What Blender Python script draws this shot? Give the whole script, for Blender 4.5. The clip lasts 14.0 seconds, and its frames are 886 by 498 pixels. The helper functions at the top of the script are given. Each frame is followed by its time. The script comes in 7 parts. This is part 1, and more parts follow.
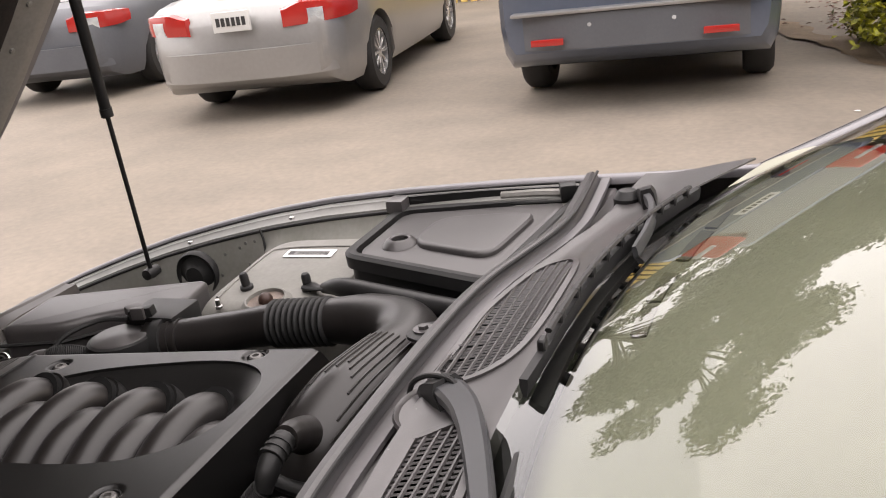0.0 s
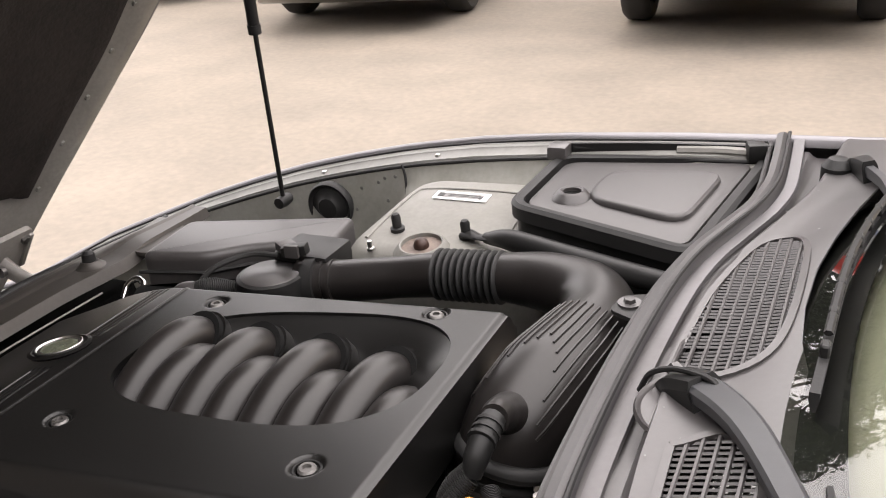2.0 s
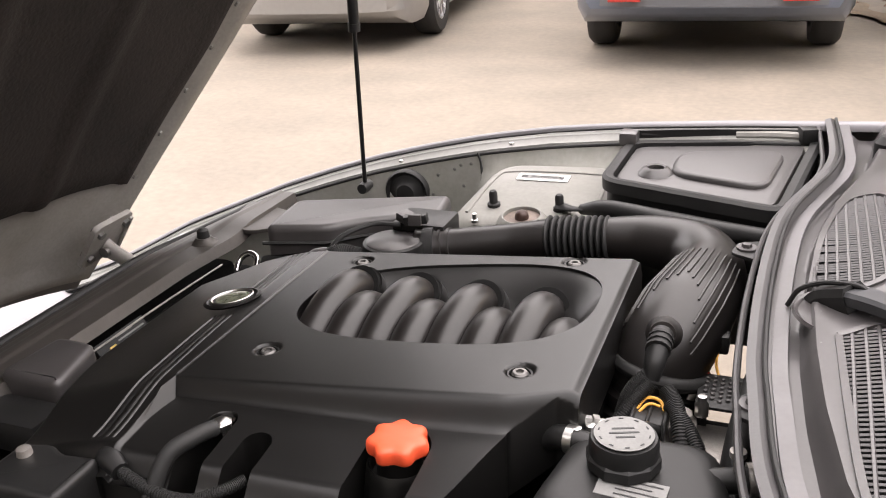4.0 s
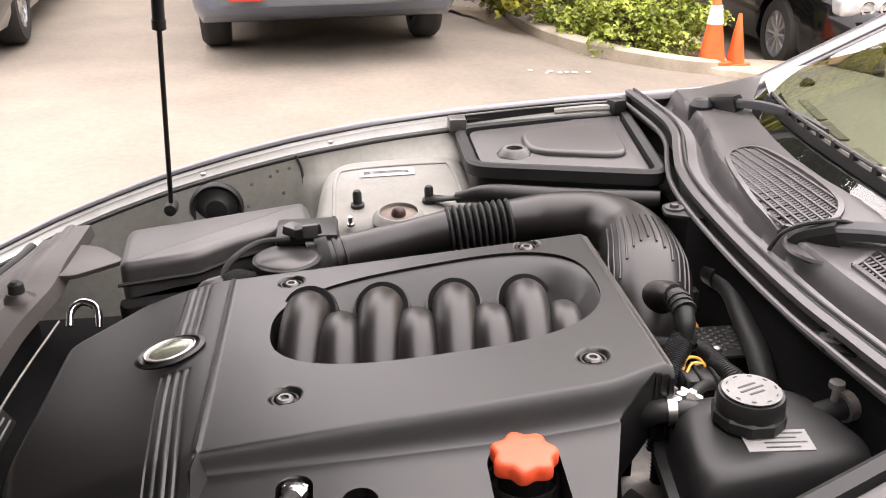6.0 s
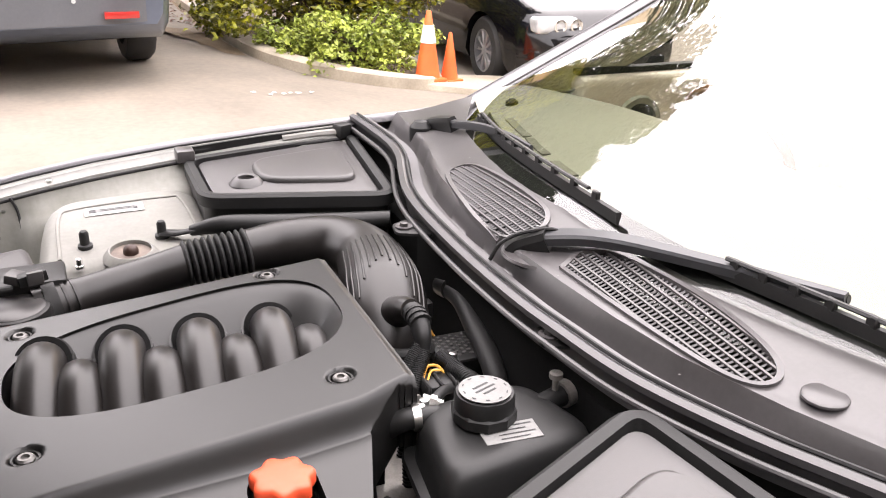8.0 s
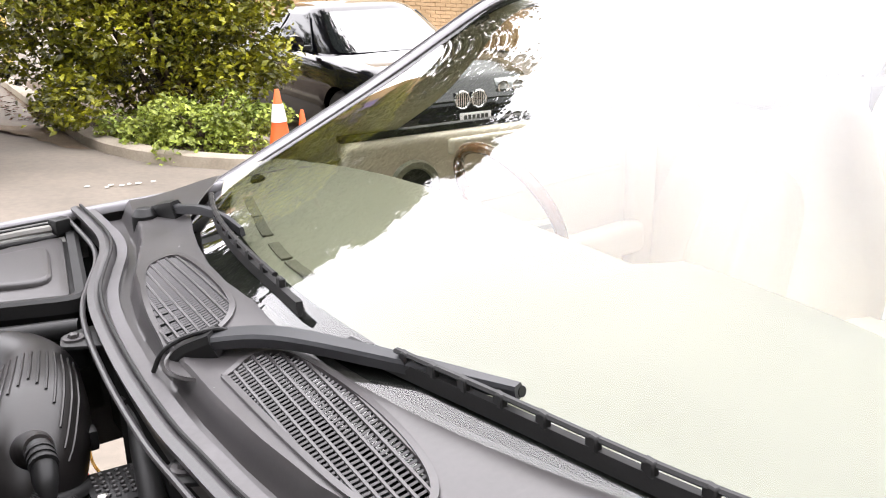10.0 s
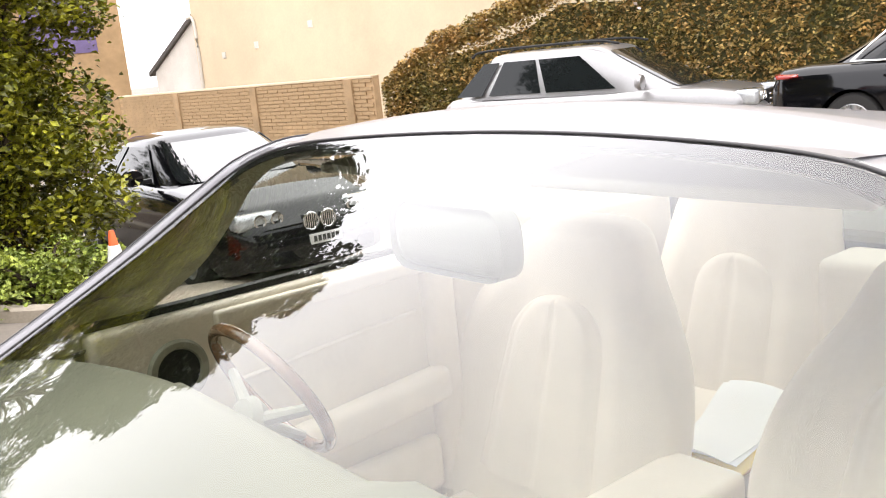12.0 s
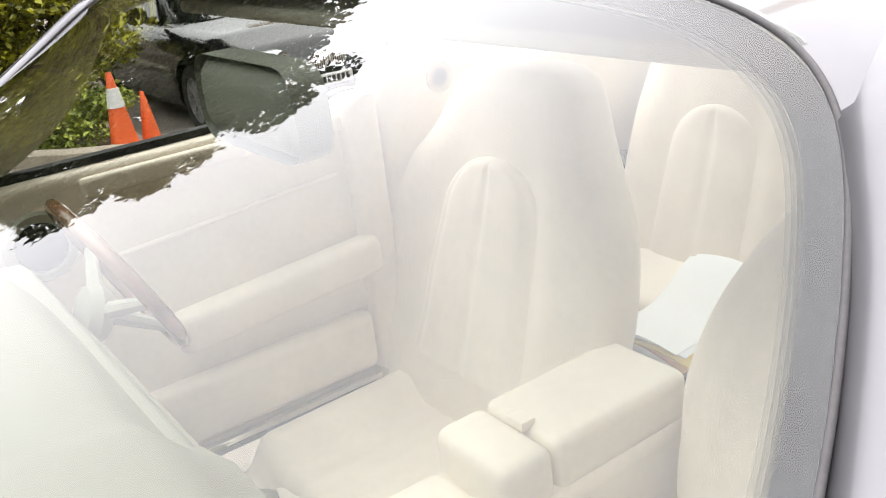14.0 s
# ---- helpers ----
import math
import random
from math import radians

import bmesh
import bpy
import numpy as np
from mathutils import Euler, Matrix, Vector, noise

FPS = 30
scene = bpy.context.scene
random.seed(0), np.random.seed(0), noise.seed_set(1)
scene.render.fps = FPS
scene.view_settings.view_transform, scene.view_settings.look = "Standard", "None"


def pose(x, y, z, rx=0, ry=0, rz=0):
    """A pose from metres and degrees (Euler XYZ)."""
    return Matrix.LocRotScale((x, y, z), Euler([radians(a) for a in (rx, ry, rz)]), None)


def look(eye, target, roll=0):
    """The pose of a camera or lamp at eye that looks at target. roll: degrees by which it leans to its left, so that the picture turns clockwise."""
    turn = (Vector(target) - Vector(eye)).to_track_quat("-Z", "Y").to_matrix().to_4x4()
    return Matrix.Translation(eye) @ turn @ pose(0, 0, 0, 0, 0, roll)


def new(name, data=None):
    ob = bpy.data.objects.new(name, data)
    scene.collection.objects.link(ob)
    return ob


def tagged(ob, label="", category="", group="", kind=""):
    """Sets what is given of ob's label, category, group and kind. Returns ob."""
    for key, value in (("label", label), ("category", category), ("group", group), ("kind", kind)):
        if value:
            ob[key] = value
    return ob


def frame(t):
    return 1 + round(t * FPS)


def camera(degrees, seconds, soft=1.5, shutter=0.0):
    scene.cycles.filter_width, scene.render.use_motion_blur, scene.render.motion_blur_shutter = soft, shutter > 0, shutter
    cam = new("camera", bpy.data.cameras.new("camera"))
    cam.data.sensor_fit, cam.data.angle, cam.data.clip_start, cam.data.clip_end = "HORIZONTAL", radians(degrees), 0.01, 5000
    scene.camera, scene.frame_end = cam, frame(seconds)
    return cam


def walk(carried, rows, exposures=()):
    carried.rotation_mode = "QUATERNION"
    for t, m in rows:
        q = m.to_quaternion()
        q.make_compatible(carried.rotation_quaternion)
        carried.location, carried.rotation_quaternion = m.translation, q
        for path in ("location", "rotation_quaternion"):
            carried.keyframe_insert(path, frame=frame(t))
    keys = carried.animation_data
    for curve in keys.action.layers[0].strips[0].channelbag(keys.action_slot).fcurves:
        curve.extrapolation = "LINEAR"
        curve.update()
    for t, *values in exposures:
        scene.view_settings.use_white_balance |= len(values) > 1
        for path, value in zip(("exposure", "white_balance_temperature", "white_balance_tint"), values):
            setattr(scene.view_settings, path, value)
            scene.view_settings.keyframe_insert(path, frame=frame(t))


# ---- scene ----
cam = camera(51.9, 14.0, soft=1.05)
PATH = [
    (0, (0.894, -0.814, 1.385), (0.163, 0.916, 0.698), -7.4),
    (0.5, (0.774, -0.755, 1.385), (-0.14, 0.845, 0.607), -8.4),
    (1, (0.703, -0.725, 1.398), (-0.172, 0.856, 0.539), -7.6),
    (1.5, (0.676, -0.732, 1.405), (-0.161, 0.881, 0.569), -5.5),
    (2, (0.66, -0.772, 1.404), (-0.161, 0.852, 0.574), -4.5),
    (2.5, (0.654, -0.833, 1.423), (-0.171, 0.767, 0.551), -4.6),
    (3, (0.605, -0.943, 1.44), (-0.192, 0.67, 0.567), -3.1),
    (3.2, (0.594, -0.978, 1.425), (-0.223, 0.644, 0.587), -2.9),
    (5.3, (0.076, -1.162, 1.394), (-0.069, 0.673, 0.61), -2.9),
    (5.5, (0.018, -1.124, 1.392), (-0.022, 0.717, 0.611), -2.3),
    (6, (-0.101, -1.075, 1.376), (0.101, 0.745, 0.574), -0.5),
    (6.5, (-0.138, -1.078, 1.383), (0.211, 0.693, 0.522), 0.2),
    (7, (-0.149, -1.099, 1.397), (0.31, 0.648, 0.538), 0.8),
    (7.5, (-0.145, -1.1, 1.41), (0.479, 0.637, 0.64), 1.9),
    (8, (-0.113, -1.114, 1.407), (0.643, 0.573, 0.644), 1.7),
    (8.2, (-0.107, -1.122, 1.4), (0.705, 0.532, 0.621), 2.1),
    (10.3, (0.318, -1.027, 1.353), (1.297, 0.621, 0.781), -2.1),
    (10.5, (0.342, -0.998, 1.37), (1.335, 0.65, 0.823), -2.7),
    (11, (0.39, -1.046, 1.419), (1.487, 0.547, 0.912), -4.8),
    (11.5, (0.504, -1.046, 1.442), (1.724, 0.472, 0.987), -5.4),
    (12, (0.588, -1.04, 1.433), (1.794, 0.5, 1.015), -5.7),
    (12.5, (0.786, -1.02, 1.42), (1.865, 0.603, 0.969), -6.5),
    (13, (0.871, -1.006, 1.387), (1.936, 0.589, 0.82), -6.8),
    (13.5, (0.938, -0.987, 1.369), (2.017, 0.563, 0.709), -6.3),
    (14, (0.991, -0.971, 1.374), (2.023, 0.573, 0.631), -6.9),
]
walk(cam, [(t, look(eye, target, roll)) for t, eye, target, roll in PATH], [
    (0, 1.8, 6850, 18), (.5, 1.84, 6850, 18), (1.5, 2.1, 6800, 17), (3, 2.27, 6800, 16), (5.5, 2.55, 6850, 20), (6.5, 2.66, 6800, 20), (8, 2.8, 6700, 19), (10.5, 2.35, 6350, 15), (12, 2.03, 6400, 14), (13, 2.01, 6400, 13), (14, 2.04, 6350, 13)])
# ---- world and light ----
world = bpy.data.worlds.new("world")
scene.world = world
world.use_nodes = True
_nt = world.node_tree
_sky = _nt.nodes.new("ShaderNodeTexSky")
_sky.sky_type = "NISHITA"
_sky.sun_disc = False
_sky.sun_elevation = radians(56)
_sky.sun_rotation = radians(18)
_sky.air_density = 1.0
_sky.dust_density = 1.0
_sky.ozone_density = 1.0
# overcast: the sky whitened by cloud, brighter overhead than at the horizon
SUN_DIR = Vector((1.7, 5.3, 8.3)).normalized()
_veil = _nt.nodes.new("ShaderNodeMix")
_veil.data_type = "RGBA"
_veil.inputs[0].default_value = 0.94
_veil.inputs[7].default_value = (4.65, 4.62, 4.58, 1)
_nt.links.new(_sky.outputs[0], _veil.inputs[6])
_tc = _nt.nodes.new("ShaderNodeTexCoord")
_xyz = _nt.nodes.new("ShaderNodeSeparateXYZ")
_nt.links.new(_tc.outputs["Generated"], _xyz.inputs[0])
_glow = _nt.nodes.new("ShaderNodeMapRange")
_glow.inputs["From Min"].default_value = 0.0
_glow.inputs["From Max"].default_value = 1.0
_glow.inputs["To Min"].default_value = 1.3
_glow.inputs["To Max"].default_value = 2.0
_high = _nt.nodes.new("ShaderNodeMath")
_high.operation = "POWER"
_high.inputs[1].default_value = 1.3
_nt.links.new(_xyz.outputs["Z"], _high.inputs[0])
_nt.links.new(_high.outputs[0], _glow.inputs["Value"])
_mul = _nt.nodes.new("ShaderNodeMath")
_mul.operation = "MULTIPLY"
_mul.inputs[1].default_value = 0.107
_nt.links.new(_glow.outputs[0], _mul.inputs[0])
_nt.links.new(_veil.outputs[2], _nt.nodes["Background"].inputs[0])
_nt.links.new(_mul.outputs[0], _nt.nodes["Background"].inputs[1])
sun_data = bpy.data.lights.new("sun", "SUN")
sun_data.energy = 0.5
sun_data.angle = radians(105)
sun_data.color = (1.0, 0.96, 0.90)
sun = new("sun", sun_data)
sun.matrix_world = look(tuple(SUN_DIR * 10), (0, 0, 0))

# ---- materials ----


def material(name, base, rough=0.5, metal=0.0, var=0.12, scale=8.0, bump=0.0, bscale=200.0, coat=0.0, spec=0.5,
             second=None, island=0.0, stain=0.0, trans=0.0):
    """A node material: base colour varied at two scales, uneven roughness and a fine relief."""
    m = bpy.data.materials.new(name)
    m.use_nodes = True
    nt = m.node_tree
    b = nt.nodes["Principled BSDF"]
    tc = nt.nodes.new("ShaderNodeTexCoord")
    n1 = nt.nodes.new("ShaderNodeTexNoise")
    n1.inputs["Scale"].default_value = scale
    n1.inputs["Detail"].default_value = 6
    nt.links.new(tc.outputs["Object"], n1.inputs["Vector"])
    n2 = nt.nodes.new("ShaderNodeTexNoise")
    n2.inputs["Scale"].default_value = scale * 14
    n2.inputs["Detail"].default_value = 3
    nt.links.new(tc.outputs["Object"], n2.inputs["Vector"])
    mixf = nt.nodes.new("ShaderNodeMath")
    mixf.operation = "MULTIPLY_ADD"
    mixf.inputs[1].default_value = 0.4
    nt.links.new(n2.outputs["Fac"], mixf.inputs[0])
    half = nt.nodes.new("ShaderNodeMath")
    half.operation = "MULTIPLY"
    half.inputs[1].default_value = 0.6
    nt.links.new(n1.outputs["Fac"], half.inputs[0])
    nt.links.new(half.outputs[0], mixf.inputs[2])
    fac = mixf.outputs[0]
    ramp = nt.nodes.new("ShaderNodeValToRGB")
    c0 = [max(0.0, c * (1 - var)) for c in base]
    c1 = [min(1.0, c * (1 + var)) for c in (second or base)]
    ramp.color_ramp.elements[0].position = 0.34
    ramp.color_ramp.elements[1].position = 0.66
    ramp.color_ramp.elements[0].color = (*c0, 1)
    ramp.color_ramp.elements[1].color = (*c1, 1)
    nt.links.new(fac, ramp.inputs[0])
    col = ramp.outputs[0]
    if stain > 0:
        n3 = nt.nodes.new("ShaderNodeTexNoise")
        n3.inputs["Scale"].default_value = scale * 0.22
        n3.inputs["Detail"].default_value = 8
        n3.inputs["Roughness"].default_value = 0.65
        nt.links.new(tc.outputs["Object"], n3.inputs["Vector"])
        r3 = nt.nodes.new("ShaderNodeValToRGB")
        r3.color_ramp.elements[0].position = 0.42
        r3.color_ramp.elements[1].position = 0.6
        r3.color_ramp.elements[0].color = (1 - stain, 1 - stain, 1 - stain * 1.1, 1)
        r3.color_ramp.elements[1].color = (1, 1, 1, 1)
        nt.links.new(n3.outputs["Fac"], r3.inputs[0])
        mx = nt.nodes.new("ShaderNodeMix")
        mx.data_type, mx.blend_type = "RGBA", "MULTIPLY"
        mx.inputs[0].default_value = 1.0
        nt.links.new(col, mx.inputs[6])
        nt.links.new(r3.outputs[0], mx.inputs[7])
        col = mx.outputs[2]
    if island > 0:
        geo = nt.nodes.new("ShaderNodeNewGeometry")
        hsv = nt.nodes.new("ShaderNodeHueSaturation")
        mr = nt.nodes.new("ShaderNodeMapRange")
        mr.inputs["To Min"].default_value = 1 - island
        mr.inputs["To Max"].default_value = 1 + island
        nt.links.new(geo.outputs["Random Per Island"], mr.inputs["Value"])
        nt.links.new(mr.outputs[0], hsv.inputs["Value"])
        nt.links.new(col, hsv.inputs["Color"])
        col = hsv.outputs[0]
    nt.links.new(col, b.inputs["Base Color"])
    rr = nt.nodes.new("ShaderNodeMapRange")
    rr.inputs["To Min"].default_value = max(0.02, rough * 0.8)
    rr.inputs["To Max"].default_value = min(1.0, rough * 1.2)
    nt.links.new(fac, rr.inputs["Value"])
    nt.links.new(rr.outputs[0], b.inputs["Roughness"])
    b.inputs["Metallic"].default_value = metal
    b.inputs["Specular IOR Level"].default_value = spec
    if coat:
        b.inputs["Coat Weight"].default_value = coat
        b.inputs["Coat Roughness"].default_value = 0.06
    if trans:
        b.inputs["Transmission Weight"].default_value = trans
    if bump > 0:
        nb = nt.nodes.new("ShaderNodeTexNoise")
        nb.inputs["Scale"].default_value = bscale
        nb.inputs["Detail"].default_value = 3
        nt.links.new(tc.outputs["Object"], nb.inputs["Vector"])
        bp = nt.nodes.new("ShaderNodeBump")
        bp.inputs["Strength"].default_value = bump
        bp.inputs["Distance"].default_value = 0.4 / bscale
        nt.links.new(nb.outputs["Fac"], bp.inputs["Height"])
        nt.links.new(bp.outputs[0], b.inputs["Normal"])
    return m


def glass_material(name, tint=(1, 1, 1)):
    """A thin pane: clear, tinted, with the mirror gloss of its two faces, which grows towards grazing angles."""
    m = bpy.data.materials.new(name)
    m.use_nodes = True
    nt = m.node_tree
    nt.nodes.remove(nt.nodes["Principled BSDF"])
    tr = nt.nodes.new("ShaderNodeBsdfTransparent")
    tr.inputs[0].default_value = (*tint, 1)
    gl = nt.nodes.new("ShaderNodeBsdfGlossy")
    gl.inputs["Roughness"].default_value = 0.0
    fr = nt.nodes.new("ShaderNodeFresnel")
    fr.inputs["IOR"].default_value = 1.52
    one = nt.nodes.new("ShaderNodeMath")
    one.inputs[1].default_value = 1.0
    nt.links.new(fr.outputs[0], one.inputs[0])
    two = nt.nodes.new("ShaderNodeMath")
    two.operation = "MULTIPLY"
    two.inputs[1].default_value = 2.0
    nt.links.new(fr.outputs[0], two.inputs[0])
    up = nt.nodes.new("ShaderNodeMath")
    up.operation = "DIVIDE"
    up.use_clamp = True
    nt.links.new(two.outputs[0], up.inputs[0])
    nt.links.new(one.outputs[0], up.inputs[1])
    mx = nt.nodes.new("ShaderNodeMixShader")
    nt.links.new(up.outputs[0], mx.inputs[0])
    nt.links.new(tr.outputs[0], mx.inputs[1])
    nt.links.new(gl.outputs[0], mx.inputs[2])
    nt.links.new(mx.outputs[0], nt.nodes["Material Output"].inputs[0])
    return m


M = {}
M["silver"] = material("silver_paint", (0.18, 0.175, 0.183), 0.42, 0.6, 0.05, 3, coat=0.4)
M["bay_silver"] = material("bay_paint", (0.23, 0.225, 0.21), 0.68, 0.15, 0.12, 9, bump=0.05, bscale=60, stain=0.25)
M["cover"] = material("cover_plastic", (0.0055, 0.0053, 0.0051), 0.34, 0, 0.15, 7, bump=0.15, bscale=900, spec=0.48)
M["duct"] = material("duct_plastic", (0.0115, 0.0100, 0.0095), 0.36, 0, 0.2, 12, bump=0.08, bscale=500, spec=0.45)
M["black"] = material("black_plastic", (0.012, 0.012, 0.012), 0.42, 0, 0.2, 15, bump=0.08, bscale=600, spec=0.3)
# flat near-black that paints shade into cavities, gaps, openings and undersides
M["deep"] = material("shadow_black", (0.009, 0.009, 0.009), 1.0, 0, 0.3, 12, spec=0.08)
M["rubber"] = material("rubber", (0.016, 0.016, 0.016), 0.55, 0, 0.2, 20, bump=0.1, bscale=300, spec=0.3)
M["cowl"] = material("cowl_plastic", (0.056, 0.052, 0.053), 0.34, 0, 0.15, 10, bump=0.1, bscale=700, stain=0.15, spec=0.7)
M["lid"] = material("lid_plastic", (0.040, 0.037, 0.037), 0.40, 0, 0.15, 10, bump=0.1, bscale=700, spec=0.6)
M["steel"] = material("steel", (0.55, 0.54, 0.52), 0.3, 1.0, 0.15, 40)
M["chrome"] = material("chrome", (0.85, 0.85, 0.84), 0.08, 1.0, 0.03, 10)
M["alloy"] = material("cast_alloy", (0.33, 0.31, 0.29), 0.5, 0.8, 0.2, 30, bump=0.3, bscale=120)
M["rust_pale"] = material("stained_recess", (0.16, 0.125, 0.105), 0.7, 0.1, 0.4, 40, bump=0.2, bscale=150)
M["rust_dark"] = material("dark_rust", (0.035, 0.017, 0.012), 0.45, 0.2, 0.4, 60, bump=0.2, bscale=200)
M["rust"] = material("rust", (0.115, 0.052, 0.032), 0.75, 0.1, 0.4, 60, bump=0.3, bscale=200)
M["orange_cap"] = material("orange_plastic", (0.74, 0.085, 0.03), 0.45, 0, 0.05, 12)
M["orange"] = material("cone_vinyl", (0.85, 0.14, 0.03), 0.55, 0, 0.1, 9, stain=0.1)
M["white"] = material("white_band", (0.75, 0.75, 0.72), 0.5, 0, 0.08, 12)
M["paper"] = material("paper", (0.80, 0.80, 0.79), 0.7, 0, 0.03, 6)
M["yellow"] = material("yellow_paper", (0.75, 0.55, 0.16), 0.7, 0, 0.08, 6)
M["kraft"] = material("kraft_paper", (0.55, 0.33, 0.15), 0.8, 0, 0.08, 6)
M["ink"] = material("ink", (0.03, 0.03, 0.03), 0.6, 0, 0.1, 30)
M["red_wire"] = material("red_wire", (0.45, 0.03, 0.015), 0.4, 0, 0.1, 20)
M["label"] = material("label_film", (0.21, 0.21, 0.205), 0.6, 0, 0.1, 20, spec=0.2)
M["badge"] = material("badge_enamel", (0.20, 0.215, 0.16), 0.25, 0.6, 0.4, 60, coat=0.4)
M["leather"] = material("leather", (0.78, 0.70, 0.575), 0.5, 0, 0.06, 6, bump=0.07, bscale=260)
M["dash"] = material("dash_vinyl", (0.31, 0.305, 0.24), 0.55, 0, 0.06, 5, bump=0.06, bscale=400)
M["carpet"] = material("carpet", (0.20, 0.19, 0.15), 0.95, 0, 0.25, 20, bump=0.5, bscale=500)
M["headliner"] = material("headliner", (0.5, 0.47, 0.40), 0.9, 0, 0.06, 8, bump=0.2, bscale=500)
M["wood"] = material("burr_wood", (0.20, 0.10, 0.05), 0.2, 0, 0.4, 14, coat=0.8)
M["ground"] = material("asphalt", (0.192, 0.167, 0.139), 0.9, 0, 0.05, 1.6, bump=0.2, bscale=120, spec=0.3, stain=0.09,
                       second=(0.242, 0.208, 0.170))
M["kerb"] = material("kerb_concrete", (0.44, 0.38, 0.30), 0.85, 0, 0.18, 4, bump=0.4, bscale=90, stain=0.25)
M["soil"] = material("soil", (0.10, 0.07, 0.045), 0.95, 0, 0.35, 6, bump=0.8, bscale=40)
M["block"] = material("wall_block", (0.45, 0.30, 0.157), 0.85, 0, 0.12, 5, bump=0.4, bscale=80, stain=0.18)
M["mortar"] = material("mortar", (0.45, 0.30, 0.16), 0.9, 0, 0.15, 8)
M["stucco"] = material("stucco", (0.70, 0.57, 0.39), 0.9, 0, 0.06, 1.5, bump=0.4, bscale=60, stain=0.1)
M["stucco_pale"] = material("stucco_pale", (0.75, 0.70, 0.63), 0.9, 0, 0.08, 2, bump=0.3, bscale=60, stain=0.15)
M["roof"] = material("roof_felt", (0.10, 0.09, 0.08), 0.9, 0, 0.2, 6)
M["bark"] = material("bark", (0.085, 0.06, 0.042), 0.9, 0, 0.3, 14, bump=0.8, bscale=50)
M["leaf"] = material("leaf_green", (0.07, 0.09, 0.005), 0.4, 0, 0.35, 3, island=0.75, second=(0.25, 0.24, 0.012))
M["leaf_dark"] = material("leaf_dark", (0.03, 0.045, 0.014), 0.5, 0, 0.35, 3, island=0.5)
M["leaf_low"] = material("leaf_low", (0.15, 0.22, 0.02), 0.55, 0, 0.3, 3, island=0.5, second=(0.33, 0.37, 0.06))
M["leaf_brown"] = material("hedge_leaf", (0.19, 0.20, 0.035), 0.6, 0, 0.3, 1.2, island=0.6, second=(0.36, 0.20, 0.06))
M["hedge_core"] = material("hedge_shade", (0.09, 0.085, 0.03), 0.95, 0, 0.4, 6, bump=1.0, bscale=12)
M["flower"] = material("flower", (0.75, 0.62, 0.58), 0.7, 0, 0.1, 8)
M["paint_silver"] = material("paint_silver_grey", (0.34, 0.335, 0.325), 0.34, 0.6, 0.05, 2, coat=0.5)
M["paint_pale"] = material("paint_pale_silver", (0.33, 0.322, 0.318), 0.35, 0.55, 0.05, 2, coat=0.9)
M["paint_blue"] = material("paint_blue_grey", (0.125, 0.15, 0.20), 0.3, 0.5, 0.05, 2, coat=0.9)
M["bumper"] = material("bumper_grey", (0.11, 0.115, 0.125), 0.45, 0.1, 0.08, 4)
M["paint_black"] = material("paint_black", (0.004, 0.004, 0.005), 0.1, 0.0, 0.1, 2, coat=0.3, spec=0.35)
M["tyre"] = material("tyre", (0.022, 0.021, 0.02), 0.75, 0, 0.25, 14, bump=0.3, bscale=90)
M["rim"] = material("wheel_alloy", (0.58, 0.58, 0.58), 0.28, 0.9, 0.08, 12)
M["rim_dark"] = material("wheel_dark", (0.48, 0.48, 0.49), 0.3, 0.8, 0.1, 12)
M["red_lens"] = material("red_lens", (0.40, 0.02, 0.015), 0.15, 0, 0.1, 9, coat=1.0)
M["lamp"] = material("headlamp_lens", (0.55, 0.57, 0.58), 0.12, 0.3, 0.25, 12, coat=1.0)
M["car_glass"] = material("dark_glass", (0.010, 0.012, 0.012), 0.04, 0, 0.1, 3, spec=0.4)
M["plate"] = material("plate_white", (0.62, 0.62, 0.60), 0.45, 0, 0.05, 9)
M["purple"] = material("purple_paint", (0.16, 0.12, 0.25), 0.8, 0, 0.2, 4)
M["glass"] = glass_material("windscreen_glass", (0.88, 0.91, 0.85))
# tint added to cut the light that falls on the rear seats
M["rear_glass"] = glass_material("rear_glass", (0.42, 0.45, 0.42))
M["arm"] = material("wiper_arm_paint", (0.036, 0.037, 0.040), 0.4, 0.1, 0.12, 9, bump=0.05, bscale=500)
M["front_panel"] = material("front_panel_paint", (0.062, 0.056, 0.052), 0.45, 0.3, 0.15, 9, bump=0.06, bscale=300, stain=0.25)
M["frame_paint"] = material("bonnet_frame_paint", (0.27, 0.255, 0.24), 0.5, 0.2, 0.14, 9, bump=0.05, bscale=60, stain=0.2)
M["cap_print"] = material("cap_print", (0.19, 0.19, 0.185), 0.65, 0, 0.15, 20, spec=0.15)
M["pillar_trim"] = material("pillar_cloth", (0.55, 0.53, 0.39), 0.85, 0, 0.08, 9, bump=0.15, bscale=500)
M["seal"] = material("aged_seal", (0.09, 0.085, 0.085), 0.5, 0, 0.2, 20, spec=0.3)
M["seal_rubber"] = material("seal_rubber", (0.042, 0.04, 0.041), 0.36, 0, 0.2, 20, bump=0.05, bscale=300, spec=0.6)
M["screen_glass"] = material("screen_glass", (0.012, 0.014, 0.014), 0.03, 0, 0.1, 3, coat=1.0, spec=1.0)
# for the added light-blocking wall, dark so that it bounces little
M["blocker_dark"] = material("blocker_brown", (0.10, 0.088, 0.075), 0.9, 0, 0.2, 2, bump=0.3, bscale=60)
M["band"] = material("glass_band", (0.018, 0.016, 0.017), 0.7, 0, 0.05, 9, spec=0.1)
M["ledge"] = material("ledge_paint", (0.13, 0.125, 0.13), 0.4, 0.3, 0.12, 9, stain=0.2)
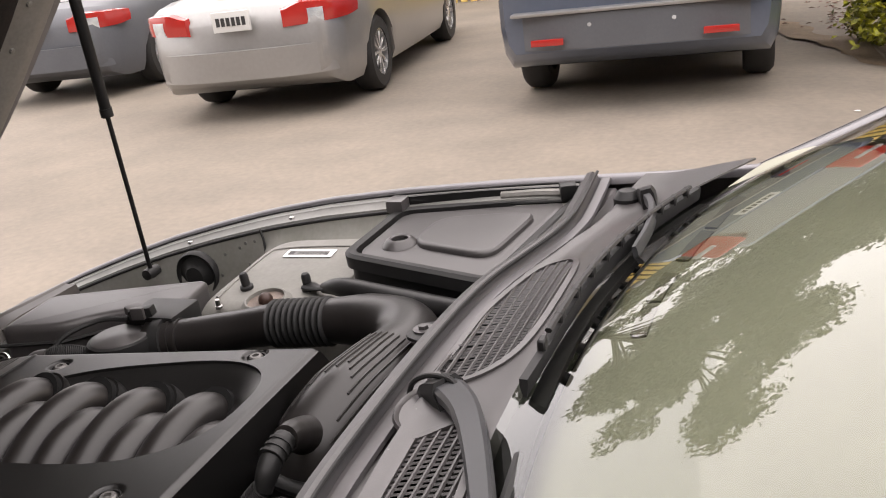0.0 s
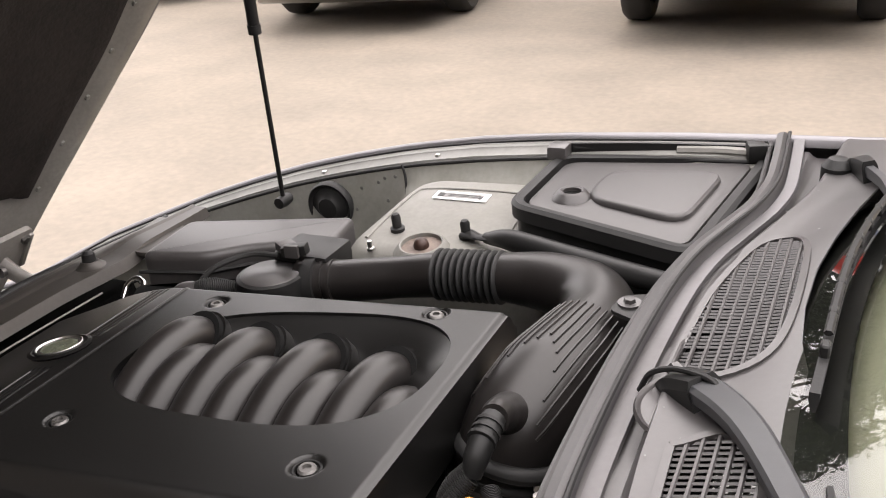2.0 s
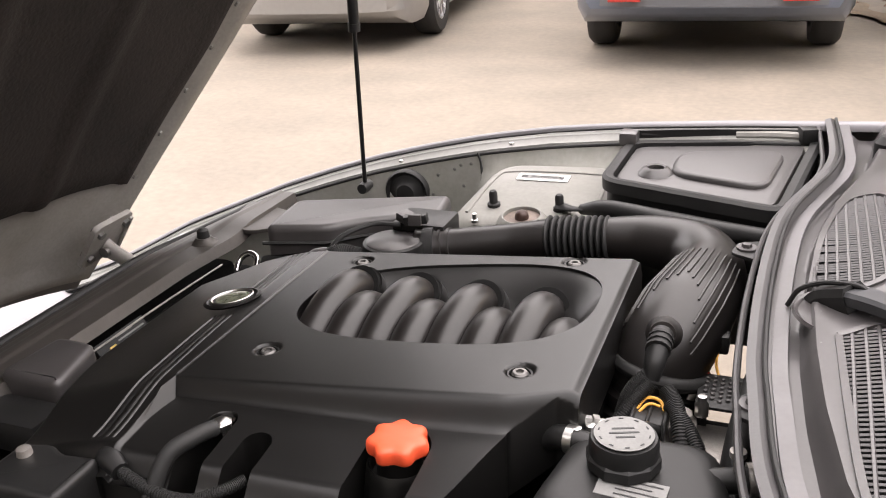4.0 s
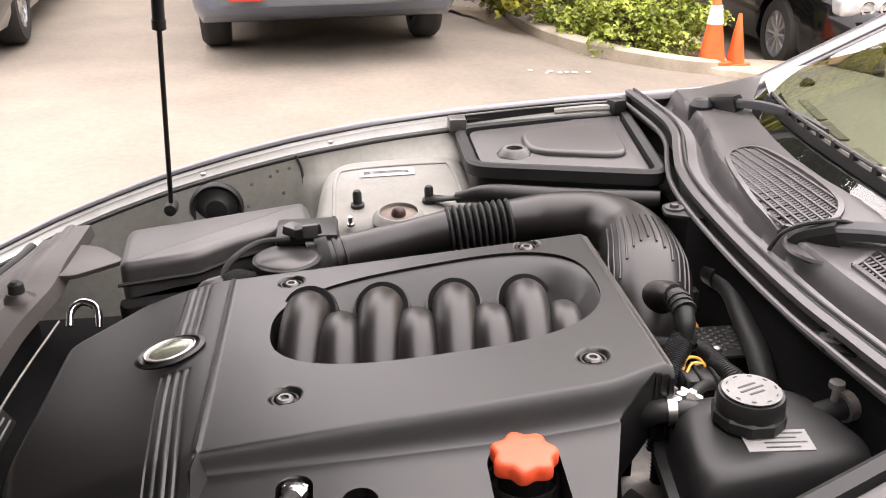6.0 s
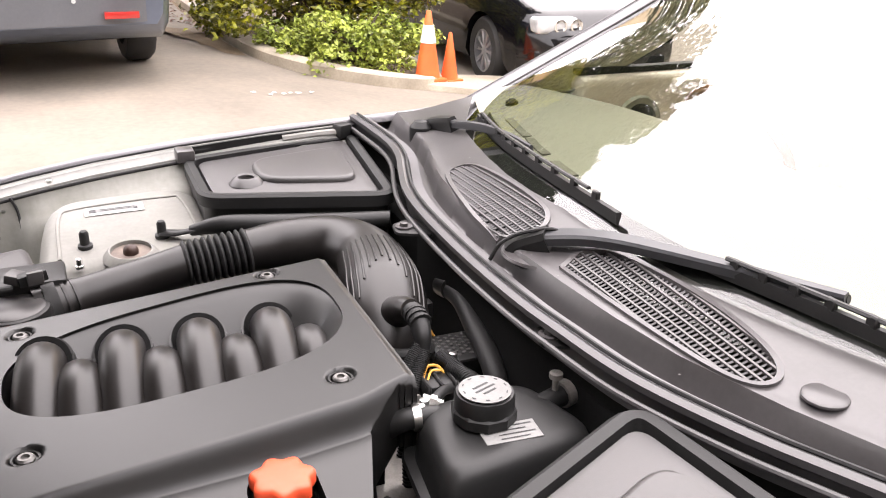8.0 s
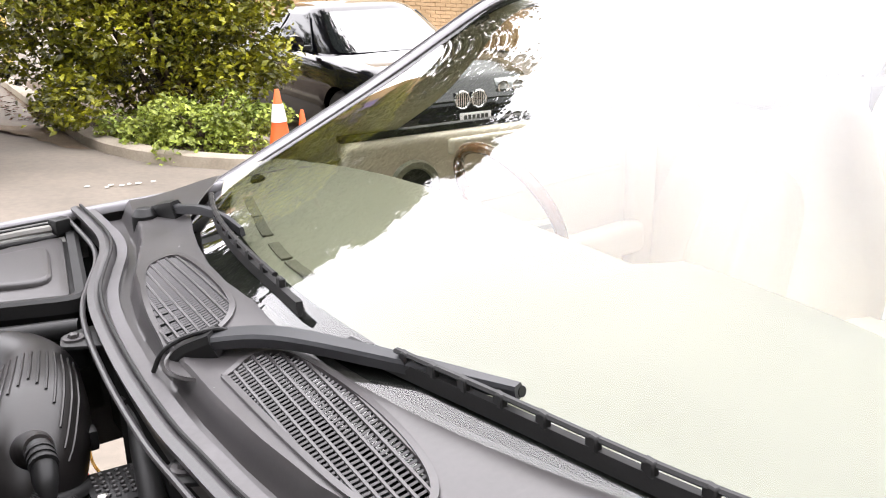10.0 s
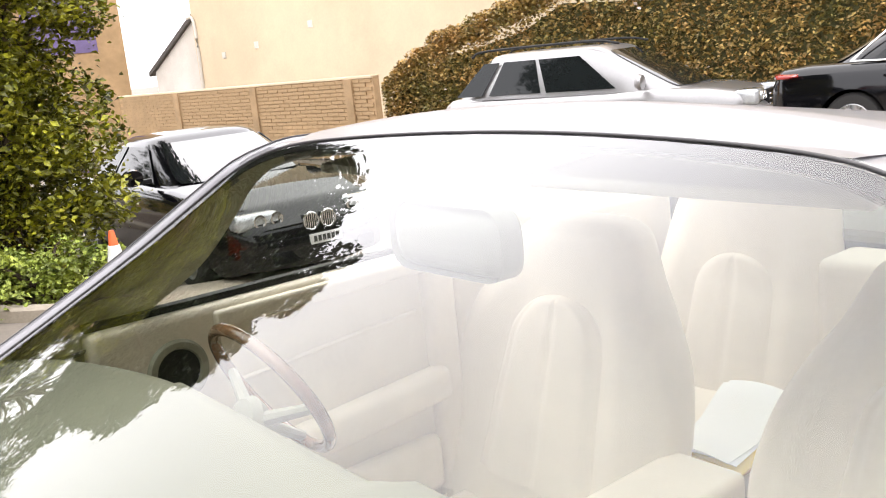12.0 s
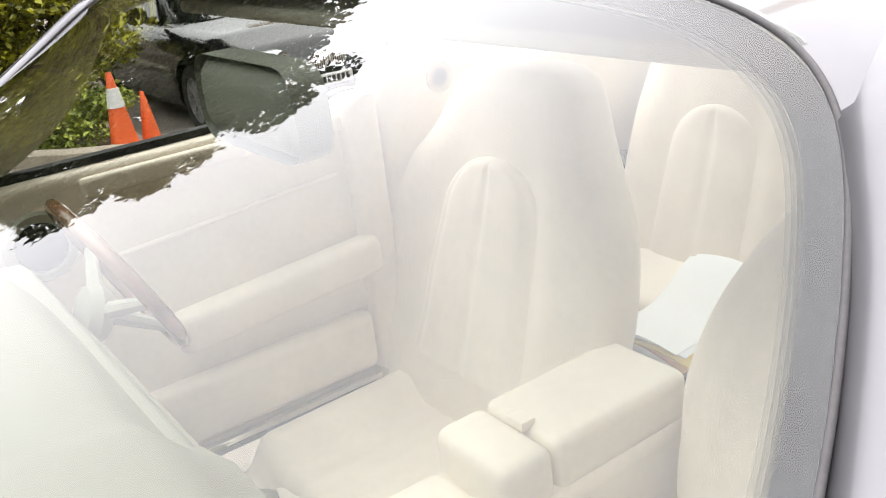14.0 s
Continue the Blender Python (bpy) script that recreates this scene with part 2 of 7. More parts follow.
M["piping"] = material("piping_leather", (0.56, 0.50, 0.40), 0.6, 0, 0.08, 9)
# bay paint darkened for the sky-facing flange, to offset the light it takes
M["flange"] = material("bay_paint_dimmed", (0.19, 0.19, 0.18), 0.45, 0.4, 0.12, 9, stain=0.25)
# bay paint brightened for the upright wing, painting in light it lacks
M["wing"] = material("bay_paint_lifted", (0.30, 0.296, 0.272), 0.48, 0.3, 0.12, 7, bump=0.06, bscale=40, stain=0.25)
M["pilaster"] = material("pilaster_block", (0.40, 0.265, 0.14), 0.85, 0, 0.15, 5, bump=0.4, bscale=80, stain=0.25)
M["mirror"] = material("mirror_housing", (0.22, 0.23, 0.20), 0.5, 0, 0.08, 9)
M["pad"] = material("insulation_felt", (0.017, 0.0135, 0.012), 0.8, 0, 0.5, 5, bump=0.5, bscale=120, spec=0.3)
def dotted(name, share):
    """Fine print dots, too small to tell apart, that cover a share of the pane."""
    m = glass_material(name)
    nt = m.node_tree
    out = nt.nodes["Material Output"]
    ink = nt.nodes.new("ShaderNodeBsdfDiffuse")
    ink.inputs[0].default_value = (.018, .016, .017, 1)
    clear = nt.nodes.new("ShaderNodeBsdfTransparent")
    mx = nt.nodes.new("ShaderNodeMixShader")
    mx.inputs[0].default_value = share
    nt.links.new(clear.outputs[0], mx.inputs[1])
    nt.links.new(ink.outputs[0], mx.inputs[2])
    nt.links.new(mx.outputs[0], out.inputs[0])
    return m


for _n, _s in (("fade_dense", .75), ("fade_mid", .5), ("fade_thin", .25)):
    M[_n] = dotted(_n, _s)
M["frit"] = material("black_frit", (0.010, 0.010, 0.010), 0.6, 0, 0.1, 9, spec=0.2)
M["bolt"] = material("dull_bolt", (0.15, 0.145, 0.14), 0.45, 0.8, 0.15, 40)
M["dirt"] = material("dirt_drift", (0.19, 0.135, 0.085), 0.95, 0, 0.3, 3, bump=0.5, bscale=60, stain=0.3)
M["hose_wire"] = material("orange_wire", (0.7, 0.35, 0.05), 0.5, 0, 0.1, 9)
M["red_wire"] = material("red_wire", (0.6, 0.03, 0.02), 0.5, 0, 0.1, 9)

# ---- mesh tools ----


def smooth(v, a, b):
    s = min(1.0, max(0.0, (v - a) / (b - a)))
    return s * s * (3 - 2 * s)


def mesh_of(bm, name, sharp=38):
    me = bpy.data.meshes.new(name)
    bm.normal_update()
    bm.to_mesh(me)
    bm.free()
    for p in me.polygons:
        p.use_smooth = True
    me.set_sharp_from_angle(angle=radians(sharp))
    return me


def part(name, bm, mat, parent=None, label="", sharp=38):
    """Links a bmesh as one mesh object under a thing or a part."""
    me = mesh_of(bm, name, sharp)
    me.materials.append(M[mat] if isinstance(mat, str) else mat)
    ob = new(name, me)
    ob.parent = parent
    if label:
        tagged(ob, label)
    return ob


def thing(name, label, category, at=(0, 0, 0), rz=0.0, group="", kind=""):
    ob = new(name)
    ob.empty_display_size = 0.1
    ob.matrix_world = pose(*at, 0, 0, rz)
    return tagged(ob, label, category, group, kind)


def box(x0, x1, y0, y1, z0, z1, bevel=0.0, seg=2):
    bm = bmesh.new()
    bmesh.ops.create_cube(bm, size=1)
    for v in bm.verts:
        v.co = ((x0 + x1) / 2 + v.co.x * (x1 - x0), (y0 + y1) / 2 + v.co.y * (y1 - y0), (z0 + z1) / 2 + v.co.z * (z1 - z0))
    if bevel:
        bmesh.ops.bevel(bm, geom=bm.edges[:], offset=bevel, segments=seg, affect="EDGES", profile=0.6)
    return bm


def turned(bm, m):
    bmesh.ops.transform(bm, matrix=m, verts=bm.verts)
    return bm


def join(*bms):
    out = bmesh.new()
    for b in bms:
        me = bpy.data.meshes.new("tmp")
        b.to_mesh(me)
        b.free()
        out.from_mesh(me)
        bpy.data.meshes.remove(me)
    return out


def rings(loops, closed=True, cap0=True, cap1=True):
    """Skins a row of loops of equal length."""
    bm = bmesh.new()
    vs = [[bm.verts.new(p) for p in lp] for lp in loops]
    n = len(vs[0])
    for a, b in zip(vs, vs[1:]):
        for i in range(n if closed else n - 1):
            j = (i + 1) % n
            bm.faces.new((a[i], a[j], b[j], b[i]))
    if closed and cap0:
        bm.faces.new(list(reversed(vs[0])))
    if closed and cap1:
        bm.faces.new(vs[-1])
    bmesh.ops.recalc_face_normals(bm, faces=bm.faces)
    return bm


def lathe(profile, n=32, at=(0, 0, 0), axis="z", caps=True):
    """Turns (radius, height) pairs about an axis."""
    loops = []
    for r, h in profile:
        lp = []
        for i in range(n):
            a = 2 * math.pi * i / n
            p = (r * math.cos(a), r * math.sin(a), h)
            if axis == "x":
                p = (p[2], p[0], p[1])
            elif axis == "y":
                p = (p[0], p[2], p[1])
            lp.append((p[0] + at[0], p[1] + at[1], p[2] + at[2]))
        loops.append(lp)
    return rings(loops, True, caps, caps)


def spline(points, n=8):
    """Catmull-Rom through points."""
    pts = [Vector(p) for p in points]
    pts = [pts[0] * 2 - pts[1]] + pts + [pts[-1] * 2 - pts[-2]]
    out = []
    for a, b, c, d in zip(pts, pts[1:], pts[2:], pts[3:]):
        for k in range(n):
            t = k / n
            out.append(0.5 * ((2 * b) + (c - a) * t + (2 * a - 5 * b + 4 * c - d) * t * t + (3 * b - a - 3 * c + d) * t ** 3))
    out.append(pts[-2])
    return out


def tube(points, radius, n=14, per=8, flat=1.0, up=(0, 0, 1), curved=True):
    """A tube along points; radius: a number, a list per point, or a function of 0..1. flat: height over width."""
    path = spline(points, per) if curved else [Vector(p) for p in points]
    m = len(path)
    loops = []
    for i, p in enumerate(path):
        d = (path[min(i + 1, m - 1)] - path[max(i - 1, 0)]).normalized()
        side = d.cross(Vector(up))
        side = side.normalized() if side.length > 1e-4 else Vector((1, 0, 0))
        over = side.cross(d).normalized()
        s = i / (m - 1)
        if callable(radius):
            r = radius(s)
        elif isinstance(radius, (list, tuple)):
            f = s * (len(radius) - 1)
            k = min(int(f), len(radius) - 2)
            r = radius[k] + (radius[k + 1] - radius[k]) * (f - k)
        else:
            r = radius
        loops.append([p + side * (r * math.cos(2 * math.pi * j / n)) + over * (r * flat * math.sin(2 * math.pi * j / n)) for j in range(n)])
    return rings(loops)


def sweep(points, section, per=6, up=(0, 0, 1), closed=True, curved=True):
    """A section of (side, up) pairs along a path; side is to the right of the way."""
    path = spline(points, per) if curved else [Vector(p) for p in points]
    m = len(path)
    loops = []
    for i, p in enumerate(path):
        d = (path[min(i + 1, m - 1)] - path[max(i - 1, 0)]).normalized()
        side = d.cross(Vector(up)).normalized()
        over = side.cross(d).normalized()
        loops.append([p + side * a + over * b for a, b in section])
    return rings(loops, closed)


def prism(outline, z0, z1, bevel=0.0, seg=2):
    """An outline of (x, y) pairs raised from z0 to z1, its upper edge bevelled."""
    bm = bmesh.new()
    lo = [bm.verts.new((x, y, z0)) for x, y in outline]
    hi = [bm.verts.new((x, y, z1)) for x, y in outline]
    n = len(outline)
    for i in range(n):
        j = (i + 1) % n
        bm.faces.new((lo[i], lo[j], hi[j], hi[i]))
    bm.faces.new(list(reversed(lo)))
    top = bm.faces.new(hi)
    bmesh.ops.recalc_face_normals(bm, faces=bm.faces)
    if bevel:
        bmesh.ops.bevel(bm, geom=list(top.edges), offset=bevel, segments=seg, affect="EDGES", profile=0.6)
    return bm


def rounded(points, r=0.02, n=5):
    """Rounds the corners of a closed outline of (x, y) pairs."""
    out = []
    m = len(points)
    for i, p in enumerate(points):
        p, a, b = Vector(p), Vector(points[i - 1]), Vector(points[(i + 1) % m])
        da, db = a - p, b - p
        k = min(r, da.length * 0.45, db.length * 0.45)
        s, e = p + da.normalized() * k, p + db.normalized() * k
        for j in range(n + 1):
            t = j / n
            out.append(tuple(s * (1 - t) ** 2 + p * 2 * t * (1 - t) + e * t * t))
    return out


def grid(nx, ny, f, skip=None):
    """A sheet f(u, v) for u, v in 0..1."""
    bm = bmesh.new()
    vs = [[bm.verts.new(f(i / nx, j / ny)) for j in range(ny + 1)] for i in range(nx + 1)]
    for i in range(nx):
        for j in range(ny):
            if skip and skip((i + 0.5) / nx, (j + 0.5) / ny):
                continue
            bm.faces.new((vs[i][j], vs[i + 1][j], vs[i + 1][j + 1], vs[i][j + 1]))
    for v in [v for v in bm.verts if not v.link_faces]:
        bm.verts.remove(v)
    return bm


def thick(bm, d):
    """Gives a sheet thickness d below its face normals."""
    bm.normal_update()
    bmesh.ops.solidify(bm, geom=bm.faces[:], thickness=d)
    return bm


def leaves(count, inside, size, rng, tilt=1.0):
    """Many small bent leaves at points given by inside(rng)."""
    verts, faces = [], []
    for _ in range(count):
        p = inside(rng)
        if p is None:
            continue
        s = size * rng.uniform(0.6, 1.35)
        q = Euler((rng.uniform(-1, 1) * tilt, rng.uniform(-1, 1) * tilt, rng.uniform(0, 6.28))).to_matrix()
        k = len(verts)
        for a, b, c in ((0, 0, 0), (-0.3, 0.45, 0.08), (0, 0.5, 0), (0.3, 0.45, 0.08), (0, 1, -0.12)):
            v = q @ Vector((a * s, (b - 0.5) * s, c * s))
            verts.append((p[0] + v.x, p[1] + v.y, p[2] + v.z))
        faces += [(k, k + 2, k + 1), (k, k + 3, k + 2), (k + 1, k + 2, k + 4), (k + 2, k + 3, k + 4)]
    me = bpy.data.meshes.new("leaves")
    me.from_pydata(verts, [], faces)
    return me


def leaf_part(name, me, mat, parent, label="", kind=""):
    me.materials.append(M[mat])
    ob = new(name, me)
    ob.parent = parent
    return tagged(ob, label, "", "", kind)


def ground_z(x, y):
    """The yard is level under the car and falls gently away beyond it."""
    return -(min(0.45, 0.145 * max(0.0, x - 1.0)) + min(0.08, 0.03 * max(0.0, x - 4.0))) * smooth(y, 1.3 + 2.7 * smooth(x, 4.5, 7.5), 4.2 + 3.8 * smooth(x, 4.5, 7.5))

# ---- the yard ----
rng = random.Random(7)


def ground_sheet():
    xs = [-400, -120, -40, -18] + [-12 + 0.6 * i for i in range(46)] + [18, 30, 60, 160, 400]
    ys = [-400, -120, -40, -16] + [-10 + 0.6 * i for i in range(50)] + [24, 40, 80, 200, 400]
    bm = bmesh.new()
    vs = [[bm.verts.new((x, y, ground_z(x, y) - 0.004 * (noise.noise((x, y, 0)) + 1))) for y in ys] for x in xs]
    for i in range(len(xs) - 1):
        for j in range(len(ys) - 1):
            bm.faces.new((vs[i][j], vs[i + 1][j], vs[i + 1][j + 1], vs[i][j + 1]))
    return bm


ground = part("ground", ground_sheet(), "ground", None, sharp=80)
tagged(ground, "pale worn asphalt yard with faint stains", "ground", kind="structure")

# planted island with a concrete kerb
ISLAND = [(1.42, 11.5), (1.50, 8.6), (1.57, 6.95), (1.72, 6.35), (2.02, 6.0), (2.5, 5.84), (2.86, 5.92), (3.02, 6.4), (3.10, 8.5), (3.10, 11.5)]


def island_path():
    return [(p.x, p.y) for p in spline([(x, y, 0) for x, y in ISLAND], 5)]


kerb_pts = [Vector((x, y, ground_z(x, y))) for x, y in island_path()]
kerb = part("kerb", sweep(kerb_pts, [(-0.07, -0.1), (0.07, -0.1), (0.07, 0.085), (0.05, 0.10), (-0.07, 0.10)], curved=False), "kerb")
tagged(kerb, "rounded concrete kerb round the planted bed", "kerb", kind="structure")
bm = bmesh.new()
f = bm.faces.new([bm.verts.new((x, y, ground_z(x, y) + 0.075)) for x, y in island_path()])
bmesh.ops.triangulate(bm, faces=[f])
bed = tagged(part("planting_bed", bm, "soil", None), "bare brown soil bed with leaf litter", "soil", kind="structure")


ap = rounded([(2.72, 5.80), (3.4, 5.74), (5.6, 5.76), (5.6, 6.32), (2.95, 6.32)], .05, 4)
apron_bm = prism(ap, -.06, .05, .015)
for v in apron_bm.verts:
    v.co.z += ground_z(v.co.x, v.co.y)
apron = tagged(part("pavement", apron_bm, "kerb", None), "pale concrete kerb apron", "pavement", kind="structure")


dp = [(p.x, p.y) for p in spline([(x, y, 0) for x, y in ((1.48, 6.62), (1.28, 6.75), (1.12, 7.3), (.75, 7.9), (.62, 8.7), (.1, 9.6), (-.1, 10.8), (-.6, 12.6), (1.3, 12.6), (1.40, 11.0), (1.44, 8.6), (1.48, 6.62))], 5)[:-1]]
db = bmesh.new()
df = db.faces.new([db.verts.new((x + .05 * noise.noise((x * 6, y * 6, 1)), y + .05 * noise.noise((x * 6, y * 6, 5)), ground_z(x, y) + .003)) for x, y in dp])
bmesh.ops.triangulate(db, faces=[df])
tagged(part("soil_drift", db, "dirt", None), "brown dirt washed along the kerb", "soil", kind="structure")


def scatter_blob(blobs):
    def inside(r):
        cx, cy, cz, rx, ry, rz = blobs[r.randrange(len(blobs))]
        while True:
            a, b, c = r.uniform(-1, 1), r.uniform(-1, 1), r.uniform(-1, 1)
            q = a * a + b * b + c * c
            if 0.12 < q < 1:
                s = (0.72 + 0.28 * r.random()) / math.sqrt(q) if r.random() < 0.7 else 1.0
                if r.random() < 0.12:
                    s *= r.uniform(1.0, 1.55)
                return cx + a * s * rx, cy + b * s * ry, cz + c * s * rz
    return inside


def shrub(name, label, at, blobs, count, size, mat, stems=5, category="shrub"):
    root = thing(name, label, category, at)
    limbs = []
    for k in range(stems):
        bx, by, bz, rx, ry, rz = blobs[k % len(blobs)]
        a = rng.uniform(0, 6.28)
        limbs.append(tube([(0.07 * math.cos(a), 0.07 * math.sin(a), -0.05), (bx * 0.4, by * 0.4, bz * 0.45),
                           (bx * 0.8 + rng.uniform(-.1, .1), by * 0.8, bz), (bx, by, bz + rz * 0.6)], [0.035, 0.025, 0.015, 0.006], n=7, per=4))
    part("stem", join(*limbs), "bark", root)
    leaf_part("foliage", leaves(count, scatter_blob(blobs), size, rng), mat, root, kind="stuff")
    return root


def blobs_in(n, x, y, z, r, seed):
    q = random.Random(seed)
    return [(q.uniform(*x), q.uniform(*y), q.uniform(*z), r * q.uniform(.6, 1.2), r * q.uniform(.6, 1.2), r * q.uniform(.55, 1.0)) for _ in range(n)]


big = blobs_in(96, (-1.25, 1.0), (-0.8, 0.9), (0.30, 3.0), 0.34, 3)
tree_root = shrub("large_shrub", "large bushy green tree with yellow-green tips over the kerb", (2.45, 7.5, -0.18), big, 46000, 0.072, "leaf", 14)
high = blobs_in(120, (-2.5, 2.2), (0.0, 2.6), (3.3, 5.3), 0.5, 4) + blobs_in(44, (-1.6, 1.2), (0.2, 2.2), (5.1, 6.3), 0.45, 6)
leaf_part("crown", leaves(52000, scatter_blob(high), 0.12, rng), "leaf_dark", tree_root, kind="stuff")
limbs = []
for k in range(18):
    bx, by, bz = high[k * 7][:3]
    limbs.append(tube([(0, .3, 1.8), (bx * .35, .3 + by * .35, 2.6), (bx * .75, by * .8, bz - .4), (bx, by, bz + .2)], [.05, .04, .025, .008], n=6, per=4))
part("limb", join(*limbs), "bark", tree_root)
low = blobs_in(22, (-0.46, 0.50), (-0.3, 0.35), (0.06, 0.40), 0.16, 5)
shrub("low_plant", "low pale green weedy plant at the kerb", (2.48, 6.28, -0.14), low, 5200, 0.05, "leaf_low", 4, "plant")
low2 = blobs_in(12, (-0.4, 0.4), (-0.3, 0.4), (0.05, 0.28), 0.15, 8)
shrub("low_plant", "low pale green weedy plant beside the shrub", (2.05, 6.55, -0.10), low2, 1900, 0.05, "leaf_low", 4, "plant")

# fallen leaves and scraps
litter = bmesh.new()
for _ in range(240):
    x, y = rng.uniform(-0.4, 1.7), rng.uniform(8.2, 12.5)
    if rng.random() < 0.55:
        x = rng.uniform(1.1, 1.65)
    z = ground_z(x, y) + 0.004
    a, s = rng.uniform(0, 6.28), rng.uniform(0.02, 0.05)
    c, d = math.cos(a) * s, math.sin(a) * s
    litter.faces.new([litter.verts.new(p) for p in ((x + c, y + d, z), (x - d * .5, y + c * .5, z + .012), (x - c, y - d, z), (x + d * .5, y - c * .5, z + .006))])
tagged(part("leaf_litter", litter, "rust", None), "dry brown leaves along the kerb", "leaf litter", kind="stuff")
scraps = bmesh.new()
for k in range(7):
    x, y = 1.22 + 0.07 * k + rng.uniform(-.03, .03), 5.15 + rng.uniform(-.09, .12)
    z = ground_z(x, y) + 0.003
    n = 6
    scraps.faces.new([scraps.verts.new((x + rng.uniform(.010, .03) * math.cos(i * 6.28 / n), y + rng.uniform(.012, .03) * math.sin(i * 6.28 / n), z + .004)) for i in range(n)])
tagged(part("paint_spots", scraps, "white", None), "small white scraps on the asphalt", "litter", kind="stuff")


def cone(at, h, band, group="cones beside the kerb"):
    root = thing("traffic_cone", "orange vinyl traffic cone with a white band" if band else "small plain orange traffic cone", "traffic cone", at, rng.uniform(0, 40), group)
    b = h * 0.21
    part("base", box(-b, b, -b, b, 0, 0.03, 0.01), "orange", root)
    r0, r1 = h * 0.19, h * 0.035
    def rad(z):
        return r0 + (r1 - r0) * z / h
    part("body", lathe([(0.001, 0.031), (rad(0.03) , 0.031), (rad(h * .5), h * .5), (rad(h), h - .006), (rad(h) * .7, h), (0.001, h)], 28), "orange", root)
    if band:
        part("band", lathe([(rad(h * .55) + .002, h * .55), (rad(h * .55) + .006, h * .553), (rad(h * .8) + .006, h * .797), (rad(h * .8) + .002, h * .8)], 28), "white", root, "white reflective band")
    return root


cone((2.87, 5.97, ground_z(2.87, 5.97) + .05), 0.58, True)
cone((3.09, 6.01, ground_z(3.09, 6.01) + .05), 0.42, False)

# ---- block wall, rendered house and hedge behind the yard ----
WALL_A, WALL_B = Vector((9.6, 24.1)), Vector((11.35, 10.8))
wall_len = 10.3
wall_dir = (WALL_B - WALL_A).normalized()
wall_rz = math.degrees(math.atan2(wall_dir.y, wall_dir.x))
WALL_H = 1.66
wall = part("wall_block", box(0, wall_len, 0.02, 0.18, 0, WALL_H - 0.02), "mortar", None)
wall.matrix_world = pose(WALL_A.x, WALL_A.y, -0.5, 0, 0, wall_rz)
tagged(wall, "tan concrete block garden wall with pilasters", "wall", kind="structure")
part("coping", box(-0.02, wall_len, -0.01, 0.21, WALL_H - 0.05, WALL_H, 0.01), "stucco", wall)
for k in range(5):
    s = 3.0 + 3.3 * k
    if s < wall_len:
        part("pilaster", box(s - 0.11, s + 0.11, -0.05, 0.2, 0, WALL_H - 0.05, 0.008), "pilaster", wall)

house = thing("house", "cream rendered house behind the wall", "house", (11.4, 29.1, -0.886), wall_rz)
house.scale = (1.2, 1.2, 1.2)
part("wall", box(2.1, 22.0, 1.3, 6.2, 0, 7.6), "stucco", house)
for s, z in ((3.3, 2.35), (4.75, 2.5), (6.9, 2.8), (9.6, 3.3)):
    part("vent", box(s, s + 0.16, 1.28, 1.305, z, z + 0.16, 0.01), "stucco_pale", house, "small pale wall vent")
part("downpipe", tube([(2.25, 1.26, 1.4), (2.25, 1.26, 3.3), (2.0, 1.2, 3.5)], 0.04, n=8), "stucco_pale", house)
shed = thing("shed", "white lean-to shed with a dark sloping roof edge", "shed", (11.4, 29.1, -0.886), wall_rz)
shed.scale = (1.2, 1.2, 1.2)
part("wall", rings([[(-0.5, y, 0), (2.05, y, 0), (2.05, y, 3.55), (-0.5, y, 2.2)] for y in (1.5, 3.5)]), "stucco_pale", shed)
part("roof", rings([[(-0.7, y, 2.1), (2.08, y, 3.57), (2.08, y, 3.69), (-0.7, y, 2.22)] for y in (1.4, 3.6)]), "roof", shed)
# brick pier with a painted panel, seen past the shrub
pier = thing("brick_house", "tan brick house corner with a purple painted panel", "house", (12.0, 33.5, -0.9), 180)
pier.scale = (1.25, 1.25, 1.25)
part("wall", box(-1.2, 6.0, -4.0, 0, 0, 8.4), "block", pier)
part("painted_panel", box(-0.4, 1.6, 0.005, 0.03, 2.9, 5.4), "purple", pier, "purple painted wall panel")
part("roof", box(-1.4, 6.2, -4.2, 0.2, 8.4, 8.6), "roof", pier)


def hedge(name, label, at, rz, length, height, depth, count, mat, size=0.10, flowers=0, low_end=False):
    root = thing(name, label, "hedge", at, rz)
    def crest(s):
        rise = .42 + .33 * smooth(s, -.4, 2.4) + .25 * smooth(s, 2.0, 6) if low_end else 1.0
        return rise * height * (0.86 + 0.14 * noise.noise((s * 0.7, 0, 3)) + 0.07 * noise.noise((s * 2.7, 1, 3)))
    def inside(r):
        s = r.uniform(0, length)
        top = crest(s)
        if r.random() < 0.55:
            bulge = 0.12 * noise.noise((s * 1.4, r.random() * .2, 9))
            return s, r.uniform(-0.12, 0.08) + bulge, r.uniform(0.1, top)
        return s, r.uniform(-0.1, depth), top + r.uniform(-0.25, 0.06)
    leaf_part("foliage", leaves(count, inside, size, rng), mat, root, kind="stuff")
    part("branches", join(*[tube([(s, depth * .5, 0), (s + .1, depth * .45, crest(s) * .5), (s - .1, depth * .5, crest(s) * .8)], [.04, .03, .01], n=6, per=3) for s in np.arange(.4, length, .8)]), "bark", root)
    # dark solid behind the leaves, coloured for the shaded inside of the hedge
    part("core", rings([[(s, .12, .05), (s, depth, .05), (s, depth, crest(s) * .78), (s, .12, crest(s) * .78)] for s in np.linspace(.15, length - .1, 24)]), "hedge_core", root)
    if flowers:
        def on_face(r):
            s = r.uniform(0, length)
            return s, -0.14, r.uniform(.3, crest(s) * .95)
        leaf_part("blossoms", leaves(flowers, on_face, 0.09, rng), "flower", root, kind="stuff")
    return root


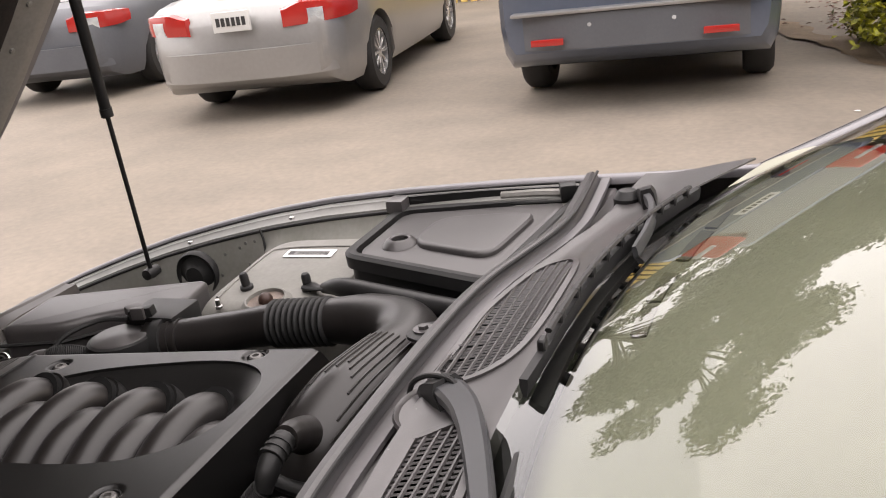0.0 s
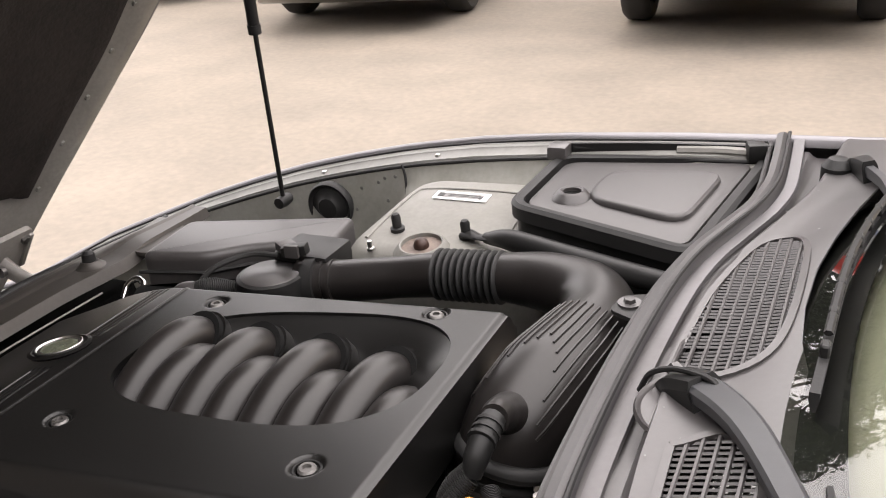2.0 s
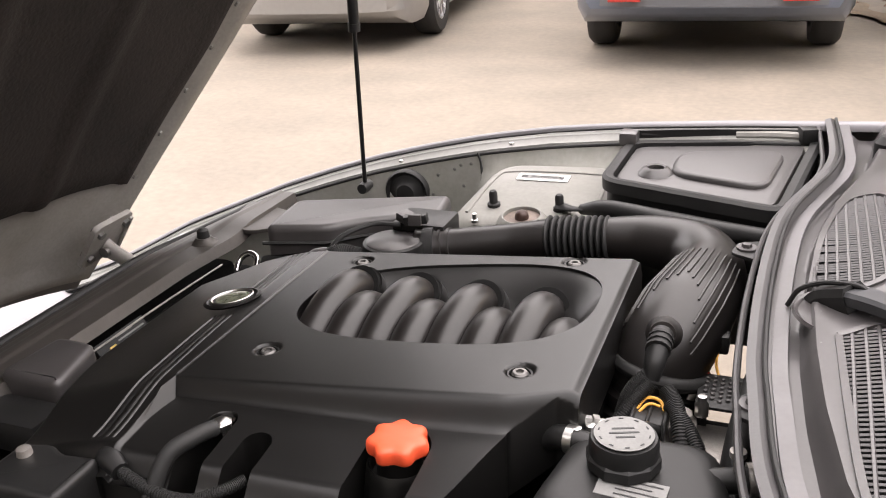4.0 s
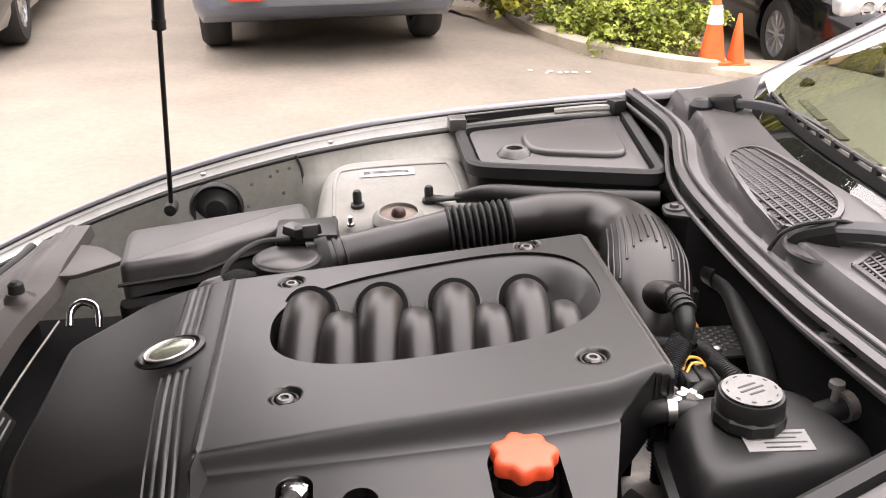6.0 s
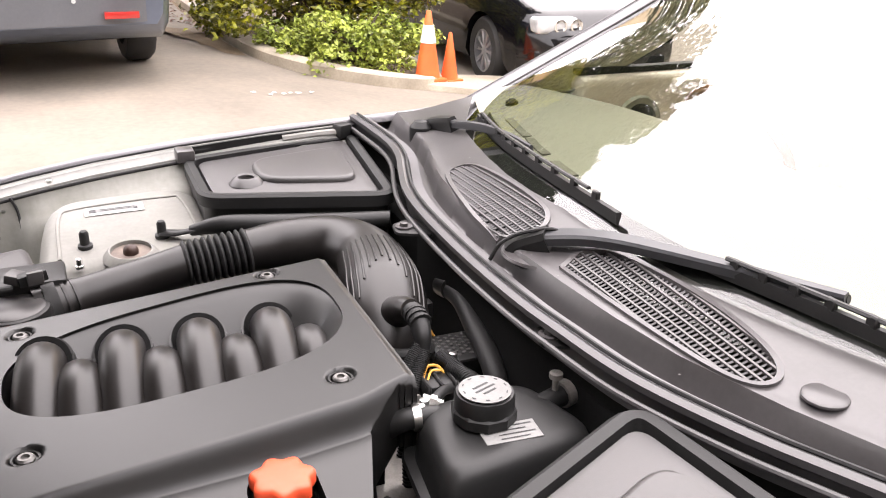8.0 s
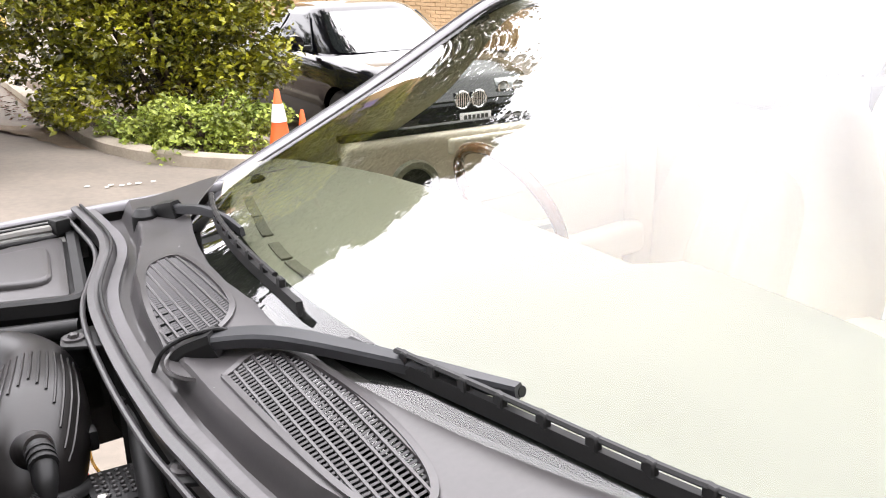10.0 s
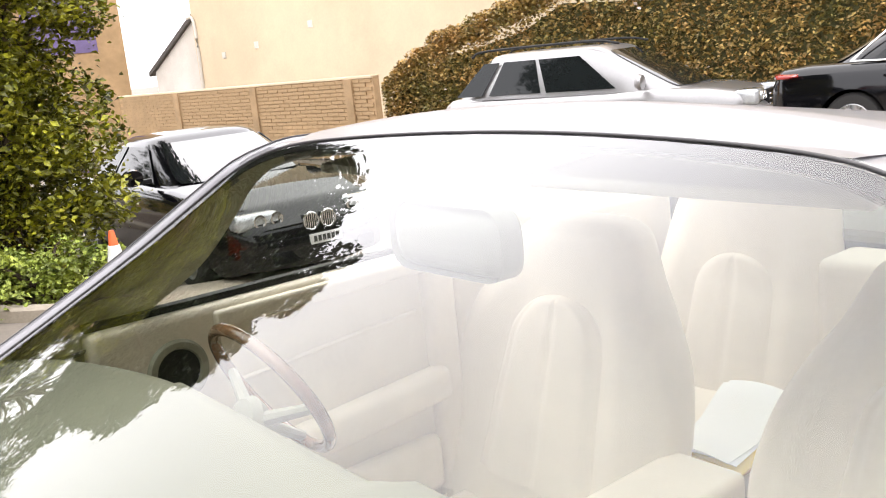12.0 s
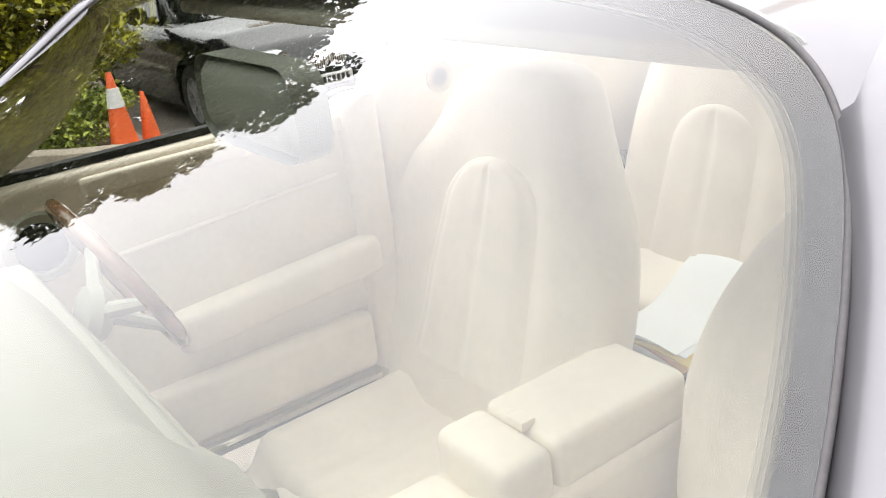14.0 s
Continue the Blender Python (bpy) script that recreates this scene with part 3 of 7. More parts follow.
hedge("ivy_hedge", "tall brown-green ivy hedge with pale flowers", (12.55, 15.75, -0.6), wall_rz, 22, 4.0, 1.0, 110000, "leaf_brown", 0.08, 70, True)
hedge("back_hedge", "dark green hedge behind the parked cars", (-14, 14.6, 0), 0, 15.2, 2.9, 1.2, 9000, "leaf_dark", 0.16)
fence = thing("fence", "weathered yellowish timber picket fence", "fence", (-5, 13.6, 0))
for k in range(40):
    part("picket", box(k * 0.17, k * 0.17 + 0.11, 0, 0.03, -0.02, 1.1 + 0.04 * rng.random(), 0.006, 1), "yellow", fence)
part("rail", box(-0.05, 6.9, 0.032, 0.07, 0.8, 0.9, 0.006, 1), "wood", fence)
part("rail", box(-0.05, 6.9, 0.032, 0.07, 0.25, 0.35, 0.006, 1), "wood", fence)


def tree(at, h, spread, count, seed, label, full=1.0):
    q = random.Random(seed)
    root = thing("tree", label, "tree", at)
    limbs = [tube([(0, 0, -.1), (.06, .03, h * .25), (-.05, .08, h * .55), (0.05, 0, h * .85)], [.16, .13, .09, .03], n=10, per=5)]
    blobs = []
    for k in range(int(16 * full)):
        a, z = q.uniform(0, 6.28), q.uniform(.42, 1.0) * h
        r = spread * q.uniform(.35, 1.0) * (1.15 - z / h * .5)
        p = (r * math.cos(a), r * math.sin(a), z)
        limbs.append(tube([(0, .04, z * .62), (p[0] * .5, p[1] * .5, z * .85), p], [.05, .03, .008], n=6, per=4))
        for _ in range(4):
            blobs.append((p[0] + q.uniform(-.5, .5), p[1] + q.uniform(-.5, .5), p[2] + q.uniform(-.3, .3), full * q.uniform(.2, .5), full * q.uniform(.2, .5), full * q.uniform(.15, .35)))
    part("trunk", join(*limbs), "bark", root)
    leaf_part("crown", leaves(count, scatter_blob(blobs), 0.10 if full < 1.5 else 0.17, q), "leaf_dark", root, kind="stuff")
    return root


tree((0.6, 15.5, 0), 6.0, 2.2, 9000, 12, "broad dark-leaved tree behind the parked cars")

tree((14.5, 50, -0.5), 8.0, 3.0, 9000, 21, "far pale green tree beyond the shed")
tree((-8.2, 16.5, 0), 9.0, 3.6, 42000, 31, "tall dark-leaved tree behind the hedge", 2.2)
tree((-3.2, 17.5, 0), 6.4, 3.0, 26000, 33, "broad dark-leaved tree behind the fence", 1.9)

# dark wall added out of view behind the camera to block low light
tagged(part("blocker_wall", box(-16, 18, -6.3, -6.0, -.6, 6.0), "blocker_dark", None), "unseen dark wall added behind the camera to block light", "wall", kind="structure")

# ---- parked cars ----


def wheel(root, x, y, r, w, side, rim_mat, spokes=10):
    """A wheel on the side side (+1 or -1) of its car."""
    t = lathe([(r * .62, -w / 2), (r * .9, -w / 2), (r * .985, -w * .36), (r, -w * .2), (r, w * .2), (r * .985, w * .36), (r * .9, w / 2), (r * .62, w / 2), (r * .62, -w / 2)], 36, axis="y", caps=False)
    tyre = part("wheel", turned(t, pose(x, y, r)), "tyre", root)
    f = side * w * .46
    bms = [lathe([(r * .63, f * .3), (r * .63, f), (r * .58, f * 1.02), (r * .57, f * .30), (r * .3, f * .15), (.001, f * .15)], 36, axis="y"),
           lathe([(.001, f * .95), (r * .12, f * .95), (r * .15, f * .85), (r * .15, f * .3)], 16, axis="y")]
    for k in range(spokes):
        for lean in (-4, 4):
            b = box(r * .1, r * .6, min(f * .60, f * .92), max(f * .60, f * .92), -r * .022, r * .022, r * .010, 1)
            bms.append(turned(b, pose(0, 0, 0, 0, 360 * k / spokes + lean, 0)))
    part("rim", turned(join(*bms), pose(x, y, r)), rim_mat, tyre)
    return tyre


def lerp_table(tab):
    xs, ys = [p[0] for p in tab], [p[1] for p in tab]
    return lambda x: float(np.interp(x, xs, ys))


def parked_car(spec, name, label, at, rz, paint, rim_mat):
    """x ahead, y left; the spec gives outline tables along x."""
    root = thing(name, label, spec.get("category", "car"), at, rz, "parked cars")
    top, half = lerp_table(spec["top"]), lerp_table(spec["half"])
    x0, x1, sill, waist = spec["x"][0], spec["x"][1], spec["sill"], spec["waist"]
    arches, ar = spec["axles"], spec["r"] * 1.14
    nx = 84
    loops = []
    for i in range(nx + 1):
        x = x0 + (x1 - x0) * i / nx
        t, h = top(x), half(x)
        e = min(1.0, min(x - x0, x1 - x) / 0.35 + 0.0)
        low = sill + 0.14 * (1 - e) ** 2
        za = low
        for c in arches:
            if abs(x - c) < ar:
                za = max(za, spec["r"] * .98 + math.sqrt(ar * ar - (x - c) ** 2))
        sec = []
        for k, (fy, fz) in enumerate(((.93, 0), (.98, .12), (1.0, .35), (1.0, .6), (.985, .8), (.95, .93), (.88, .985), (.7, 1.0), (.35, 1.012))):
            z = max(za, low + (t - low) * fz) if fz < .82 else low + (t - low) * fz
            sec.append((x, h * fy, z))
        loops.append(sec + [(x, 0, low + (t - low) * 1.014)] + [(p[0], -p[1], p[2]) for p in reversed(sec)])
    part("body", rings(loops), paint, root, sharp=50)
    part("underbody", box(x0 + .25, x1 - .25, -half(0) + .3, half(0) - .3, sill + .02, sill + .3, .05), "deep", root)
    # greenhouse
    (b0, b1, r0, r1, zr, wb, wr) = spec["cabin"]
    zb = lambda x: top(x) - 0.03
    n = 40
    levels = []
    for lv in range(7):
        s = lv / 6
        ax, bx = b0 + (r0 - b0) * s, b1 + (r1 - b1) * s
        w = wb + (wr - wb) * s ** 1.3
        lp = []
        for j in range(n):
            a = 2 * math.pi * j / n
            c, d = math.cos(a), math.sin(a)
            px = (ax + bx) / 2 + (bx - ax) / 2 * math.copysign(abs(c) ** .38, c)
            py = w * math.copysign(abs(d) ** .38, d)
            base = zb(min(max(px, x0 + .05), x1 - .05))
            lp.append((px, py, base + (zr - base) * s))
        levels.append(lp)
    lastc = [((r0 + r1) / 2 + (p[0] - (r0 + r1) / 2) * .86, p[1] * .86, zr + .035) for p in levels[-1]]
    lasts = [((r0 + r1) / 2 + (p[0] - (r0 + r1) / 2) * .4, p[1] * .4, zr + .055) for p in levels[-1]]
    part("cabin", rings(levels + [lastc, lasts]), paint, root, sharp=60)

    def side_pane(s0, s1, side, tag="side_window"):
        pts = []
        for s, l in ((s0, .1), (s1, .1), (s1, .86), (s0, .86)):
            xx = (b0 + (r0 - b0) * l) * (1 - s) + (b1 + (r1 - b1) * l) * s
            w = wb + (wr - wb) * l ** 1.3
            base = zb(xx)
            pts.append((xx, side * (w + .006), base + (zr - base) * l))
        bm = bmesh.new()
        bm.faces.new([bm.verts.new(p) for p in (pts if side > 0 else list(reversed(pts)))])
        thick(bm, .01)
        part(tag, bm, "car_glass", root)

    for side in (1, -1):
        for s0, s1 in spec["panes"]:
            side_pane(s0, s1, side)
    for tag, a, b in (("windscreen", b1, r1), ("rear_window", b0, r0)):
        sgn = 1 if tag == "windscreen" else -1

        def pane_at(u, v, sgn=sgn):
            """A curved pane that lies on the cabin, with rounded corners."""
            l = .08 + .84 * v
            d = (u - .5) * 1.34 * (1 - .10 * abs((v - .5) * 2) ** 6)
            ax, bx = b0 + (r0 - b0) * l, b1 + (r1 - b1) * l
            px = (ax + bx) / 2 + sgn * ((bx - ax) / 2 * math.sqrt(1 - d * d) ** .38 + .010)
            py = (wb + (wr - wb) * l ** 1.3) * math.copysign(abs(d) ** .38, d) if abs(d) > .05 else (wb + (wr - wb) * l ** 1.3) * d * .05 ** -.62
            base = zb(min(max(px, x0 + .05), x1 - .05))
            return Vector((px, py, base + (zr - base) * l + .006))
        bm = grid(24, 10, pane_at)
        bmesh.ops.recalc_face_normals(bm, faces=bm.faces)
        part(tag, thick(bm, -.004), "screen_glass", root, sharp=60)
    for c in arches:
        for side in (1, -1):
            wheel(root, c, side * (half(c) - .13), spec["r"], .215, side, rim_mat, spec.get("spokes", 10))
    for side in (1, -1):
        mx = spec["mirror"]
        my = half(mx)
        m = part("mirror", turned(lathe([(.001, -.06), (.06, -.05), (.085, 0), (.075, .04), (.001, .05)], 20, axis="x"), pose(mx, side * (my + .1), top(mx) + .1) @ Matrix.Diagonal((1, 1.25 * spec.get("mirror_size", 1), spec.get("mirror_size", 1), 1))), paint, root)
        part("mirror_stalk", box(mx - .03, mx + .03, min(side * (my - .08), side * (my + .05)), max(side * (my - .08), side * (my + .05)), top(mx) + .03, top(mx) + .075, .012), "black", m)
        for s in spec.get("handles", ()):
            part("door_handle", box(s - .09, s + .09, side * (half(s) + .012) - .012, side * (half(s) + .012) + .012, top(s) - .17, top(s) - .14, .008), paint, root)
    return root


def rear_set(root, x, half, lamp_z, plate_z, tall, paint_bump, bump_z, reflect_z=None):
    """Lamps, plate and bumper on a car's tail at x."""
    for side in (1, -1) if tall < .3 else ():
        line = spline([(x - .012, half - .40, 0), (x + .012, half - .20, 0), (x + .10, half - .03, 0), (x + .24, half + .052, 0), (x + .36, half + .078, 0)], 5)
        loops = []
        for k, p in enumerate(line):
            e = k / (len(line) - 1)
            z0, z1 = lamp_z + .03 * e + .05 * max(0.0, e - .7), lamp_z + tall * (1 - .12 * e) - .05 * (1 - smooth(e, 0, .2))
            loops.append([(p.x + q * (-.020 if e < .6 else 0), side * (p.y + q * (.010 + .016 * e)), z) for q, z in ((-1, z0), (1, z0 + .012), (1.3, (z0 + z1) / 2), (1, z1 - .012), (-1, z1))])
        lamp = part("tail_light", rings(loops), "red_lens", root)
        lens = [[(a[0] - .004, a[1] + side * .004, a[2]) for a in (lp[1], lp[2], tuple(Vector(lp[2]).lerp(Vector(lp[3]), .4)))] for lp in loops[5:9]]
        part("reversing_lens", thick(rings(lens, closed=False), .004), "lamp", lamp)
    for side in (1, -1) if tall >= .3 else ():
        y0, y1 = half - .42, half - .12
        b = box(x - .02, x + .16, y0, y1, lamp_z, lamp_z + tall, .045, 3)
        turned(b, pose(0, 0, 0) if side > 0 else Matrix.Diagonal((1, -1, 1, 1)))
        bmesh.ops.recalc_face_normals(b, faces=b.faces)
        lamp = part("tail_light", b, "red_lens", root)
        c = box(x - .026, x + .05, half - .30, half - .10, lamp_z + tall * .38, lamp_z + tall * .55, .01, 1)
        if side < 0:
            turned(c, Matrix.Diagonal((1, -1, 1, 1)))
            bmesh.ops.recalc_face_normals(c, faces=c.faces)
        part("reversing_lens", c, "lamp", lamp)
    plate = part("number_plate", box(x - .075, x - .05, -.16, .16, plate_z, plate_z + .155, .006), "plate", root)
    for k in range(6):
        part("character_bar", box(x - .079, x - .074, -.125 + k * .044, -.095 + k * .044, plate_z + .045, plate_z + .11), "ink", plate)
    sec = [(x + .34, -half + .0), (x + .10, -half + .06), (x - .01, -half + .22), (x - .06, -half + .5), (x - .07, 0)]
    path = [Vector((a, b, bump_z)) for a, b in sec] + [Vector((a, -b, bump_z)) for a, b in reversed(sec[:-1])]
    part("rear_bumper", sweep(path, [(-.03, -.13), (.02, -.13), (.05, -.03), (.055, .06), (.02, .10), (-.03, .10)], per=5), paint_bump, root)
    if reflect_z:
        for side in (1, -1):
            part("reflector", box(x - .145, x - .10, side * (half * .62) - .11, side * (half * .62) + .11, reflect_z, reflect_z + .045, .006), "red_lens", root)
            part("sensor", lathe([(.001, -.012), (.014, -.01), (.014, .012), (.001, .012)], 12, (x - .125, side * half * .3, bump_z + .03), "x"), "lamp", root)


SALOON = dict(x=(-2.35, 2.4), sill=.2, waist=.8, r=.325, axles=(-1.38, 1.40), spokes=10,
              top=[(-2.35, .78), (-2.25, .93), (-1.9, .97), (-1.0, .98), (0, .95), (1.0, .93), (1.6, .88), (2.1, .78), (2.4, .6)],
              half=[(-2.35, .70), (-2.2, .82), (-1.6, .885), (0, .90), (1.5, .885), (2.1, .80), (2.4, .58)],
              cabin=(-1.75, 1.15, -.95, .35, 1.40, .80, .60), panes=((.18, .30), (.32, .56), (.58, .86)), mirror=.72, handles=(.0, -.95))
VAN = dict(x=(-2.4, 2.4), sill=.27, waist=.9, r=.335, axles=(-1.45, 1.45), category="van", spokes=8,
           top=[(-2.4, 1.0), (-2.3, 1.06), (0, 1.05), (1.2, 1.02), (1.9, .92), (2.4, .66)],
           half=[(-2.4, .86), (-2.25, .93), (0, .96), (1.6, .93), (2.1, .85), (2.4, .62)],
           cabin=(-2.36, 1.75, -2.15, .75, 1.72, .88, .76), panes=((.05, .28), (.30, .55), (.57, .8)), mirror=1.15, handles=(.1,))
SUV = dict(x=(-2.35, 2.4), sill=.3, waist=1.0, r=.37, axles=(-1.45, 1.46), category="car", spokes=5,
           top=[(-2.35, 1.05), (-2.2, 1.12), (0, 1.10), (1.0, 1.10), (1.7, 1.06), (2.15, .98), (2.4, .75)],
           half=[(-2.35, .80), (-2.2, .90), (0, .95), (1.5, .94), (2.1, .86), (2.4, .66)],
           cabin=(-2.25, 1.50, -1.62, .28, 1.70, .87, .68), panes=((.03, .15), (.185, .42), (.445, .74)), mirror=.86, mirror_size=1.3, handles=(.0, -.95))
COUPE = dict(SALOON, x=(-2.3, 2.3), axles=(-1.36, 1.37), r=.325,
             top=[(-2.3, .8), (-2.2, .95), (-1.2, .97), (0, .95), (1.0, .93), (1.7, .87), (2.1, .76), (2.3, .6)],
             half=[(-2.3, .70), (-2.1, .83), (-1.4, .90), (0, .89), (1.4, .89), (2.0, .82), (2.3, .62)],
             cabin=(-1.8, 1.08, -.8, .22, 1.32, .78, .58), panes=((.18, .42), (.46, .85)), mirror=.62, handles=(-.35,))


def axle_at(spec, which, cx, cy, rz):
    """The place of a car whose axle centre stands at (cx, cy)."""
    a = radians(rz)
    c = spec["axles"][which]
    x, y = cx - c * math.cos(a), cy - c * math.sin(a)
    return (x, y, ground_z(cx, cy))


merc = parked_car(SALOON, "saloon_car", "silver saloon car with red tail lights", axle_at(SALOON, 0, -3.40, 6.42, 97.5), 97.5, "paint_silver", "rim")
rear_set(merc, -2.34, .80, .70, .72, .2, "paint_silver", .47)
grey = parked_car(SALOON, "saloon_car", "dark grey saloon car beside the silver one", axle_at(SALOON, 0, -6.6, 7.6, 98), 98, "bumper", "rim")
rear_set(grey, -2.34, .80, .70, .72, .2, "bumper", .47)
van = parked_car(VAN, "people_carrier", "blue-grey people carrier with a grey rear bumper", axle_at(VAN, 0, -0.23, 6.30, 94.5), 94.5, "paint_blue", "rim")
rear_set(van, -2.38, .9, 1.02, .86, .5, "bumper", .56, .47)
part("bumper_step", box(-2.5, -2.3, -.8, .8, .665, .69, .01), "paint_silver", van, "silver bumper top edge")
bmw = parked_car(COUPE, "coupe_car", "glossy black coupe with twin oval grilles", axle_at(COUPE, 1, 4.62, 6.72, -91), -91, "paint_black", "rim_dark")
suv = parked_car(SUV, "off_road_car", "pale silver off-road car parked along the hedge", (11.87, 8.73, ground_z(11.87, 8.73)), -70, "paint_pale", "rim")
sedan = parked_car(SALOON, "saloon_car", "black saloon car with a red tail light edge", (11.0, 2.60, ground_z(11.0, 2.60)), -82, "paint_black", "rim")
rear_set(sedan, -2.34, .80, .80, .74, .09, "paint_black", .47)


def nose(root, x, half, lamp_z, lamp_h, kidney, bump, bump_z):
    for side in (1, -1):
        b = box(x - .32, x - .02, half - .46, half - .05, lamp_z, lamp_z + lamp_h, .05, 3)
        if side < 0:
            turned(b, Matrix.Diagonal((1, -1, 1, 1)))
            bmesh.ops.recalc_face_normals(b, faces=b.faces)
        lamp = part("headlight", b, "lamp", root)
        for k in (.16, .32):
            part("bulb_ring", lathe([(.055, -.01), (.06, .012), (.045, .014), (.04, -.01)], 20, (x - .015, side * (half - .1 - k), lamp_z + lamp_h * .5), "x"), "chrome", lamp)
        if kidney:
            ring = [(x + .045, side * (.07 + .055 * math.cos(a)) + side * .02 * 0, .60 + .075 * math.sin(a)) for a in np.linspace(0, 2 * math.pi, 21)[:-1]]
            ring = [(p[0], side * .085 + (p[1] - side * .07) * 1.3, p[2]) for p in ring]
            g = part("grille", tube(ring + [ring[0]], .011, n=8, per=2, up=(1, 0, 0)), "chrome", root, "oval chrome grille surround")
            part("grille_core", box(x - .03, x + .03, side * .085 - .06, side * .085 + .06, .535, .665, .02), "black", g)
            for k in range(6):
                part("grille_bar", box(x + .03, x + .045, side * .085 - .055 + k * .02, side * .085 - .047 + k * .02, .54, .66), "chrome", g)
    if not kidney:
        g = part("grille", box(x - .06, x + .03, -.38, .38, .72, .96, .03), "black", root, "black grille with three silver bars")
        for k in range(3):
            part("grille_bar", box(x + .02, x + .05, -.37, .37, .76 + k * .065, .785 + k * .065, .008), "chrome", g)
        part("emblem", lathe([(.07, -.01), (.075, .012), (.06, .014), (.055, -.01)], 24, (x + .05, 0, .84), "x"), "chrome", g)
    path = [Vector((x - .3, -half + .02, bump_z)), Vector((x - .05, -half + .18, bump_z)), Vector((x + .07, -.3, bump_z)), Vector((x + .08, 0, bump_z)),
            Vector((x + .07, .3, bump_z)), Vector((x - .05, half - .18, bump_z)), Vector((x - .3, half - .02, bump_z))]
    part("front_bumper", sweep(path, [(-.03, -.15), (.03, -.15), (.05, -.02), (.03, .09), (-.03, .09)], per=4), bump, root)
    part("air_intake", box(x - .05, x + .115, -.5, .5, bump_z - .11, bump_z + .0, .02), "deep", root)
    pl = part("number_plate", box(x + .115, x + .13, -.16, .16, bump_z + .01, bump_z + .1, .005), "plate", root)
    for k in range(6):
        part("character_bar", box(x + .13, x + .134, -.125 + k * .044, -.095 + k * .044, bump_z + .03, bump_z + .08), "ink", pl)


suv.scale = (1.07, 1.07, 1.07)
sedan.scale = (.95, .95, .95)
for s in (1, -1):
    part("window_trim", tube([(-1.42, s * .79, .985), (-1.02, s * .66, 1.34), (-.6, s * .625, 1.405), (.2, s * .62, 1.41), (.75, s * .70, 1.16), (1.0, s * .80, .955), (-.2, s * .81, .965), (-1.42, s * .79, .985)], .014, n=6, curved=False), "chrome", sedan, "bright trim round the side windows")
nose(bmw, 2.26, .80, .60, .14, True, "paint_black", .40)
nose(suv, 2.36, .86, .80, .20, False, "paint_pale", .52)
for s in (1, -1):
    part("roof_rail", tube([(-1.9, s * .62, 1.72), (-1.6, s * .63, 1.80), (.0, s * .64, 1.80), (.45, s * .63, 1.74)], .018, n=8), "black", suv, "black roof rail")

# ---- the open-bonnet car ----
car = thing("grand_tourer", "silver grand tourer with its bonnet raised over the engine", "car")


def fender_y(x):
    return 0.84 - 0.30 * max(0.0, -x - 0.2) ** 2


FZ = [(-1.55, .42), (-1.30, .47), (-1.14, .50), (-.94, .60), (-.70, .69), (-.58, .728), (-.46, .762), (-.35, .788), (-.19, .822), (-.04, .846), (.13, .864), (.35, .879), (.52, .886), (.69, .892), (.88, .905), (1.1, .92), (1.6, .925), (2.6, .93), (3.4, .90), (3.7, .80)]
fender_z = lerp_table(FZ)


def fender_line(x, dy=0.0, dz=0.0, s=1):
    return (x, s * (fender_y(x) + dy), fender_z(x) + dz)


XS = list(np.arange(-1.3, .92, .06))
for s, tag in ((1, "passenger"), (-1, "driver")):
    # outer skin: rolls from the drip edge out and down
    prof = [(-.013, -.018), (-.010, -.006), (-.005, -.0005), (.001, .0), (.006, -.005), (.011, -.020), (.022, -.06), (.036, -.13), (.048, -.25), (.05, -.42), (.045, -.55)]
    loops = [[(x, s * (fender_y(x) + a), max(.16, fender_z(x) + b)) for a, b in prof] for x in XS]
    part("fender", thick(rings(loops, closed=False), .002), "silver", car, sharp=60)
    # inner ledge: a dark rubber line, then a painted flange that falls gently to the edge strip
    prof = [(-.0155, -.013), (-.019, -.0155), (-.030, -.0165), (-.033, -.020), (-.051, -.027), (-.054, -.034)]
    x_in = [x for x in XS if x < .56]
    loops = [[(x, s * (fender_y(x) + a), fender_z(x) + b) for a, b in prof] for x in x_in]
    part("fender_flange", thick(rings(loops, closed=False), .002), "flange", car, sharp=30)
    part("drip_seal", tube([fender_line(x, -.0142, -.0095, s) for x in x_in[::2]], .0022, n=8, per=3), "rubber", car, "thin black seal along the fender lip")
    part("edge_seal", tube([fender_line(x, -.056, -.033, s) for x in x_in[::2]], .0038, n=8, per=3), "rubber", car, "black rubber edge strip")
    for x in (-.40, -.13):
        part("flange_bolt", lathe([(.001, .0), (.0065, .0), (.006, .004), (.001, .005)], 6, fender_line(x, -.040, -.022, s)), "steel", car)
    # inner wing panel, leaning inward below the flange, with a stepped shoulder beside the tower
    def wing(u, v, s=s):
        x = -1.0 + 1.5 * u
        z1 = fender_z(x) - .036
        bulge = -.035 * smooth(x, -.20, -.165) * (1 - smooth(v, .80, .98))
        return (x, s * (fender_y(x) - .058 - .085 * (1 - v) + bulge), z1 - (1 - v) * .32)
    part("inner_wing", thick(grid(75, 16, wing), .003), "wing", car, sharp=60)

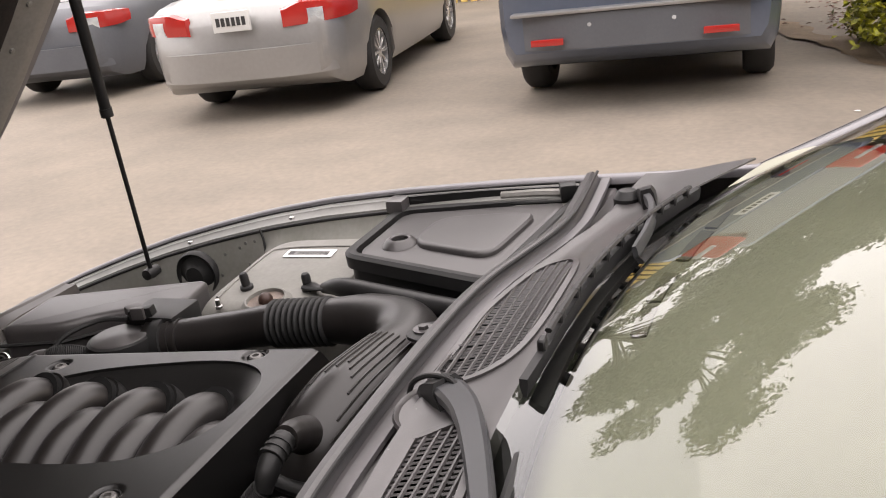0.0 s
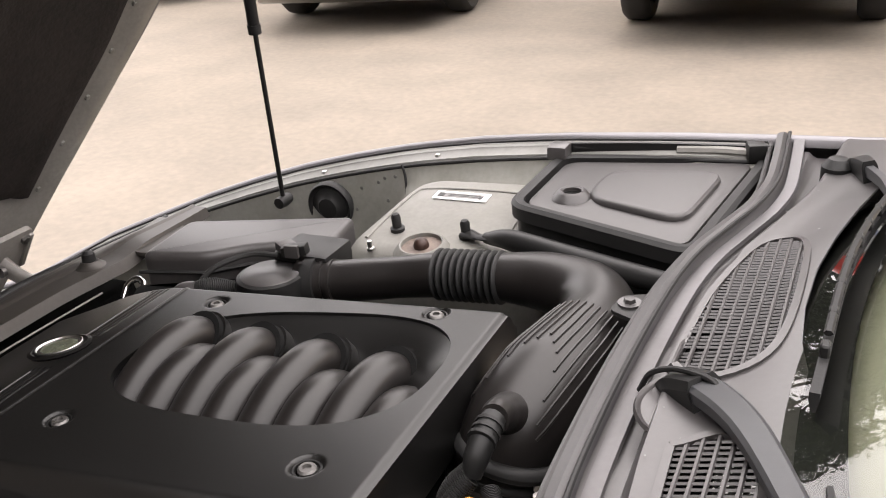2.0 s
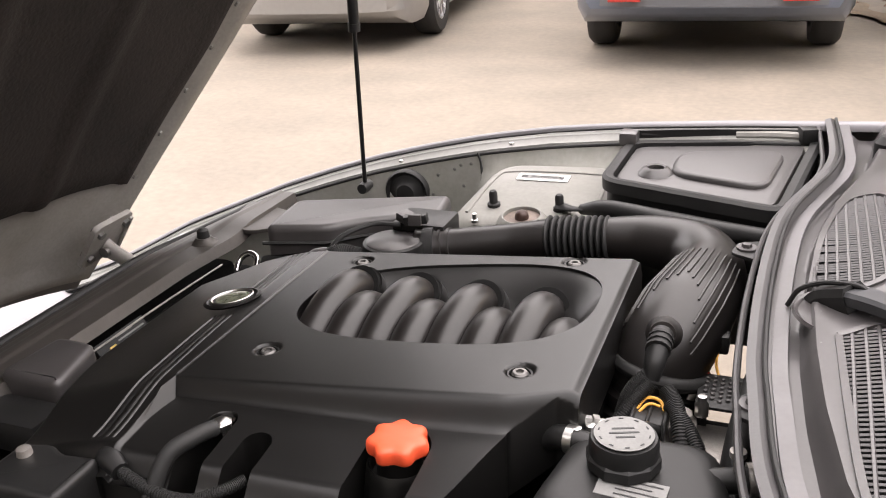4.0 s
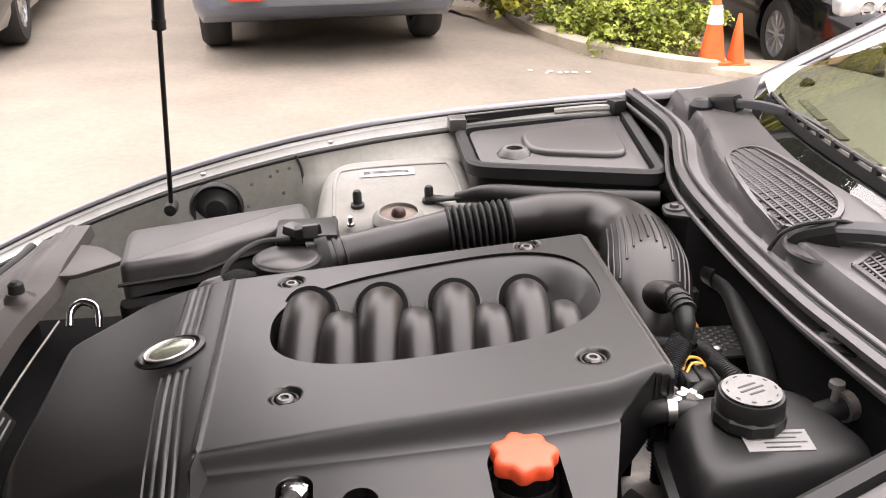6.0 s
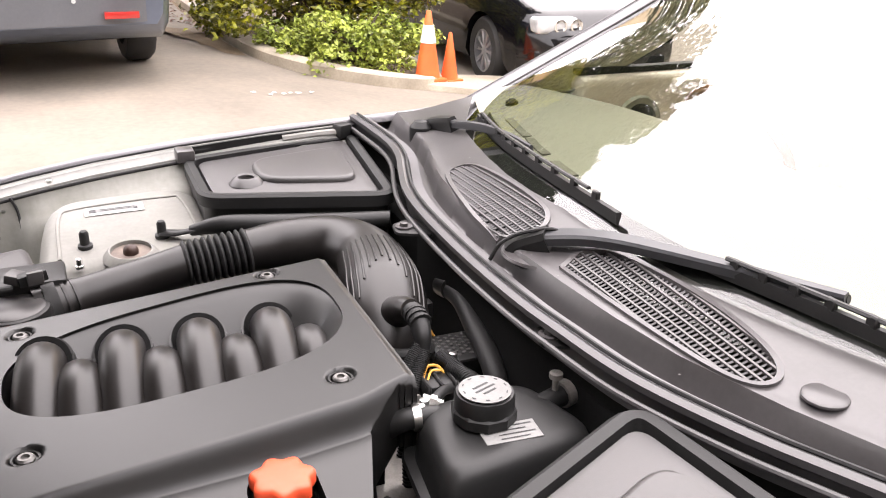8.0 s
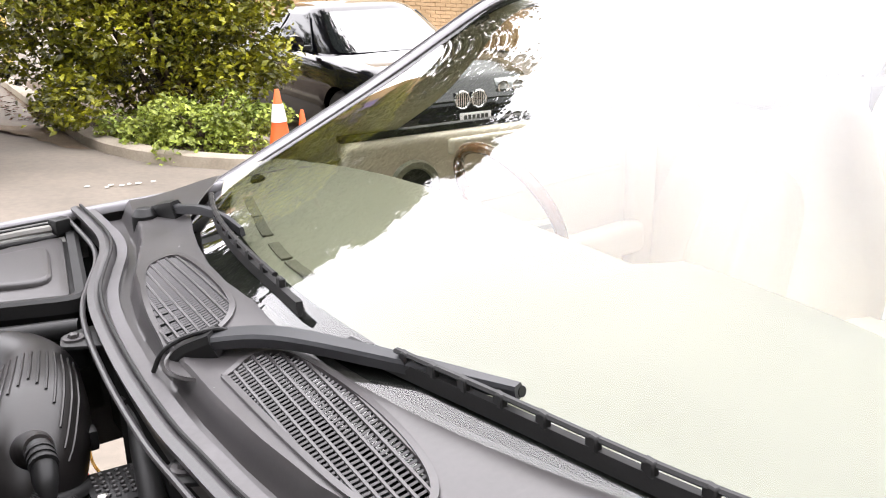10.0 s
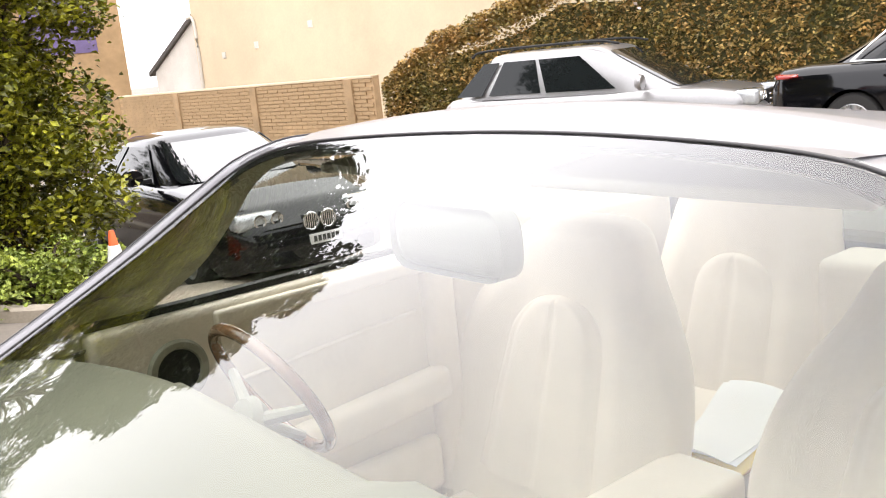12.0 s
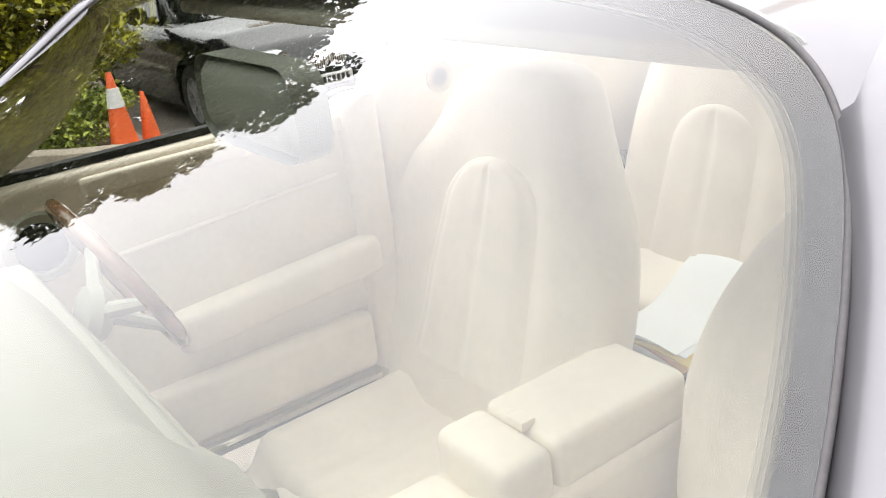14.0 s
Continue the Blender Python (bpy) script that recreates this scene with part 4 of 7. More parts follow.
# lower body, doors and tail, closed round
loops = []
for x in np.arange(.86, 3.75, .12):
    h = .915 if x < 3.2 else .915 - .5 * (x - 3.2)
    z = fender_z(x)
    loops.append([(x, h - .06, .2), (x, h, .3), (x, h + .005, .6), (x, h - .01, z - .1), (x, h - .06, z - .02), (x, h - .10, z)])
for s, tag in ((1, "a"), (-1, "b")):
    part("body_side", thick(rings([[(p[0], s * p[1], p[2]) for p in lp] for lp in loops], closed=False), .004), "silver", car, sharp=60)
part("tail", box(3.0, 3.75, -.70, .70, .25, .86, .12, 4), "silver", car)
part("floor_pan", box(-.9, 3.4, -.75, .75, .17, .2), "deep", car)
part("front_bumper", turned(box(-1.5, -1.15, -.62, .62, .2, .46, .1, 4), pose(0, 0, 0)), "silver", car)
for x in (-.02, 2.72):
    for s in (1, -1):
        wheel(car, x, s * .76, .32, .22, s, "rim", 7)

# ---- bonnet, hinged at the nose ----
hinge = Vector((-1.12, 0, .50))
bonnet_up = 54
bonnet_half = lerp_table([(0, .43), (.17, .508), (.34, .582), (.46, .636), (.57, .682), (.68, .722), (.8, .755), (.95, .782), (1.15, .80), (1.62, .81)])
def bonnet_shape(u, v):
    """u from the hinge to the rear edge, v across."""
    d = 1.62 * u
    h = bonnet_half(d)
    y = (v - .5) * 2 * h
    a = radians(bonnet_up)
    crown = .075 * (1 - (abs(v - .5) * 2) ** 2.2) + .05 * math.sin(u * math.pi * .9)
    return Vector((hinge.x + d * math.cos(a) - crown * math.sin(a), y, hinge.z + d * math.sin(a) + crown * math.cos(a)))
bonnet = part("bonnet", thick(grid(24, 24, bonnet_shape), .004), "silver", car, "raised silver bonnet")
def frame_shape(u, v):
    p = bonnet_shape(.02 + .96 * u, .02 + .96 * v)
    a = radians(bonnet_up)
    m = min(u, 1 - u) * 1.62, min(v, 1 - v) * 1.3
    e = min(m)
    rib = .014 + .024 * smooth(e, .012, .022) - .010 * smooth(e, .055, .075)
    return p + Vector((math.sin(a), 0, -math.cos(a))) * rib
part("inner_frame", thick(grid(60, 60, frame_shape), .002), "frame_paint", bonnet, sharp=60)
def pad_shape(u, v):
    p = bonnet_shape(.20 + .75 * u, .095 + .81 * v)
    a = radians(bonnet_up)
    r = .034 + .010 * smooth(min(u, 1 - u, v, 1 - v), 0, .03) + .010 * noise.noise((u * 5, v * 5, 2)) + .010 * smooth(abs((v * 4) % 1 - .5), .36, .46)
    return p + Vector((math.sin(a), 0, -math.cos(a))) * r
part("insulation_pad", thick(grid(60, 60, pad_shape), .004), "pad", bonnet, "black quilted insulation pad", sharp=60)
riv = []
for u in np.arange(.12, .97, .07):
    for v in (.05, .95):
        p = frame_shape(u, v)
        riv.append(turned(lathe([(.001, -.002), (.008, 0), (.006, .004), (.001, .005)], 8), pose(p.x, p.y, p.z, 0, 180 - bonnet_up, 0)))
for r in riv:
    part("rivet", r, "bay_silver", bonnet)
for s in (1, -1):
    # hinge plate with raised rims, bolted to the underside, and its flat arm
    hp = prism(rounded([(-.070, -.062), (.060, -.062), (.060, .062), (-.070, .062)], .022), -.006, .006, .003)
    plate_at = pose(-.945, s * .372, .664, 0, 90 + (90 - bonnet_up), 0)
    hinge_plate = part("hinge_plate", turned(hp, plate_at), "frame_paint", bonnet)
    part("plate_rib", turned(box(-.055, .045, -.006, .006, -.010, .012, .004), plate_at @ pose(0, s * .055, 0)), "frame_paint", hinge_plate)
    hinge_arm = part("hinge_arm", tube([(-.945, s * .37, .650), (-.915, s * .375, .630), (-.87, s * .39, .60), (-.80, s * .41, .565)], [.024, .020, .018, .024], n=10, flat=.6, up=(0, 1, 0)), "frame_paint", bonnet)
    part("pivot_pin", lathe([(.001, -.016), (.012, -.014), (.012, .014), (.001, .016)], 12, (-.935, s * .365, .643), "y"), "bolt", hinge_arm)
    for bx, by in ((-.045, -.04), (-.045, .04), (.03, -.04)):
        part("bolt", turned(lathe([(.001, -.014), (.010, -.014), (.010, .014), (.001, .014)], 6), plate_at @ pose(bx, by, 0)), "bolt", hinge_plate)
    # gas strut
    foot, head = Vector((-.458, s * .705, .715)), Vector((-.392, s * .602, 1.48))
    mid = foot.lerp(head, .495)
    st = part("gas_strut", tube([mid, head], .0115, n=14, curved=False), "black", car, "black gas strut holding the bonnet")
    part("rod", tube([foot, mid], .005, n=10, curved=False), "black", st)
    part("ball_joint", lathe([(.001, -.02), (.012, -.018), (.014, 0), (.012, .02), (.001, .022)], 12, tuple(foot), "y"), "rubber", st)
    part("head_bracket", tube([head, head + Vector((-.06, 0, .03)), head + Vector((-.10, 0, .06))], [.014, .018, .024], n=10), "frame_paint", st)
    part("end_collar", tube([mid - (head - foot).normalized() * .012, mid + (head - foot).normalized() * .006], .013, n=14, curved=False), "rubber", st)

# ---- windscreen, pillars, roof ----


EDGE_V = (-.1, 0, .25, .5, .7, .85, .93, 1.0)
EDGE = ((.79, .861, .862), (.868, .859, .900), (1.046, .849, .987), (1.228, .809, 1.091), (1.352, .753, 1.18), (1.43, .70, 1.242), (1.466, .647, 1.270), (1.49, .575, 1.288))


_ep = spline(EDGE, 8)
_ev = [float(np.interp(i / 8, range(len(EDGE_V)), EDGE_V)) for i in range(len(_ep))]


def ws(u, v):
    """u across from the driver's side to the passenger's, v from base to top."""
    k = (u - .5) * 2
    ex, ey, ez = (float(np.interp(v, _ev, [p[i] for p in _ep])) for i in range(3))
    ey *= 1.012 if k < 0 else 1.0
    bow = .03 * math.sin(math.pi * min(1, max(0, v)))
    x, z = .615 + .94 * v - bow * .38, .912 + .393 * v + bow * .92
    return Vector((x + (ex - x) * k * k, ey * k, z + (ez - z) * k * k))


pane = part("windscreen", grid(40, 42, lambda u, v: ws(1 - u, -.05 + 1.05 * v)), "glass", car, "sloping clear windscreen", sharp=80)
# one line round the glass edge: the dark printed band lies inside it, the seal on it
rim_line = [ws(0, v) for v in np.linspace(-.06, 1, 70)] + [ws(k / 60, 1.0) for k in range(1, 60)] + [ws(1, v) for v in np.linspace(1, -.06, 70)]
for _ in range(25):
    rim_line = [rim_line[0]] + [a * .25 + b * .5 + c * .25 for a, b, c in zip(rim_line, rim_line[1:], rim_line[2:])] + [rim_line[-1]]
rim_in = []
for k, p in enumerate(rim_line):
    d = (rim_line[min(k + 1, len(rim_line) - 1)] - rim_line[max(k - 1, 0)]).normalized()
    toward = Vector((1.2, 0, 1.14)) - p
    rim_in.append((toward - d * toward.dot(d)).normalized())
bmf = rings([[p + q * .001 + Vector((0, 0, -.004)), p + q * .011 + Vector((0, 0, -.004)), p + q * .022 + Vector((0, 0, -.0045))] for p, q in zip(rim_line, rim_in)], closed=False)
part("edge_band", thick(bmf, .0015), "band", pane, "dark printed band along the glass edge", sharp=80)
for d, mat in ((.022, "fade_dense"), (.025, "fade_mid"), (.028, "fade_thin")):
    part("band_edge", rings([[p + q * d + Vector((0, 0, -.005)), p + q * (d + .003) + Vector((0, 0, -.0051))] for p, q in zip(rim_line, rim_in)], closed=False, cap0=False, cap1=False), mat, pane, "dotted edge of the printed band", sharp=80)
part("base_band", thick(grid(60, 6, lambda u, v: ws(1 - u, -.05 + (.11 - .04 * ((u - .5) * 2) ** 2) * v) + Vector((0, 0, -.005))), .001), "frit", pane, "black printed band along the glass base", sharp=80)
part("windscreen_seal", tube([p + q * .001 + Vector((0, 0, .0015)) for p, q in zip(rim_line, rim_in)], .0022, n=10, curved=False), "seal", car, "thin grey rubber windscreen seal")
SECTION = [(-.032, -.02), (.0, -.034), (.034, -.024), (.038, .0), (.018, .014), (-.016, .016), (-.032, .008)]
for s, u in ((1, 1.0), (-1, 0.0)):
    side = list(zip(rim_line, rim_in)) if s < 0 else list(zip(rim_line, rim_in))[::-1]
    edge = [side[int(round(k * 58 / 25))] for k in range(26)]
    edge = [p - q * .038 + Vector((0, 0, -.010)) for p, q in edge]
    rail = [Vector(p) for p in ((1.49, s * .716, 1.256), (1.58, s * .695, 1.273), (1.75, s * .668, 1.262), (2.05, s * .655, 1.215), (2.35, s * .645, 1.165), (2.75, s * .65, 1.09), (3.05, s * .67, .99), (3.25, s * .70, .92))]
    path = edge + spline([edge[-1]] + rail, 5)[1:]
    if s < 0:
        path = path[::-1]
    part("pillar", sweep(path, SECTION, curved=False), "silver", car, sharp=70)
    part("gutter_line", tube([p + Vector((0, s * .010, .0165)) for p in path], .0022, n=8, curved=False), "seal", car, "thin grey gutter seal")
    # rounded corner between glass, pillar and roof
    cor = []
    outer = [p + Vector((0, -s * .006, .011)) for p in edge[-4:-1] + spline([edge[-1]] + rail[:3], 4)]
    for k in range(16):
        v = .732 + .036 * k if k < 3 else .84 + .16 * (k - 3) / 12
        i = int(round((v + .06) / 1.06 * 69))
        g = rim_line[i if s < 0 else -1 - i]
        o = outer[k]
        m = g.lerp(o, .5) + Vector((0, 0, .006))
        sink = Vector((0, 0, -.012 * (1 - smooth(k, 0, 7))))
        cor.append([g + Vector((.0, -s * .002, .001)), g.lerp(m, .5) + Vector((0, 0, .004)) + sink * .5, m + sink, o + sink])
    part("roof_corner", thick(rings(cor, closed=False), .004), "silver", car, sharp=80)
    trim = []
    for v in np.linspace(-.04, .97, 30):
        p = ws(u, v) + Vector((0, -s * .002, -.012))
        d = (ws(u, v + .02) - ws(u, v - .02)).normalized()
        dep = (.105 if s > 0 else .014) * (1 - .8 * smooth(v, .55, 1.0))
        down = Vector((d.z, 0, -d.x)).normalized()
        trim.append([p, p + down * dep * .5 + Vector((0, -s * .008, 0)), p + down * dep, p + down * dep + Vector((0, s * .02, 0)), p + Vector((0, s * .02, 0))])
    part("pillar_trim", rings(trim), "pillar_trim", car, "pale olive cloth pillar trim", sharp=60)


def roof_shape(u, v):
    k = (v - .5) * 2
    front = ws(v, 1.0)
    x = front.x + (2.35 - front.x) * u
    y = k * (.575 + .09 * smooth(u, 0, .14))
    z = front.z * (1 - u) + (1.20 - .05 * k * k) * u + .05 * (1 - .5 * k * k) * smooth(u, 0, .14)
    return Vector((x, y, z))


part("roof", thick(grid(24, 24, roof_shape), .006), "silver", car, sharp=70)
part("headliner", thick(grid(10, 10, lambda u, v: roof_shape(.03 + .95 * u, .03 + .94 * v) + Vector((0, 0, -.03))), .004), "headliner", car, sharp=70)
part("rear_window", grid(10, 16, lambda u, v: Vector((2.37 + .72 * u, (v - .5) * 1.14, 1.238 - .31 * u ** 1.3 - .045 * ((v - .5) * 2) ** 2))), "rear_glass", car, "rear window with tint added to dim the rear seats", sharp=80)

# ---- engine bay ----
def cz(x):
    return .812 + .085 * x


def in_window(x, y):
    """Inside the opening of the engine cover."""
    yc = .018 + .06 * (x - .01)
    a, b = .222, .131 + .05 * (x - .01)
    return (abs((x - .01) / a) ** 2.9 + abs((y - yc) / b) ** 2.6) < 1


def front_x(y):
    """The curved front edge of the cover."""
    return -.535 + .05 * smooth(-y, .12, .34) + .13 * smooth(y, .12, .22)


def band_fall(x):
    """Height of the steep side band, growing towards the rear."""
    return .020 + .015 * min(1, max(0, (x + .277) / .34))


def crease_y(x):
    """The line along which the top breaks into the side band."""
    return -.246 + .048 * (x + .26) + .02 * smooth(x, .17, .26)


def groove_lean(y):
    """How far the grooves lean rearward towards the near edge."""
    return .018 * smooth(-y, .05, .34)


def cover_z(x, y):
    z = cz(x)
    # steep side band, sharp above the shelf; the front piece rounds off and stands proud of it
    fall = band_fall(x)
    yc = crease_y(x)
    k = min(1, max(0, (yc - y) / (fall * .8)))
    side = fall * (.5 * k + .5 * k * k * (3 - 2 * k)) + .012 * smooth(yc - y, fall * .8, .15)
    k = smooth(x, -.279, -.273)
    z -= side * k + .024 * smooth(-y, .24, .37) * (1 - k) + .03 * smooth(-y, .365, .40)
    z -= .03 * smooth(y, .185, .215)
    z -= .05 * smooth(-x, .275, .55) + .11 * smooth(front_x(y) - x, -.03, .03)
    z += .0022 * math.exp(-((x + .277) / .0026) ** 2) * (1 if y > -.245 else 0)
    z -= .005 * smooth(x, .250, .262)
    for bx, by in ((-.19, .152), (.165, .172), (-.186, -.158), (.178, -.165)):
        d = math.hypot((x - bx) / 1.15, y - by)
        z -= .008 * (1 - smooth(d, .013, .018))
    gx = x - groove_lean(y)
    if -.347 < gx < -.305 and ((.035 < y < .182) or (-.36 < y < -.06)):
        z -= .0026 * max(0.0, math.cos(2 * math.pi * (gx + .3425) / .0108)) ** 2
    return z


SLOTS = ((-.172, -.296, .0195), (-.105, -.325, .0195), (.07, -.297, .0392))


def slot_at(x, y):
    """The cut-out that opens to the near edge at a point, if any."""
    for sx, sy, r in SLOTS:
        if math.hypot(x - sx, max(0.0, y - sy)) < r and y < sy + r:
            return sx, sy, r
    return None


cover = part("engine_cover", box(-.44, .25, -.34, .2, .56, .60), "black", car, "matt black plastic engine cover with an oval badge")
NX, NY = 400, 220
X0, X1, Y0, Y1 = -.57, .262, -.40, .215


def cover_xy(u, v):
    """Plan of the cover: its rows follow both edges of the side band."""
    x = X0 + (X1 - X0) * u
    high = crease_y(x)
    low = high - band_fall(x) * .8
    if v < .25:
        y = Y0 + (low - Y0) * v / .25
    elif v < .32:
        y = low + (high - low) * (v - .25) / .07
    else:
        y = high + (Y1 - high) * (v - .32) / .68
    return x + groove_lean(y) * smooth(x, -.43, -.36) * (1 - smooth(x, -.302, -.284)), y


def rear_end(y):
    """The slanted rear end of the side band and shelf."""
    return min(.236, max(.187, .236 + 1.3 * (y + .212))) - .33 * max(0.0, -.255 - y)


def left_open(u, v):
    x, y = cover_xy(u, v)
    return slot_at(x, y) or in_window(x, y) or (y < -.212 and x > rear_end(y))


shell = grid(NX, NY, lambda u, v: (*cover_xy(u, v), cover_z(*cover_xy(u, v))), skip=left_open)
for v in shell.verts:
    if v.is_boundary and abs(v.co.x - .01) < .25 and abs(v.co.y - .018) < .175:
        dx, dy = v.co.x - .01, v.co.y - .018
        lo, hi = .8, 1.25
        for _ in range(14):
            mid = (lo + hi) / 2
            lo, hi = (mid, hi) if in_window(.01 + dx * mid, .018 + dy * mid) else (lo, mid)
        v.co.x, v.co.y = .01 + dx * lo, .018 + dy * lo
        v.co.z = cz(v.co.x)
for v in shell.verts:
    if v.is_boundary and v.co.y < -.22 and v.co.y > -.395:
        for sx, sy, r in SLOTS:
            dx, dy = v.co.x - sx, max(0.0, v.co.y - sy)
            d = math.hypot(dx, dy)
            if abs(d - r) < .006 and d > 1e-5:
                v.co.x = sx + dx * r / d
                if dy > 0:
                    v.co.y = sy + dy * r / d
                v.co.z = cover_z(v.co.x, v.co.y)
for v in shell.verts:
    if v.is_boundary and -.398 < v.co.y < -.213 and abs(v.co.x - rear_end(v.co.y)) < .006:
        v.co.x = rear_end(v.co.y)
        v.co.z = cover_z(v.co.x, v.co.y)
rim = [e for e in shell.edges if e.is_boundary]
ext = bmesh.ops.extrude_edge_only(shell, edges=rim)
for v in ext["geom"]:
    if isinstance(v, bmesh.types.BMVert):
        if in_window(v.co.x * .97, v.co.y * .97):
            v.co.z -= .03
        else:
            v.co.z -= .09
bmesh.ops.recalc_face_normals(shell, faces=shell.faces)
part("shell", shell, "cover", cover, sharp=50)
# dish that slopes from the opening down to the intake pipes
def dish(u, v):
    a = u * 2 * math.pi
    c, d = math.cos(a), math.sin(a)
    px = .01 + .224 * math.copysign(abs(c) ** (2 / 2.9), c)
    py = .018 + .06 * (px - .01) + (.133 + .05 * (px - .01)) * math.copysign(abs(d) ** (2 / 2.6), d)
    k = v
    qx, qy = px - (.045 * k if px > 0 else -.012 * k) * min(1, abs(px) / .12), py - (.078 * k * smooth(py, .0, .10) if py > .02 else -.010 * k)
    return Vector((qx, qy, cz(px) - .004 - .062 * k ** 1.3))
part("dish", grid(72, 8, dish), "cover", cover, sharp=60)
for k in range(4):
    x = -.172 + .1025 * k
    r = part("intake_pipe", tube([(x + .014, .100, .715), (x + .012, .092, .757), (x + .008, .066, .788), (x + .003, .022, .792), (x - .002, -.03, .774), (x - .006, -.08, .738), (x - .008, -.12, .69)], .0305, n=24, per=7), "duct", cover)
    ring = part("collar", tube([(x + .013, .097, .744), (x + .011, .088, .768), (x + .009, .079, .783)], [.041, .0415, .0405], n=28, per=4), "cover", r)
    # black ring painted in for the shade between collar and pipe
    part("gap_shade", tube([(x + .010, .084, .776), (x + .0085, .074, .7865)], .0372, n=26, curved=False), "deep", ring)
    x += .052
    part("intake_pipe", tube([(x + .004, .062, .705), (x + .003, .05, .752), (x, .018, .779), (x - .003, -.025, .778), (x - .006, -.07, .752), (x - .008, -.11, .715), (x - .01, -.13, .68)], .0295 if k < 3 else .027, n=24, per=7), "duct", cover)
# black block in place of the shade below the intake pipes
part("valley_shade", box(-.235, .25, -.13, .15, .60, .70), "deep", cover)
for bx, by in ((-.19, .152), (.165, .172), (-.186, -.158), (.178, -.165)):
    z = cz(bx) - .008
    b = part("bolt", lathe([(.001, .001), (.0105, .001), (.0105, .004), (.0085, .0065), (.005, .0065), (.0045, .003), (.001, .003)], 20, (bx, by, z)), "bolt", cover)
    part("bolt_ring", lathe([(.0125, 0), (.0135, .004), (.016, .004), (.017, 0)], 24, (bx, by, z)), "black", b)
bm = lathe([(.001, .002), (.045, .002), (.047, .005), (.041, .007), (.037, .004), (.001, .004)], 40)
turned(bm, pose(-.34, -.012, cz(-.34) - .004, 0, -7, 28) @ Matrix.Diagonal((1.0, .68, 1, 1)))
badge = part("badge", bm, "cover", cover, "oval badge with a chrome rim")
bm = lathe([(.0335, .004), (.0350, .0080), (.0335, .009), (.0315, .007)], 40)
part("badge_rim", turned(bm, pose(-.34, -.012, cz(-.34) - .004, 0, -7, 28) @ Matrix.Diagonal((1.0, .68, 1, 1))), "steel", badge)
bm = lathe([(.001, .0095), (.015, .009), (.030, .0065)], 40)
part("badge_face", turned(bm, pose(-.34, -.012, cz(-.34) - .004, 0, -7, 28) @ Matrix.Diagonal((1.0, .68, 1, 1))), "badge", badge)

# oil filler
filler = part("oil_filler", lathe([(.056, .56), (.052, .66), (.0465, .715), (.0410, .750), (.0395, .760), (.0375, .7635), (.0355, .762), (.034, .746), (.0275, .746), (.027, .782), (.001, .782)], 36, (.07, -.295, 0)), "cover", car, "black oil filler neck")
loop = []
for h, f in ((.7765, .9), (.7775, .97), (.780, 1.0), (.789, 1.0), (.793, .975), (.7955, .92), (.7965, .82), (.797, .5), (.7972, .05)):
    loop.append([(.07 + f * (.0345 + .0032 * math.cos(7 * a)) * math.cos(a), -.295 + f * (.0345 + .0032 * math.cos(7 * a)) * math.sin(a), h) for a in np.linspace(0, 2 * math.pi, 71)[:-1]])
part("filler_cap", rings(loop), "orange_cap", filler, "bright orange lobed oil filler cap", sharp=50)

# coolant tank
def tank_loop(z, x0, x1, y0, y1, r):
    return [(x, y, z) for x, y in rounded([(x0, y0), (x1 + .012, y0 + .03), (x1 - .02, y1 + .012), (x0 + .025, y1)], r, 6)]
TANK = ((.58, .02, .03), (.716, .008, .045), (.719, -.006, .05), (.725, -.008, .05), (.731, -.006, .05), (.734, .005, .05), (.762, .009, .042), (.776, .012, .040), (.7845, .0155, .038), (.7905, .0215, .034), (.7935, .029, .030), (.7945, .040, .026))
tl = [tank_loop(z, .224 + g, .452 - g, -.384 + g, -.196 - g, r) for z, g, r in TANK]
tank = part("coolant_tank", rings(tl), "black", car, "black coolant tank with a ribbed cap", sharp=50)
cap = part("cap", lathe([(.033, .79), (.0350, .796), (.0365, .801), (.0372, .814), (.0372, .827), (.035, .833), (.001, .834)], 48, (.325, -.272, 0)), "black", tank)
part("cap_skirt", lathe([(.034, .797), (.0405, .799), (.0405, .811), (.0365, .815)], 10, (.325, -.272, 0), caps=False), "black", cap, sharp=15)

part("cap_label", lathe([(.001, .8345), (.0315, .8345), (.032, .836), (.001, .8365)], 40, (.325, -.272, 0)), "cap_print", cap, "pale printed disc")
for k in range(10):
    a = k * .628
    part("print_bar", turned(box(-.0025, .0025, -.0008, .0008, .8366, .8370), pose(.325 + .027 * math.cos(a), -.272 + .027 * math.sin(a), 0, 0, 0, math.degrees(a) + 90)), "ink", cap)
for k, w_ in enumerate((.012, .016, .010)):
    part("print_bar", turned(box(-w_, w_, -.0014, .0014, .8366, .8370), pose(.325, -.272, 0, 0, 0, 20) @ pose(0, .008 - .008 * k, 0)), "ink", cap)
lab = part("label", turned(box(-.036, .036, -.017, .017, 0, .0012), pose(.341, -.312, .7952, 4, 0, -4)), "label", tank, "white printed sticker")
for k in range(4):
    part("print_bar", turned(box(-.016, .031 - .010 * (k % 2), -.0009, .0009, .0012, .0014), pose(.341, -.312, .7952, 4, 0, -4) @ pose(0, .011 - .0075 * k, .0005)), "ink", lab)
part("print_bar", turned(box(-.032, -.021, .002, .012, .0012, .0014), pose(.341, -.312, .7952, 4, 0, -4) @ pose(0, 0, .0005)), "ink", lab)
part("outlet_pipe", tube([(.36, -.262, .772), (.42, -.250, .780), (.50, -.232, .785)], .0145, n=12), "black", tank)
part("hose_clamp", tube([(.452, -.2435, .7833), (.464, -.2405, .7843)], .0185, n=14, curved=False), "alloy", tank)
